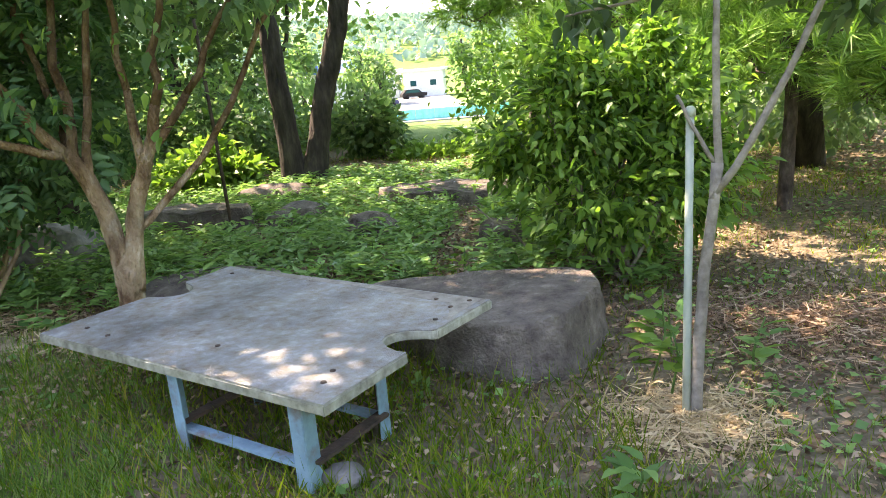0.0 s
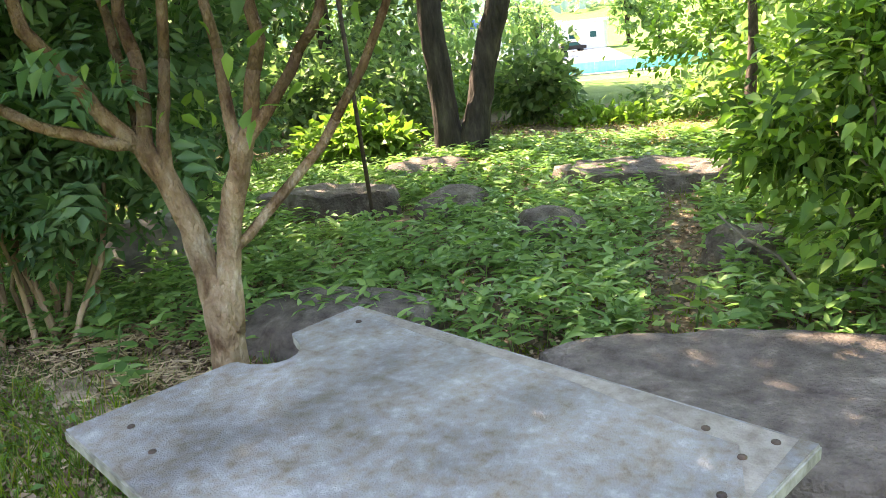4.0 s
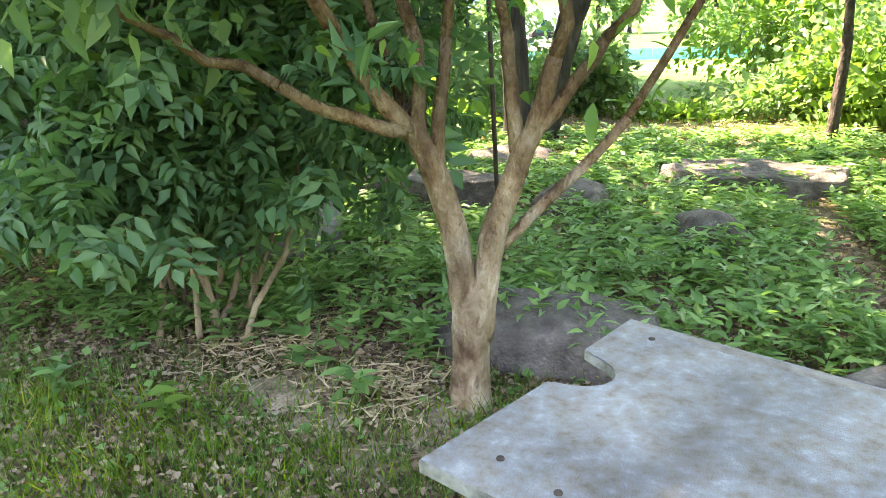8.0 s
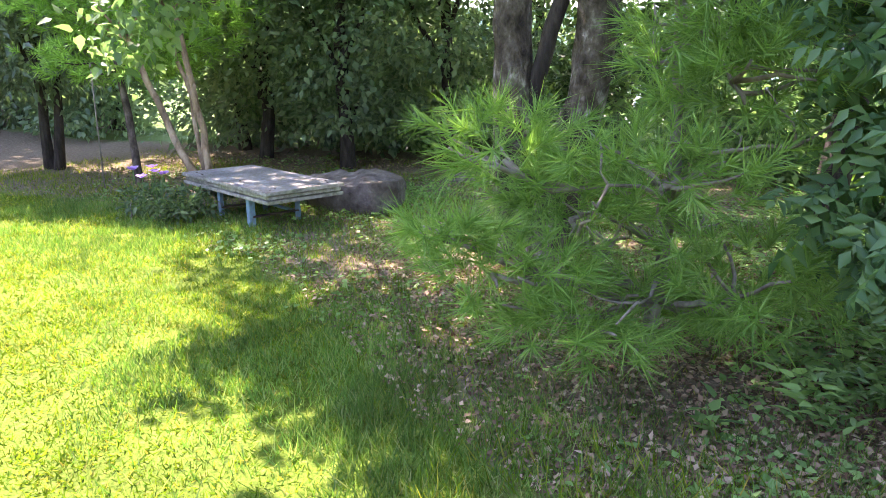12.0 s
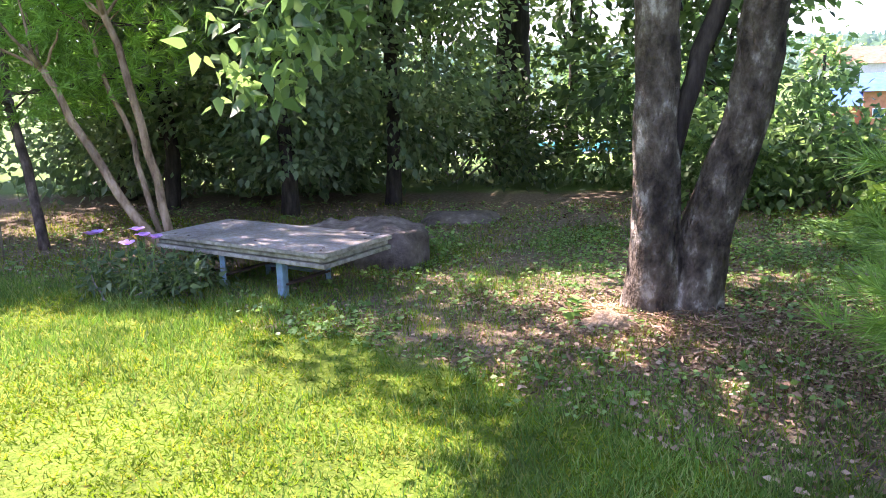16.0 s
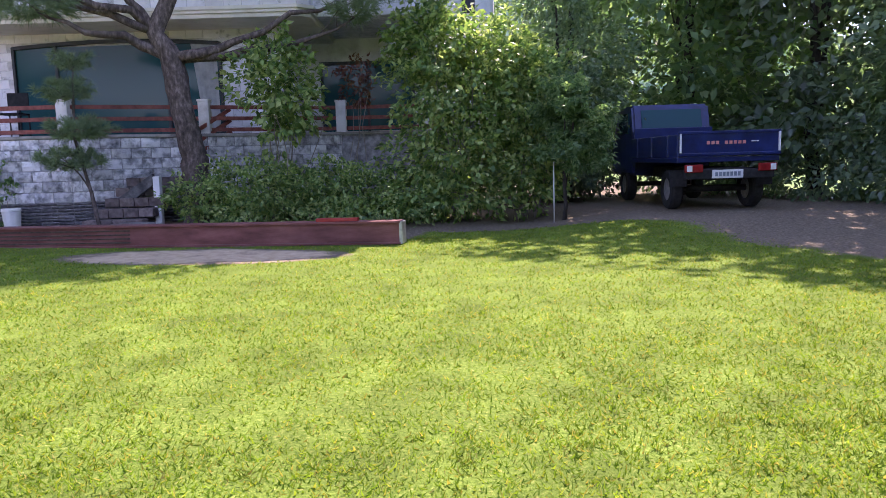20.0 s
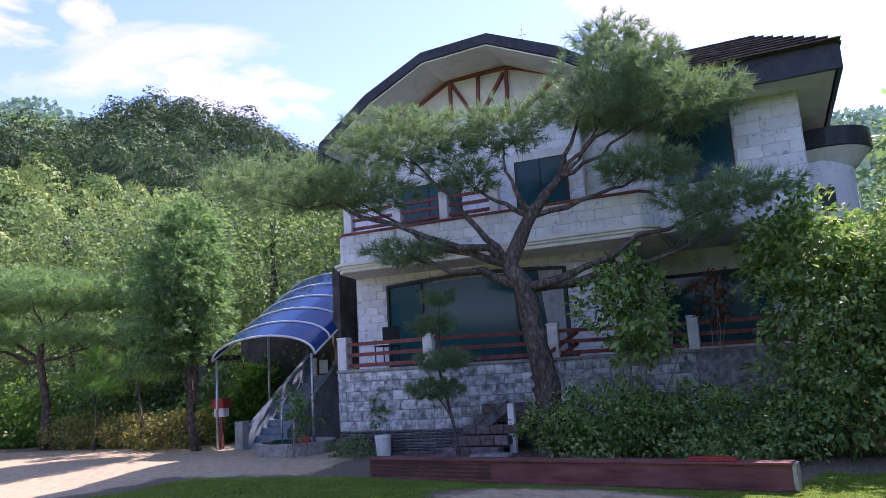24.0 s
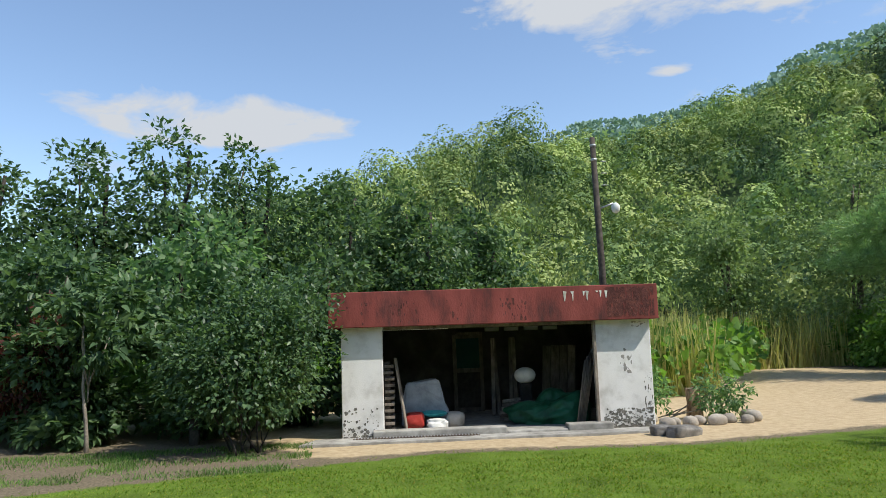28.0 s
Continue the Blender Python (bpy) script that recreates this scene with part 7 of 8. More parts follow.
def pine(name, label, base, trunk, limbs, lm, length, per, width, brushes, bark="bark_pine", dead=0):
    """A pine: bent trunk, limbs to pads of needle brushes. trunk: points and radii; limbs: (start index, pad blob)."""
    T = thing(name, label, "pine tree", pose(*base))
    tp = np.array([p[:3] for p in trunk], float)
    tr = np.array([p[3] for p in trunk], float)
    t = np.linspace(0, len(tp) - 1, len(tp) * 4)
    P = np.stack([np.interp(t, np.arange(len(tp)), tp[:, k]) for k in range(3)], -1)
    R = np.interp(t, np.arange(len(tp)), tr)
    bole("trunk", P, R, M[bark], T, "", 11, 0.06)
    pads = []
    for at, pad in limbs:
        c = np.array(pad[:3])
        Q, r = limb(tp[at], c - (0, 0, pad[4] * 0.4), max(0.012, tr[at] * 0.55), 0.01, 9, 0.14, 0.02)
        bole("limb", Q, r, M[bark], T, "", 7, 0.07)
        for _ in range(4):
            e = c + ball(1)[0] * (pad[3] * 0.75, pad[3] * 0.75, pad[4] * 0.6)
            q, r2 = limb(Q[rng.integers(5, 9)], e, 0.011, 0.005, 5, 0.12)
            bole("branch", q, r2, M[bark], T, "", 5)
        pads.append(pad)
    B = np.array(pads)
    w = B[:, 3] ** 1.5 * B[:, 4] ** 0.6
    k = rng.choice(len(B), brushes, p=w / w.sum())
    d = ball(brushes)
    d[:, 2] = d[:, 2] * 0.8 + 0.15
    tip = B[k, :3] + d * (0.45 + 0.75 * rng.random(brushes) ** 0.8)[:, None] * np.stack([B[k, 3], B[k, 3], B[k, 4]], -1)
    D = d * (1, 1, 0.6) + (0, 0, 0.45) + rng.normal(size=d.shape) * 0.25
    V, F = needles(tip, D, length, per, width)
    part("needles", raw("needles", V, F, lm), None, T)
    for _ in range(dead):
        a = tp[1] + (tp[-1] - tp[1]) * rng.random() * 0.6
        e = a + ball(1)[0] * (0.7, 0.7, 0.25)
        q, r2 = limb(a, e, 0.012, 0.004, 8, 0.3)
        bole("dead_branch", q, r2, M["twig"], T, "bare grey dead branch", 6, 0.1)
        for s in (3, 5):
            q2, r3 = limb(q[s], q[s] + ball(1)[0] * 0.25, 0.006, 0.003, 5, 0.3)
            bole("dead_twig", q2, r3, M["twig"], T, "", 5, 0.1)
    return T


pine("young_pine", "young pine with long soft needles and bare lower twigs", (-4.36, 4.1, 0),
     [(-0.0, 0.0, -0.05, 0.035), (0.06, 0.04, 0.3, 0.03), (0.1, 0.1, 0.8, 0.026), (0.08, 0.1, 1.5, 0.02), (0.1, 0.1, 2.3, 0.012)],
     [(1, (-0.45, -0.5, 0.56, 0.36, 0.13)), (2, (-0.45, -0.42, 1.0, 0.3, 0.17)), (1, (-0.58, -0.62, 0.7, 0.22, 0.09)), (1, (-0.25, -0.2, 0.75, 0.35, 0.18)), (1, (-0.15, -0.35, 0.36, 0.42, 0.18)), (2, (0.1, -0.25, 0.9, 0.42, 0.18)), (3, (0.3, 0.0, 1.4, 0.4, 0.2)),
      (1, (0.45, -0.2, 0.5, 0.38, 0.22)), (3, (0.35, 0.0, 1.2, 0.4, 0.2)), (4, (0.25, 0.0, 1.8, 0.45, 0.25)), (4, (0.2, 0.2, 2.2, 0.5, 0.25)), (1, (0.3, 0.2, 0.28, 0.42, 0.18))],
     M["needle"], 0.15, 34, 0.0052, 740, "twig", 9)
pine("lawn_pine", "light green soft-needled pine leaning over the flower bed", (-10.55, 7.25, 0),
     [(0.0, 0.0, -0.05, 0.05), (-0.1, 0.05, 0.7, 0.042), (-0.25, 0.1, 1.4, 0.036), (-0.2, 0.2, 2.4, 0.025), (0.0, 0.3, 3.4, 0.022), (0.1, 0.3, 5.0, 0.01)],
     # The last two pads are unseen, added to shade the lawn edge.
     [(2, (-0.1, 0.0, 1.35, 0.95, 0.3)), (2, (-0.5, 0.1, 1.9, 0.75, 0.34)), (3, (0.6, 0.4, 1.9, 0.8, 0.36)), (3, (0.3, 0.3, 2.55, 0.95, 0.42)), (4, (-0.3, 0.3, 2.9, 0.8, 0.4)), (4, (0.3, 0.4, 3.4, 0.8, 0.5)), (4, (0.2, 0.7, 4.2, 0.75, 0.45)), (4, (0.3, 0.7, 4.9, 0.6, 0.45)), (2, (0.6, 0.2, 1.55, 0.6, 0.25)), (3, (-0.2, 0.6, 2.2, 0.7, 0.4)), (4, (0.6, -0.2, 4.2, 0.75, 0.4)), (4, (1.1, -0.5, 4.3, 0.75, 0.4))],
     M["needle_lit"], 0.14, 22, 0.013, 2100, "bark_pine")
for x, y, ex, ey, ez, r in ((-9.0, 6.76, -1.25, 0.15, 1.75, 0.042), (-9.05, 6.8, -0.5, 0.1, 2.2, 0.038), (-9.1, 6.84, -0.75, 0.3, 2.0, 0.026)):
    T = thing("slim_pine_stem", "slim tan pine stem leaning over the flower bed", "tree", pose(x, y, 0), "slim pine stems")
    P, R = limb((0, 0, -0.05), (ex, ey, ez), r, r * 0.7, 11, 0.06)
    bole("trunk", P, R, M["bark_tan"], T)
    tips = np.array((ex, ey, ez)) + ball(70) * (0.5, 0.5, 0.28) + (0, 0, 0.3)
    for e in tips[:5]:
        bole("branch", *limb(P[-2], e, r * 0.4, 0.004, 6, 0.12), M["bark_tan"], T, "", 6)
    part("needles", raw("needles", *needles(tips, ball(70) * (1, 1, 0.6) + (0, 0, 0.4), 0.14, 22, 0.012), M["needle_lit"]), None, T)
solid("bamboo_cane", pipe((0, 0, -0.05), (0.02, 0, 1.35), 0.008, 8), M["twig"], "thin pale cane beside the leaning pine", "cane", pose(-10.63, 6.83, 0))


def flower_bed():
    for k, (x, y, z) in enumerate(((-8.66, 5.66, 0.44), (-8.72, 5.7, 0.47), (-8.6, 5.7, 0.42), (-9.12, 5.86, 0.42), (-9.2, 5.92, 0.4), (-8.74, 5.6, 0.4))):
        F = thing("balloon_flower", "mauve star-shaped flower on a thin green stem", "flower", pose(x, y, 0), "mauve flowers")
        bole("stem", *limb((0, 0, 0), (0.02, 0, z), 0.005, 0.003, 5, 0.1), M["lf_stem"], F)
        a = np.linspace(0, 2 * np.pi, 5, endpoint=False)
        V, Fc = leaves(np.tile((0.02, 0, z), (5, 1)), np.stack([np.cos(a), np.sin(a), np.full(5, 0.5)], -1), 0.06, ROUND, 0.2)
        part("petals", raw("petals", V, Fc, M["petal"]), None, F)
    shrub("bed_plants", "low dark green plants beside the low table", -8.8, 5.85, [(-8.75, 5.85, 0.14, 0.32, 0.16), (-8.45, 5.75, 0.1, 0.3, 0.12), (-9.15, 5.98, 0.12, 0.3, 0.14), (-8.6, 6.0, 0.14, 0.35, 0.14)], 6, 1300, 0.055, M["lf_deep"], LEAF6)


M["lf_stem"] = mat("green_stem", [(0.05, 0.12, 0.03), (0.08, 0.17, 0.04), (0.1, 0.2, 0.05)], 9, 0.6, 0.0, 60, 3, 0.2)
flower_bed()


def evergreen(name, label, base, blobs, n, size, lm, trunk_r, shape=LEAF2, h=None, per=24, twin=False, group="", bark="bark_dark", spread=0.13):
    T = thing(name, label, "tree", pose(*base), group)
    loc = [(b[0] - base[0], b[1] - base[1], b[2] - base[2], b[3], b[4]) for b in blobs]
    top = max(b[2] for b in loc)
    for k in range(2 if twin else 1):
        e = (loc[-1][0] * 0.6, loc[-1][1] * 0.6, h or top)
        P, R = limb(((k - 0.4) * trunk_r * 2.4 * twin, 0, -0.1), e, trunk_r, trunk_r * 0.35, 9, 0.05)
        R[0] *= 1.25
        bole("trunk", P, R, M[bark], T, "", 10, 0.05)
    for b in loc:
        P, R = limb((0, 0, max(0.3, b[2] * 0.45)), b[:3], trunk_r * 0.45, trunk_r * 0.15, 6, 0.1)
        bole("limb", P, R, M[bark], T, "", 6)
    crown(T, loc, n, size, lm, shape, per=per, spread=spread, shell=0.5)
    return T


evergreen("camellia_tree", "rounded glossy dark-leaved camellia tree with two short trunks", (-12.62, 7.75, 0),
          [(-12.8, 7.65, 1.6, 1.15, 0.7), (-12.8, 7.65, 1.95, 1.15, 0.95), (-12.75, 7.65, 2.9, 1.1, 1.0), (-12.7, 7.7, 3.7, 0.8, 0.7), (-13.2, 7.5, 2.3, 0.85, 0.9), (-12.2, 7.9, 2.2, 0.85, 0.9), (-12.6, 8.3, 4.7, 0.85, 0.8), (-12.5, 8.4, 5.4, 0.6, 0.6)], 17000, 0.1, M["lf_gloss"], 0.065, LEAF6, twin=True)
for k, (x, y, s) in enumerate(((-8.9, 9.1, 1.0), (-7.9, 9.9, 1.15), (-10.6, 9.6, 1.1), (-11.6, 10.4, 1.2))):
    evergreen("dark_evergreen", "dense dark evergreen tree shading the garden corner", (x, y, 0),
              [(x, y, 1.7 * s, 1.2 * s, 1.0 * s), (x + 0.5, y + 0.3, 2.8 * s, 1.2 * s, 1.0 * s), (x - 0.4, y, 3.8 * s, 1.1 * s, 1.0 * s), (x - 0.6, y - 0.2, 2.3 * s, 1.0 * s, 0.9 * s), (x + 0.1, y + 0.2, 4.8 * s, 0.8 * s, 0.8 * s), (x, y + 0.3, 0.8 * s, 0.95 * s, 0.5 * s)],
              14500, 0.1, M["lf_shade"], 0.09, LEAF2, group="dark evergreens")


def undergrowth():
    """Knee-high weeds with narrow leaves between the boulders."""
    n = 2300
    x, y = rng.uniform(-3.8, 1.0, n), rng.uniform(3.7, 8.3, n)
    path = np.abs(x - (-0.15 + 0.05 * (y - 4)))
    k = ~((path < 0.13) & (y < 6.2)) & ~((np.hypot((x + 2.0) / 0.6, (y - 5.6) / 0.28)) < 0.9)
    x, y = x[k], y[k]
    h = rng.uniform(0.12, 0.3, len(x)) * np.interp(y, [4, 5.2, 6, 8], [0.85, 0.7, 0.5, 0.45])
    per = 17
    i = np.repeat(np.arange(len(x)), per)
    t = rng.random(len(i))
    a = rng.uniform(0, 2 * np.pi, len(i))
    P = np.stack([x[i], y[i], gz(x[i], y[i]) + h[i] * (0.25 + 0.75 * t)], -1) + rng.normal(size=(len(i), 3)) * (0.03, 0.03, 0.01)
    D = np.stack([np.cos(a), np.sin(a), 0.15 + 0.35 * rng.random(len(i))], -1)
    V, F = leaves(P, D, rng.uniform(0.045, 0.095, len(i)), LEAF6, 0.35, 0.72)
    V2, F2 = leaves(np.stack([x, y, gz(x, y)], -1), np.stack([rng.normal(size=len(x)) * 0.1, rng.normal(size=len(x)) * 0.1, np.ones(len(x))], -1), h, BLADE, 3.0, 0.02)
    V, F = cat([(V, F), (V2, F2)])
    tagged(part("undergrowth", raw("undergrowth", V, F, M["lf_under"]), None, None), "knee-high green weeds among the boulders", "undergrowth", kind="stuff")


undergrowth()


def low_plants():
    """Separate broad-leaved plants by the rock, the sapling and the path."""
    spots = [(0.62, 2.72, 0.32, "lf_light"), (0.66, 2.6, 0.2, "lf_light"), (1.25, 1.95, 0.16, "lf_light"), (1.05, 1.75, 0.12, "lf_under"), (1.45, 2.1, 0.2, "lf_under"), (1.0, 2.75, 0.18, "lf_under"), (0.75, 2.95, 0.16, "lf_under"),
             (-2.05, 3.35, 0.16, "lf_under"), (-2.3, 3.6, 0.2, "lf_under"), (-2.6, 3.2, 0.14, "lf_light"), (-3.1, 3.3, 0.14, "lf_under"), (1.7, 2.6, 0.24, "lf_light"), (1.9, 2.2, 0.24, "lf_under"), (-0.1, 4.0, 0.2, "lf_light"), (-0.6, 4.2, 0.24, "lf_light"),
             (-0.35, 3.85, 0.16, "lf_under"), (0.4, 1.95, 0.1, "lf_under"), (-4.0, 3.6, 0.14, "lf_under"), (-5.9, 5.4, 0.1, "lf_under"), (-4.3, 5.0, 0.16, "lf_under"), (-3.9, 5.4, 0.2, "lf_under")]
    for x, y, h, mk in spots:
        T = thing("broadleaf_weed", "small broad-leaved weed growing by the path", "plant", pose(x, y, 0), "weeds")
        bole("stem", *limb((0, 0, -0.02), (rng.normal() * 0.03, rng.normal() * 0.03, h), 0.005, 0.003, 5, 0.1), M["lf_stem"], T)
        m = 16
        t = rng.random(m)
        a = rng.uniform(0, 2 * np.pi, m)
        P = np.stack([np.zeros(m), np.zeros(m), h * (0.2 + 0.8 * t)], -1) + rng.normal(size=(m, 3)) * 0.02
        V, F = leaves(P, np.stack([np.cos(a), np.sin(a), np.full(m, 0.3)], -1), rng.uniform(0.06, 0.11, m), LEAF6, 0.3)
        part("foliage", raw("foliage", V, F, M[mk]), None, T)


low_plants()


def straw_mounds():
    for x, y, r, n in ((0.68, 2.4, 0.3, 2600), (-2.5, 3.75, 0.4, 1100), (-2.0, 3.45, 0.3, 700), (-5.3, 5.35, 0.5, 1400), (-5.75, 5.5, 0.18, 400), (1.6, 3.1, 0.5, 2600), (1.2, 3.3, 0.5, 2200), (2.2, 2.6, 0.5, 2200)):
        d = rng.normal(size=(n, 2)) * r * 0.55
        z = 0.05 * np.exp(-(d ** 2).sum(1) / (r * r)) + rng.random(n) * 0.012
        P = np.concatenate([d, z[:, None]], 1)
        D = np.stack([rng.normal(size=n), rng.normal(size=n), rng.normal(size=n) * 0.2], -1)
        V, F = leaves(P, D, rng.uniform(0.03, 0.1, n), BLADE, 1.0, 0.09)
        tagged(part("straw_mulch", raw("straw_mulch", V, F, M["straw"] if r != 0.5 else M["litter"]), None, None, "", pose(x, y, float(gz(x, y)))), "dry straw mulch strewn on the soil", "mulch", kind="stuff")


straw_mounds()
for k, (x, y, s) in enumerate(((-3.17, 3.06, 0.05), (-3.3, 3.12, 0.03))):
    Mu = thing("mushroom", "pale yellow-green mushroom in the grass", "mushroom", pose(x, y, 0), "mushrooms")
    part("cap", rough_stone(s, s, s * 0.28, 3, 0.16, 3), M["mushroom"], Mu, "", pose(0, 0, 0.03))
    part("stalk", pipe((0, 0, -0.01), (0, 0, 0.03), 0.009), M["mushroom"], Mu)

for k, (x, y, rx, ry, rz) in enumerate(((-2.32, 3.42, 0.2, 0.13, 0.03), (-2.12, 3.3, 0.15, 0.1, 0.022), (-1.78, 3.3, 0.2, 0.13, 0.022), (-1.92, 3.1, 0.14, 0.1, 0.016), (-5.72, 5.28, 0.16, 0.12, 0.07))):
    solid("soil_mound", rough_stone(rx, ry, rz, 60 + k, 0.4, 4), M["soil"], "loose mound of pale soil at the foot of a tree", "soil", pose(x, y, 0.005, 0, 0, 37 * k), "soil mounds")

# ---- round the house and the lawn ----
pine("garden_pine", "old trained red pine with twisting limbs and flat needle pads", (-20.6, -2.0, 0.1),
     [(0.05, 0.0, -0.1, 0.31), (0.0, 0.0, 0.3, 0.26), (0.0, -0.02, 0.9, 0.235), (-0.02, -0.04, 1.3, 0.23), (0.02, -0.2, 2.2, 0.2), (0.02, -0.3, 3.0, 0.2), (0.08, -0.55, 3.45, 0.15), (0.05, -0.1, 4.3, 0.11), (0.0, 0.5, 5.0, 0.08)],
     [(6, (1.35, -4.4, 5.1, 1.35, 0.42)), (6, (0.75, -3.2, 5.0, 1.05, 0.42)), (6, (0.5, -2.3, 5.9, 1.25, 0.55)), (7, (0.05, -0.5, 6.0, 0.85, 0.5)), (8, (-0.1, 1.45, 6.4, 1.15, 0.75)), (8, (-0.1, 2.6, 6.05, 1.2, 0.5)),
      (8, (-0.1, 1.6, 7.4, 0.75, 0.5)), (5, (0.5, -2.3, 3.8, 0.8, 0.22)), (5, (0.0, 3.3, 4.3, 1.1, 0.32)), (7, (-0.1, 2.0, 5.0, 0.85, 0.3)), (5, (-0.1, 2.95, 3.8, 0.5, 0.22)), (8, (-0.1, 2.3, 6.95, 0.65, 0.45)), (7, (0.2, -1.2, 5.2, 0.7, 0.3))],
     M["needle_dark"], 0.22, 22, 0.0135, 3500)
pine("small_cloud_pine", "little clipped pine with tufted tiers by the terrace", (-20.2, -3.6, 0.12),
     [(0, 0, -0.05, 0.035), (0.02, -0.1, 0.7, 0.03), (0.0, -0.3, 1.6, 0.025), (0.0, -0.25, 2.6, 0.015)],
     [(1, (0.0, -0.4, 1.25, 0.5, 0.2)), (2, (0.0, -0.2, 1.75, 0.5, 0.22)), (3, (0.0, -0.4, 2.4, 0.42, 0.22)), (3, (0.0, -0.25, 2.9, 0.3, 0.2))],
     M["needle_dark"], 0.14, 34, 0.01, 420)

ROW = "shrubs by the terrace"
shrub("flowering_shrub", "tall airy pale-leaved shrub before the terrace", -20.7, -0.6, [(-20.75, -0.6, 2.7, 0.9, 0.7), (-20.75, -0.5, 1.8, 0.5, 0.6), (-20.7, -0.5, 3.2, 0.55, 0.45), (-20.6, -0.3, 2.3, 0.8, 0.7)], 8, 2600, 0.13, M["lf_shrub"], LEAF2, 9, 0.09, group=ROW)
shrub("azalea_bush", "low rounded bush with sunlit yellow-green tips", -20.5, -1.15, [(-20.5, -1.15, 0.75, 1.1, 0.6), (-20.4, -0.5, 0.6, 0.8, 0.5), (-20.5, -1.9, 0.7, 0.7, 0.5), (-20.3, -1.0, 0.35, 1.2, 0.3)], 8, 10000, 0.08, M["lf_shrub"], LEAF2, 9, 0.07, 0.6, group=ROW)
shrub("azalea_bush", "low dense green bush at the lawn edge", -20.2, 0.95, [(-20.3, 0.9, 0.6, 1.0, 0.62), (-20.0, 1.8, 0.55, 0.8, 0.55), (-20.5, 0.2, 0.8, 0.8, 0.5), (-20.0, 1.0, 0.3, 1.3, 0.28)], 8, 10000, 0.08, M["lf_shrub"], LEAF2, 9, 0.07, 0.6, group=ROW)
shrub("tall_shrub", "big loose shrub with pale spring growth beside the terrace", -20.4, 2.65, [(-20.8, 2.4, 3.4, 1.0, 1.0), (-21.3, 3.6, 3.0, 1.1, 1.1), (-20.5, 2.7, 2.4, 1.25, 1.3), (-20.4, 2.6, 1.2, 1.3, 0.9), (-20.6, 2.2, 3.3, 0.8, 0.7), (-20.4, 3.3, 2.9, 0.8, 0.9), (-20.1, 2.6, 0.5, 1.2, 0.45)], 12, 17000, 0.115, M["lf_shrub"], LEAF2, 10, 0.07, group=ROW)
shrub("tall_shrub", "greyish shrub with hanging leaves by the drive", -20.1, 3.95, [(-20.3, 3.9, 2.1, 0.75, 1.2), (-20.1, 4.0, 0.9, 0.8, 0.8), (-20.4, 4.4, 2.6, 0.7, 0.7)], 8, 6500, 0.11, M["lf_shrub"], LEAF2, 10, 0.08, group=ROW)
evergreen("young_cypress", "young feathery tree tied to a thin stake", (-19.2, 4.35, 0.14), [(-19.2, 4.4, 1.8, 0.5, 0.4), (-19.2, 4.45, 1.3, 0.55, 0.3), (-19.2, 4.4, 2.4, 0.3, 0.4), (-19.25, 4.75, 1.7, 0.5, 0.4)], 1500, 0.19, M["lf_tree"], 0.035, PINNATE)
solid("white_cane", pipe((0, 0, -0.05), (0, 0, 0.98), 0.011, 8), M["white_plastic"], "thin white stake beside the young tree", "stake", pose(-19.1, 4.15, 0.12))
shrub("terrace_climber", "sparse climbing plant against the terrace wall", -21.4, -5.6, [(-21.42, -5.6, 0.8, 0.2, 0.5), (-21.42, -5.5, 1.3, 0.2, 0.3)], 4, 320, 0.08, M["lf_tree"], group=ROW)
shrub("planter_shrub", "small leafy shrub growing in the round planter", -21.2, -7.3, [(-21.2, -7.2, 1.1, 0.35, 0.5), (-21.2, -7.0, 0.8, 0.3, 0.35), (-21.2, -7.5, 1.3, 0.3, 0.3)], 6, 700, 0.08, M["lf_tree"], group=ROW)
shrub("wall_foot_plants", "low leafy plants at the foot of the terrace", -21.1, -5.9, [(-21.05, -5.9, 0.3, 0.5, 0.22), (-21.1, -6.4, 0.3, 0.3, 0.2)], 4, 500, 0.08, M["lf_tree"], group=ROW)
shrub("red_maple", "drooping red-leaved dwarf maple by the terrace post", -21.0, 0.9, [(-21.0, 0.9, 2.9, 0.4, 0.35), (-21.0, 0.9, 2.5, 0.35, 0.3)], 4, 420, 0.09, M["lf_red"], group=ROW)
boulder(-19.9, -3.0, 0.12, 0.42, 0.25, 0.16, 80, 21, "pale stone by the garden steps", True)

# trees on both sides of the house and behind the truck
# Scale 1.75 lifts two crowns out of view to lengthen the lawn's shade.
GROVE = [(-23.4, 5.6, 0.72, "lf_shade"), (-24.5, 8.9, 1.75, "lf_tree"), (-22.4, 11.2, 1.75, "lf_gloss"), (-19.6, 12.4, 1.25, "lf_shade"), (-27.0, 6.6, 1.05, "lf_shade"), (-16.6, 12.4, 1.0, "lf_shade"), (-26.5, 11.5, 1.3, "lf_tree"), (-23.0, 15.0, 1.2, "lf_gloss")]
for k, (x, y, s, mk) in enumerate(GROVE):
    q = [random.uniform(-0.5, 0.5) for _ in range(8)]
    g = float(gz(x, y))
    evergreen("grove_tree", "leafy shade tree in the dark grove behind the drive", (x, y, g),
              [(x + q[0], y + q[1], g + 1.8 * s, 1.5 * s, 1.1 * s), (x + q[2], y + q[3], g + 3.2 * s, 1.9 * s, 1.2 * s), (x + q[4], y + q[5], g + 4.7 * s, 1.7 * s, 1.2 * s), (x + q[6], y + q[7], g + 6.0 * s, 1.2 * s, 1.0 * s), (x - q[0], y - q[1], g + 0.9 * s, 1.2 * s, 0.6 * s)],
              11000, 0.15 * s, M[mk], 0.14, LEAF2, group="grove trees", per=20)
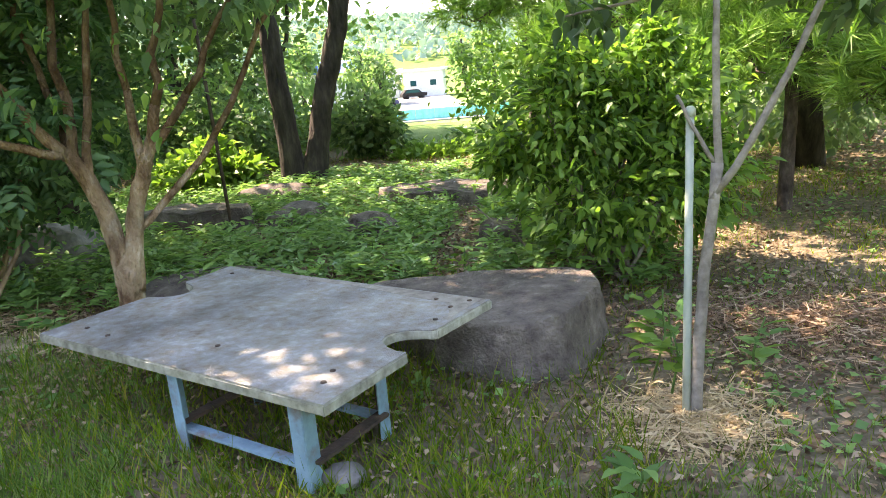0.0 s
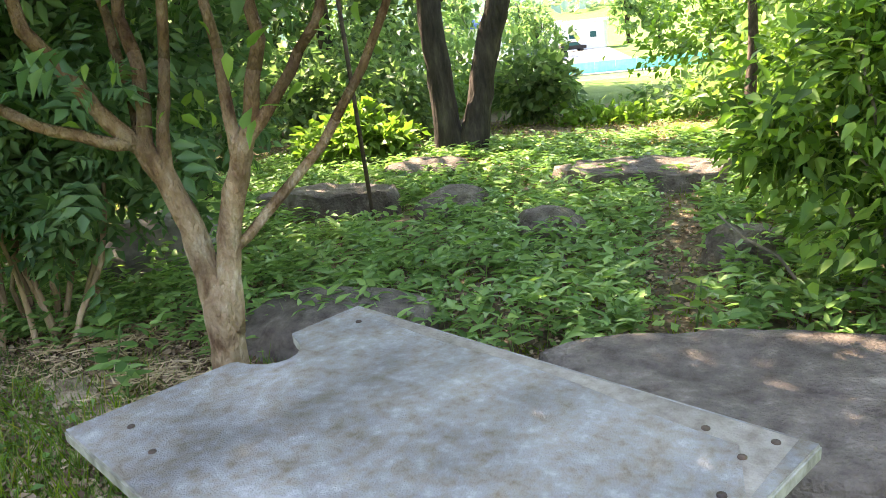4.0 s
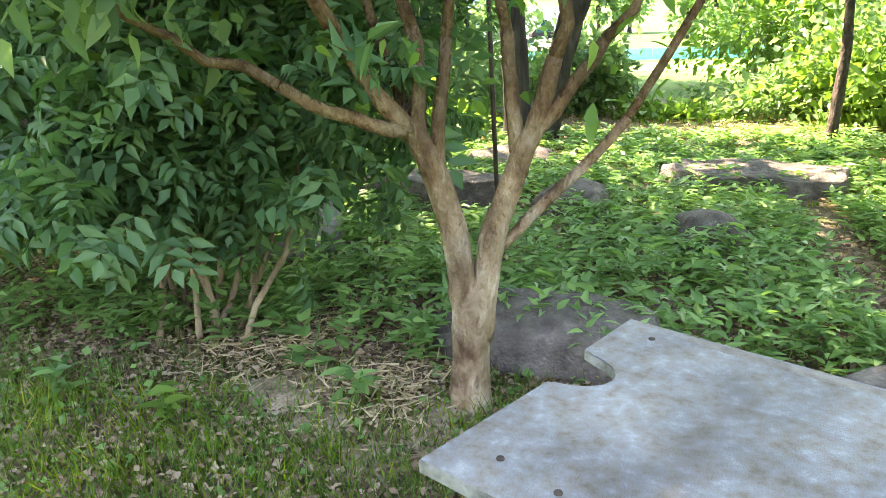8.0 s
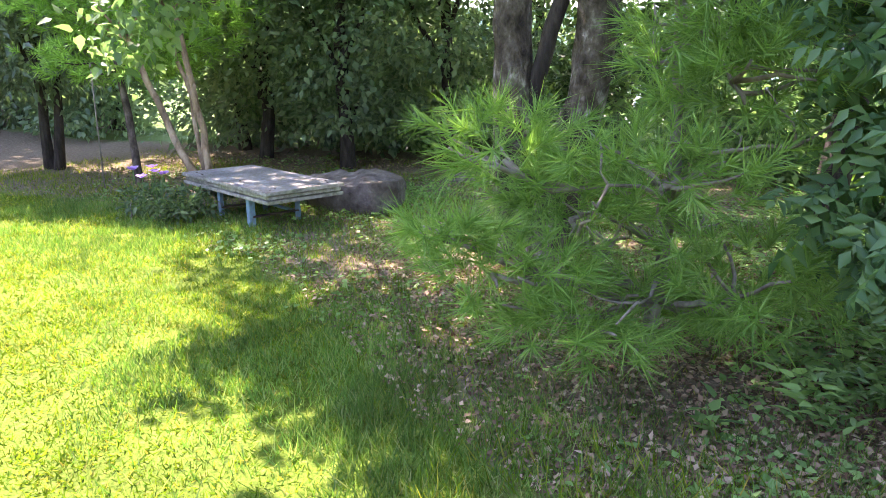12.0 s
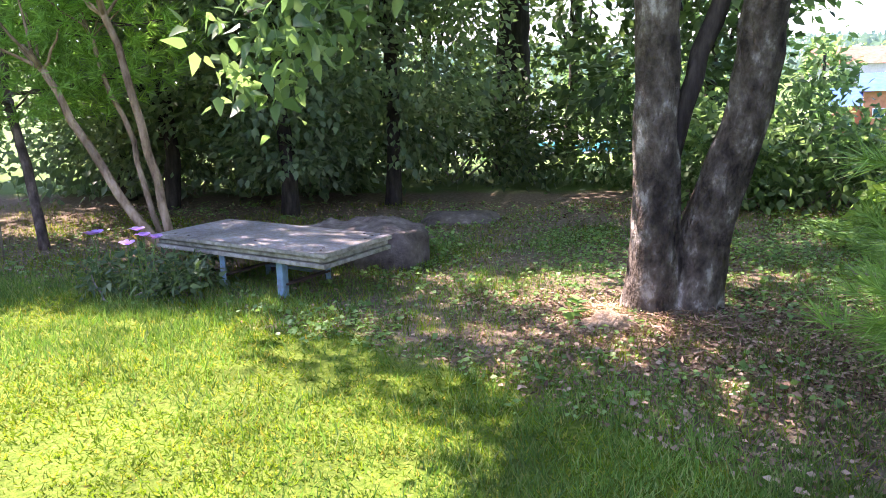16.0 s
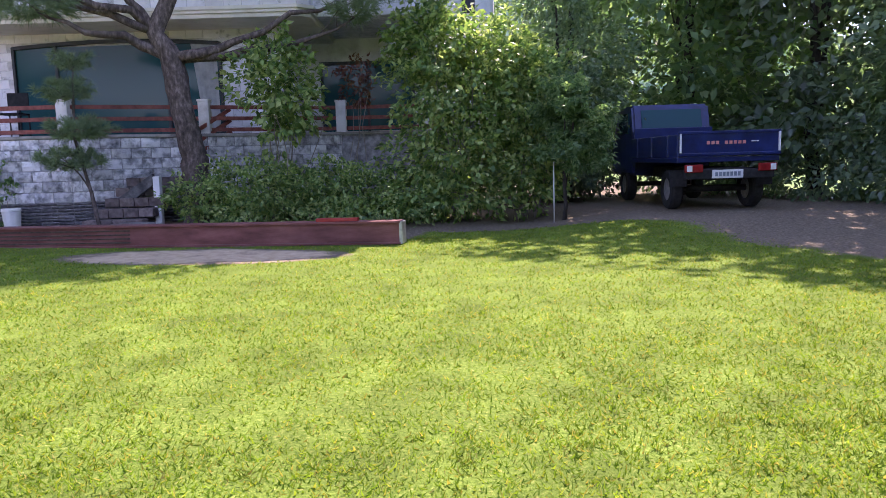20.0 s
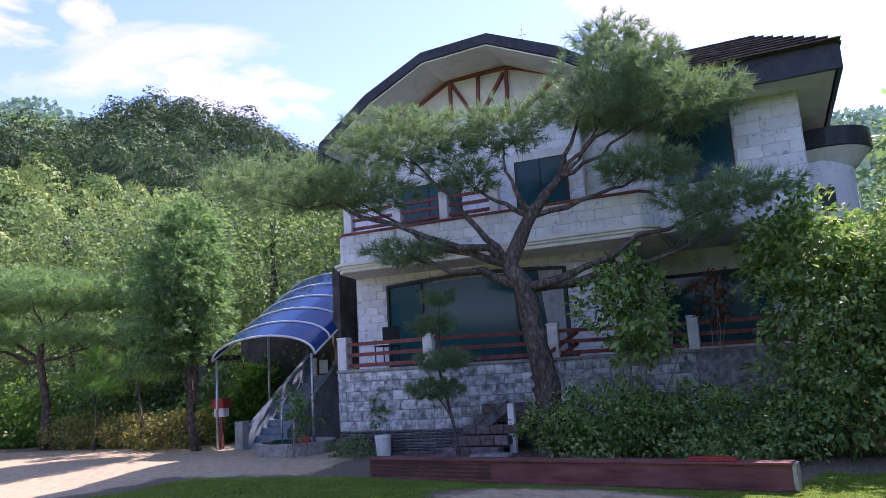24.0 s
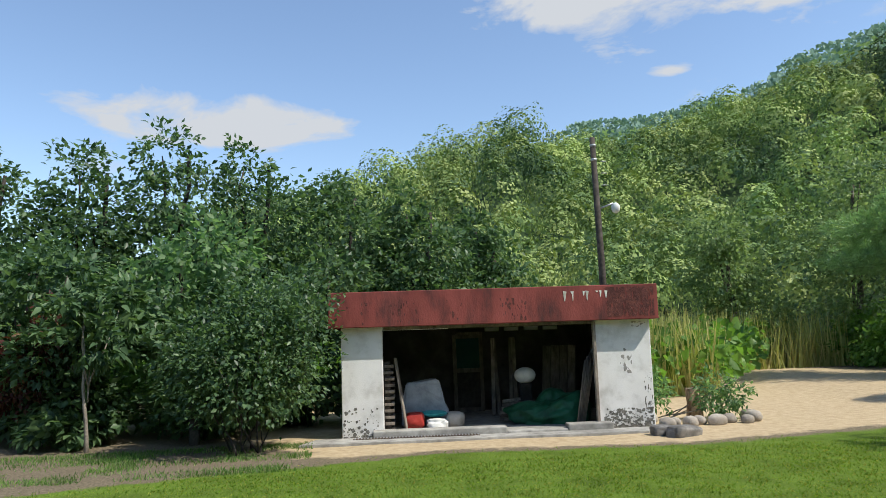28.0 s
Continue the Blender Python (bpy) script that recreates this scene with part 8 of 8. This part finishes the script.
evergreen("fir_tree", "tall dark green tree beside the stair awning", (-23.3, -11.2, 0.15), [(-23.0, -11.5, 3.3, 1.25, 0.9), (-23.1, -11.4, 4.6, 1.15, 1.0), (-23.2, -11.5, 3.9, 1.2, 0.8), (-23.3, -11.4, 5.6, 0.8, 0.9), (-22.8, -11.8, 2.6, 1.05, 0.55)], 9000, 0.15, M["lf_tree"], 0.1, PINNATE, bark="bark_pine")
for k, (x, y, s) in enumerate(((-28.8, -9.2, 1.2), (-29.4, -12.8, 1.3), (-28.0, -16.0, 1.2), (-31.5, -17.5, 1.4), (-30.5, -22.0, 1.4), (-27.0, -25.0, 1.2), (-23.0, -26.5, 0.9), (-33, -12, 1.5), (-35, -20, 1.5))):
    q = [random.uniform(-0.6, 0.6) for _ in range(6)]
    g = float(gz(x, y))
    evergreen("woodland_tree", "broadleaf tree at the foot of the hill", (x, y, g), [(x + q[0], y + q[1], g + 2.2 * s, 1.9 * s, 1.3 * s), (x + q[2], y + q[3], g + 4.0 * s, 1.9 * s, 1.3 * s), (x + q[4], y + q[5], g + 5.6 * s, 1.4 * s, 1.1 * s)],
              8000, 0.17, M["lf_wood"], 0.14, LEAF2, group="woodland trees", per=18, bark="bark_grey")
pine("umbrella_pine", "wide flat-topped garden pine beyond the drive", (-25.2, -17.8, 0.1),
     [(0, 0, -0.1, 0.16), (0.1, 0.1, 1.4, 0.12), (0.2, -0.1, 2.6, 0.1), (0.2, 0, 3.6, 0.06)],
     [(2, (1.5, -1.4, 4.3, 1.5, 0.5)), (3, (0.0, 1.2, 4.5, 1.9, 0.55)), (2, (1.6, -1.5, 3.3, 1.5, 0.4)), (2, (-0.2, 1.8, 3.3, 1.6, 0.4)), (3, (0.8, 0.0, 4.9, 1.5, 0.4)), (2, (0.6, -2.6, 3.8, 1.2, 0.4))], M["needle_mid"], 0.26, 20, 0.02, 2400)
for k, (x, y, w) in enumerate(((-25.3, -16.3, 1.1), (-24.9, -14.4, 1.0), (-24.2, -12.5, 1.0))):
    evergreen("clipped_hedge", "low clipped yellow-brown hedge along the drive", (x, y, float(gz(x, y))), [(x, y, 0.6, 0.95 * w, 0.5), (x, y - 0.5, 0.55, 0.8, 0.45), (x, y + 0.5, 0.55, 0.8, 0.45)], 3000, 0.1, M["lf_hedge"], 0.03, LEAF2, group="clipped hedges")
for k, (x, y, h) in enumerate(((-24.3, -15.2, 2.6), (-23.9, -13.4, 2.9))):
    pine("candle_pine", "thin young pine with upright candles by the hedge", (x, y, 0.12), [(0, 0, -0.1, 0.035), (0.05, 0.1, 0.8, 0.03), (-0.05, -0.1, 1.6, 0.025), (0, 0, h, 0.012)],
         [(2, (0.0, 0.4, h - 0.9, 0.4, 0.25)), (3, (0, -0.3, h - 0.6, 0.4, 0.3)), (3, (0, 0, h - 0.1, 0.22, 0.4))], M["needle"], 0.2, 30, 0.012, 160)
for k, (x, y, r) in enumerate(((-26.6, -13.2, 1.2), (-26.8, -15.4, 1.3), (-27.0, -17.8, 1.4), (-26.6, -20.2, 1.4), (-26.2, -22.4, 1.3), (-26.6, -24.6, 1.4), (-29.0, -26.2, 1.5), (-25.6, -11.6, 0.8))):
    g = float(gz(x, y))
    shrub("drive_bush", "dark green leafy bush along the far side of the drive", x, y, [(x, y, g + 0.6, r, 0.7), (x - 0.3, y + 0.5, g + 1.4, r * 0.85, 0.8)], 4, 3000, 0.16, M["lf_tree" if k < 3 else "lf_light"], LEAF2, per=16, group="drive bushes")
hut = thing("grey_outbuilding", "grey block outbuilding hidden behind the trees", "outbuilding", pose(-28.2, -15.6, 0.1, 0, 0, 66))
part("wall", box(3.6, 0.2, 2.4, (0, 0, 1.2)), M["grey_paint"], hut)
part("wall", box(0.2, 3.0, 2.4, (-1.7, 1.5, 1.2)), M["grey_paint"], hut)
part("roof", box(4.0, 3.6, 0.15, (0, 1.4, 2.47), bevel=0.02), M["roof_dark"], hut)
part("doorway", box(0.9, 0.06, 2.0, (-0.9, -0.12, 1.0), bevel=0.01), M["frame_dark"], hut)

# round the shed
shrub("round_bush", "dense dark green rounded bush by the shed", -6.35, -11.5, [(-6.3, -11.7, 1.3, 1.2, 0.85), (-6.6, -11.8, 2.0, 0.95, 0.75), (-5.7, -11.7, 1.4, 0.8, 0.7), (-6.75, -11.7, 1.2, 0.6, 0.6), (-6.2, -11.6, 0.8, 1.0, 0.4)], 10, 15000, 0.085, M["lf_deep"], LEAF2, 10, 0.12, bark="bark_dark")
evergreen("thin_fruit_tree", "thin grey-stemmed young tree with broad leaves", (-3.75, -12.4, 0), [(-3.8, -12.6, 1.7, 0.75, 0.55), (-4.1, -12.7, 2.2, 0.6, 0.5), (-3.5, -12.6, 2.3, 0.5, 0.4)], 1600, 0.16, M["lf_deep"], 0.035, LEAF6, bark="twig")
shrub("red_leaf_bush", "red-flowering bush behind the young tree", -2.7, -13.5, [(-2.7, -13.5, 1.6, 0.6, 0.8), (-2.4, -13.4, 1.0, 0.5, 0.6)], 6, 1400, 0.11, M["lf_red"])
for k, (x, y, s, mk) in enumerate(((-4.6, -15.2, 0.85, "lf_tree"), (-5.4, -13.8, 0.6, "lf_deep"), (-2.2, -14.6, 0.75, "lf_deep"), (-7.0, -15.0, 0.7, "lf_deep"), (-1.0, -16.0, 0.8, "lf_deep"), (-3.2, -13.6, 0.5, "lf_deep"))):
    evergreen("thicket_tree", "bushy green tree in the thicket beside the shed", (x, y, 0), [(x, y, 1.4 * s, 1.6 * s, 1.2 * s), (x + 0.4, y, 2.9 * s, 1.5 * s, 1.1 * s), (x - 0.5, y, 4.0 * s, 1.2 * s, 0.9 * s), (x, y + 0.3, 0.7 * s, 1.5 * s, 0.6 * s)], 5200, 0.16, M[mk], 0.1, LEAF2, group="thicket trees", per=18)
for k, (x, y, h) in enumerate(((-0.2, -23.5, 7.2), (-2.5, -24.0, 7.9), (-5.0, -24.2, 7.5), (-7.8, -24.6, 6.6), (-10.3, -24.2, 6.0), (2.5, -23, 7.0), (-13.0, -26, 5.6))):
    s = h / 6.3
    evergreen("tall_tree", "tall ragged dark green tree against the sky", (x, y, float(gz(x, y))), [(x, y, 2.0 * s, 1.9 * s, 1.2 * s), (x + 0.6, y, 3.6 * s, 1.8 * s, 1.2 * s), (x - 0.5, y, 4.9 * s, 1.4 * s, 1.0 * s), (x + 0.2, y, 6.1 * s, 0.8 * s, 0.9 * s), (x - 1.0, y, 3.0 * s, 1.3 * s, 1.0 * s)], 8500, 0.2, M["lf_deep"], 0.15, LEAF2, group="tall trees", per=14, spread=0.17)
post = solid("dark_post", box(0.16, 0.12, 0.62, bevel=0.02), M["wood_dark"], "short dark timber post under the trees", "post", pose(-5.3, -12.7, 0.3))


def stone_bed():
    """A raised bed edged with field stones at the corner of the shed."""
    spots = [(-12.98, -11.75, 0.12), (-13.1, -12.1, 0.1), (-13.35, -11.7, 0.13), (-13.6, -11.9, 0.11), (-13.85, -11.75, 0.13), (-14.15, -11.9, 0.12), (-14.4, -11.75, 0.11), (-14.65, -12.0, 0.14), (-14.8, -12.4, 0.12), (-13.0, -12.5, 0.12), (-13.2, -11.95, 0.1), (-14.0, -12.05, 0.1)]
    for k, (x, y, r) in enumerate(spots):
        solid("field_stone", rough_stone(r * 1.2, r, r * 0.85, 30 + k, 0.12, 3), M["cobble"], "rounded pale field stone edging the bed", "stone", pose(x, y, r * 0.5, 0, 0, 40 * k), "edging stones")
    boulder(-12.75, -10.75, 0.03, 0.3, 0.14, 0.12, 20, 50, "long pale rock lying on the drive edge", True)
    boulder(-12.5, -10.95, 0.03, 0.16, 0.13, 0.12, 0, 51, "pale rock at the shed corner", True)
    solid("tree_stump", tube([(0, 0, -0.05), (0, 0, 0.3), (0.02, 0, 0.55)], [0.16, 0.13, 0.13], 14, 0.05), M["bark_tan"], "short sawn tree stump in the bed", "stump", pose(-13.9, -12.6, 0))
    shrub("bed_bush", "light green leafy bush in the stone-edged bed", -13.4, -12.9, [(-13.2, -12.9, 0.45, 0.4, 0.4), (-14.2, -12.4, 0.45, 0.5, 0.4), (-14.5, -12.3, 0.35, 0.35, 0.3)], 8, 1700, 0.085, M["lf_tree"], LEAF6)


stone_bed()


def reeds():
    n = 9000
    x = rng.uniform(-26, -9, n)
    y = np.where(x < -17, -24 - rng.random(n) * 5, -17.0 - rng.random(n) * 4)
    h = rng.uniform(0.8, 2.4, n)
    V, F = leaves(np.stack([x, y, gz(x, y)], -1), np.stack([rng.normal(size=n) * 0.18, rng.normal(size=n) * 0.18, np.ones(n)], -1), h, BLADE, 3.0, 0.035)
    tagged(part("tall_reeds", raw("tall_reeds", V, F, M["reed"]), None, None), "tall straw-green reeds behind the drive", "reeds", kind="stuff")
    m = 26000
    yaw = np.radians(rng.uniform(128, 196, m))
    r = rng.uniform(17, 36, m)
    x, y = -7 - np.sin(yaw) * r, -0.4 + np.cos(yaw) * r
    k = (y < -16.5 - np.clip(-17 - x, 0, 100) * 1.3) & (rng.random(m) < 0.8)
    x, y = x[k], y[k]
    hgt = 0.4 + 1.5 * rng.random(len(x)) * (0.6 + 0.4 * np.sin(x * 0.9) * np.sin(y * 1.1))
    P = np.stack([x, y, gz(x, y) + hgt], -1)
    V, F = leaves(P, rng.normal(size=P.shape) + (0, 0, 0.4), rng.uniform(0.16, 0.34, len(x)), TUFT, 0.8)
    tagged(part("scrub", raw("scrub", V, F, M["lf_light"]), None, None), "rank green scrub on the slope behind the shed", "scrub", kind="stuff")


reeds()

# Unseen trees, added so the house windows reflect foliage instead of bright sky.
for k, (x, y, s) in enumerate(((10.5, -9.0, 1.3), (11.5, -4.0, 1.4), (10.8, 1.2, 1.3), (7.5, -14.0, 1.3), (12.0, 5.5, 1.4))):
    evergreen("reflected_edge_tree", "unseen leafy tree east of the lawn, added for the window reflections", (x, y, 0), [(x, y, 1.4 * s, 1.9 * s, 1.1 * s), (x, y + 0.6, 3.0 * s, 2.0 * s, 1.2 * s), (x, y - 0.5, 4.6 * s, 1.6 * s, 1.1 * s)], 2200, 0.36, M["lf_tree"], 0.15, LEAF2, group="edge trees", per=14)

# ---- the bank and the valley to the north ----
for k, (x, y, s) in enumerate(((-4.6, 11.6, 1.0), (-3.4, 13.8, 1.15), (2.6, 12.2, 1.0), (4.4, 10.2, 1.0), (-8.2, 15.0, 1.1), (-10.6, 13.6, 1.1), (5.5, 14.0, 1.2), (-5.6, 16.5, 1.1), (-12.6, 15.5, 1.2), (3.8, 16.5, 0.9))):
    g = float(gz(x, y))
    evergreen("bank_tree", "leafy tree on the bank above the valley", (x, y, g), [(x, y, g + 1.5 * s, 1.5 * s, 1.0 * s), (x + 0.4, y, g + 2.9 * s, 1.6 * s, 1.0 * s), (x - 0.4, y, g + 4.3 * s, 1.5 * s, 1.0 * s), (x, y, g + 5.5 * s, 1.0 * s, 0.8 * s)], 4000, 0.17, M["lf_deep" if x < -4 else "lf_tree" if k % 2 else "lf_light"], 0.11, LEAF2, group="bank trees", per=18)
for k, (x, y, r) in enumerate(((-25.5, 9.6, 1.6), (-23.3, 10.2, 1.3), (-21.0, 10.9, 1.4), (-18.6, 11.3, 1.5), (-16.2, 11.4, 1.4), (-12.6, 11.3, 1.4), (-10.8, 11.0, 1.3), (-9.3, 10.9, 1.1), (-25.0, 4.6, 1.5), (-24.6, 6.4, 1.2))):
    g = float(gz(x, y))
    shrub("hedgerow_bush", "dark dense hedgerow bush under the grove", x, y, [(x, y, g + 0.6, r, 0.7), (x + 0.4, y + 0.3, g + 1.3, r * 0.9, 0.7)], 4, 3200, 0.14, M["lf_shade" if k % 3 else "lf_gloss"], LEAF2, per=18, group="hedgerow bushes")
for k, (x, y, z, r, h, mk) in enumerate(((-3.3, 9.6, 0.6, 1.1, 0.7, "lf_tree"), (-1.45, 9.9, 0.5, 0.5, 0.55, "lf_tree"), (1.15, 9.2, 0.35, 0.8, 0.4, "lf_light"), (1.6, 9.8, 0.5, 1.1, 0.7, "lf_tree"), (-4.3, 9.9, 0.5, 0.95, 0.7, "lf_tree"),
                                           (-5.2, 11.8, 0.5, 1.3, 0.8, "lf_tree"), (-7.4, 11.9, 0.9, 1.5, 1.0, "lf_deep"), (-8.6, 12.8, 1.3, 1.6, 1.2, "lf_deep"), (-2.9, 7.9, 0.25, 0.5, 0.25, "lf_light"), (3.2, 9.0, 0.7, 1.4, 0.9, "lf_shade"), (-9.8, 12.0, 1.0, 1.5, 1.2, "lf_shade"), (-2.6, 11.5, 0.2, 1.0, 0.5, "lf_light"), (0.72, 12.1, 0.75, 1.0, 0.75, "lf_light"), (0.6, 9.8, 0.08, 0.9, 0.3, "lf_tree"), (-0.6, 9.6, -0.1, 0.7, 0.2, "lf_light"))):
    g = float(gz(x, y))
    shrub("bank_bush", "leafy bush growing along the top of the bank", x, y, [(x, y, g + z, r, h), (x + r * 0.5, y, g + z * 0.7, r * 0.7, h * 0.8)], 4, int(1500 + 1300 * r), 0.11, M[mk], LEAF2, per=18, group="bank bushes")
for k, (x, y, s) in enumerate(((2.1, 5.2, 0.7), (3.1, 4.7, 0.62), (0.6, 7.9, 1.1), (1.3, 6.2, 0.85))):
    b = [(0.0, 0.0, 1.6 * s, 0.75, 0.35), (0.4, 0.1, 2.1 * s, 0.7, 0.35), (-0.4, 0.0, 2.4 * s, 0.7, 0.35), (0.0, 0.3, 2.9 * s, 0.7, 0.4), (-0.5, -0.2, 1.5 * s, 0.5, 0.3), (0.5, -0.3, 1.2 * s, 0.5, 0.3)]
    pine("bank_pine", "long-needled pine beyond the sapling", (x, y, 0), [(0, 0, -0.1, 0.05), (0.05, 0.05, 0.8, 0.04), (0, 0.1, 1.7 * s, 0.03), (0, 0, 3.0 * s, 0.012)], [(2 if p[2] < 2 * s else 3, p) for p in b], M["needle"], 0.17, 26, 0.0095, 700)
evergreen("shadowed_thicket", "dark shaded thicket at the garden's edge", (4.2, 6.8, 0), [(4.0, 6.8, 0.9, 1.4, 0.8), (5.0, 6.0, 1.2, 1.3, 0.9), (3.2, 7.4, 0.7, 1.0, 0.6), (4.6, 7.5, 2.2, 1.6, 0.9), (5.6, 5.4, 2.4, 1.4, 0.9)], 6500, 0.13, M["lf_shade"], 0.1, LEAF2)
# Crowns above the view, added to shade the table and the weeds.
evergreen("overhead_shade_tree", "spreading tree whose crown shades the table", (3.0, 6.9, 0), [(2.0, 5.6, 4.2, 1.7, 0.7), (3.4, 5.4, 4.3, 1.6, 0.7), (0.8, 6.6, 4.5, 1.6, 0.7), (3.0, 7.4, 5.0, 2.0, 0.9), (1.5, 4.6, 4.9, 1.4, 0.6)], 4200, 0.14, M["lf_tree"], 0.13, LEAF2)
evergreen("overhead_shade_tree", "leafy tree added between the shrub and the grey tree for overhead shade", (-3.6, 6.3, 0), [(-3.5, 4.8, 3.3, 1.2, 0.5), (-3.4, 5.6, 3.5, 1.5, 0.7), (-2.2, 5.6, 3.6, 1.4, 0.7), (-4.2, 6.6, 3.9, 1.5, 0.8), (-2.8, 6.8, 4.4, 1.7, 0.8)], 3400, 0.12, M["lf_tree"], 0.11, LEAF2)


def valley():
    """Fields, a road, sheds and houses below the garden."""
    z = -4.95
    tagged(part("paddy_field", prism([(-8, 46), (14, 46), (16, 74), (-5, 74)], z - 0.3, z + 0.06), M["paddy"], None), "bright yellow-green rice field", "field", kind="structure")
    tagged(part("valley_road", prism([(-22, 76), (2, 75.5), (0, 90), (-4, 124), (-13, 130), (-9, 90), (-22, 84)], z - 0.3, z + 0.09), M["concrete"], None), "pale concrete road through the fields", "road", kind="structure")
    fence = thing("net_fence", "turquoise mesh fence round the field", "fence", pose(-2, 77, z))
    for k in range(13):
        part("post", pipe((-6 + 2 * k, 0, 0), (-6 + 2 * k, 0, 1.3), 0.03, 6), M["steel"], fence)
    part("mesh", box(24, 0.03, 1.1, (6, 0, 0.6)), M["teal_net"], fence)

    def house_far(x, y, w, d, h, rot, wallm, roofm, label, flat=False):
        H = thing("village_house", label, "house", pose(x, y, z, 0, 0, rot), "village houses")
        part("wall", box(w, d, h, (0, 0, h / 2)), wallm, H)
        if flat:
            part("roof", box(w + 0.8, d + 0.8, 0.35, (0, 0, h + 0.17), bevel=0.05), roofm, H)
        else:
            part("roof", prism([(-d / 2 - 0.5, h), (d / 2 + 0.5, h), (0, h + d * 0.28)], -w / 2 - 0.5, w / 2 + 0.5, 0.0, "x"), roofm, H)
        for k in range(max(2, int(w // 2.4))):
            wx = -w / 2 + (k + 0.5) * w / max(2, int(w // 2.4))
            win = part("window", box(1.2, 0.1, 1.1, (wx, -d / 2 - 0.02, h * 0.55), bevel=0.02), M["white_metal"], H)
            part("pane", box(1.0, 0.04, 0.9, (wx, -d / 2 - 0.08, h * 0.55)), M["window"], win)

    house_far(-27, 136, 9, 7, 4.2, 6, M["white_paint"], M["white_metal"], "white village house with a flat roof", True)
    house_far(-7.8, 127, 6.6, 6, 4.2, -3, M["white_metal"], M["white_metal"], "tall pale metal storage shed", True)
    house_far(-30, 108, 9, 7, 4, 12, M["plaster"], M["roof_dark"], "cream-walled village house with dark roof")
    house_far(30.5, 92, 8, 7, 3.6, -18, M["brickred"], M["blue_roof"], "brick house with a blue sheet roof")
    house_far(33, 89, 9, 7, 5.2, -20, M["brickred"], M["blue_roof"], "brick annexe with a blue sheet roof")
    house_far(-15.2, 131, 5.5, 7, 4.4, 0, M["white_paint"], M["white_metal"], "long white village building", True)
    house_far(36, 108, 14, 8, 8.5, -14, M["plaster"], M["brickred"], "tan village house with a red roof")
    house_far(-23, 128, 8, 7, 5, 0, M["white_paint"], M["blue_roof"], "white house with a blue roof")
    for k, (x, y, s) in enumerate(((-13, 108, 1.3), (-16, 112, 1.6), (-24, 96, 1.4), (11, 112, 1.4), (18, 70, 0.9), (-17, 40, 0.7), (-20, 60, 1.2), (22, 60, 1.3), (30, 64, 1.6), (13, 84, 1.4), (-1, 133, 1.8), (4, 132, 1.8), (16, 120, 2.0), (-28, 124, 2.0), (28, 100, 2.0), (5.5, 36, 0.55), (12, 40, 0.6), (-9, 37, 0.6))):
        evergreen("valley_tree", "round green tree in the valley", (x, y, z), [(x, y, z + 2.4 * s, 1.9 * s, 1.3 * s), (x + 0.5, y, z + 3.8 * s, 1.7 * s, 1.2 * s), (x - 0.5, y, z + 5.0 * s, 1.2 * s, 0.9 * s)], 900, 0.5 * s, M["lf_tree"], 0.2 * s, LEAF2, group="valley trees", per=10)
    for x, y, col in ((-12.5, 104, "truck_blue"), (-16, 102, "white_paint"), (-20, 99, "white_paint"), (-9.5, 121, "black")):
        c = thing("parked_car", "small car parked by the village road", "car", pose(x, y, z + 0.05, 0, 0, 20), "parked cars")
        part("body", prism([(-2.1, 0.35), (2.1, 0.35), (2.1, 0.85), (1.2, 0.95), (0.7, 1.45), (-1.4, 1.45), (-2.0, 0.9)], -0.85, 0.85, 0.06, "y"), M[col], c)
        part("windows", prism([(-1.6, 0.95), (1.0, 0.95), (0.6, 1.38), (-1.3, 1.38)], -0.87, 0.87, 0.0, "y"), M["window"], c)
        for wx in (-1.3, 1.3):
            for wy in (-0.8, 0.8):
                part("wheel", tube([(wx, wy - 0.1, 0.32), (wx, wy + 0.1, 0.32)], [0.32, 0.32], 16), M["black"], c)


M["paddy"] = mat("rice_field", [(0.16, 0.3, 0.03), (0.24, 0.42, 0.05), (0.32, 0.5, 0.08)], 0.4, 0.8, 0.3, 6, 0.1, 0.15)
M["teal_net"] = mat("turquoise_mesh", [(0.1, 0.5, 0.5), (0.15, 0.6, 0.58), (0.2, 0.65, 0.62)], 3, 0.6, 0.1, 30, 1, 0.15)
valley()
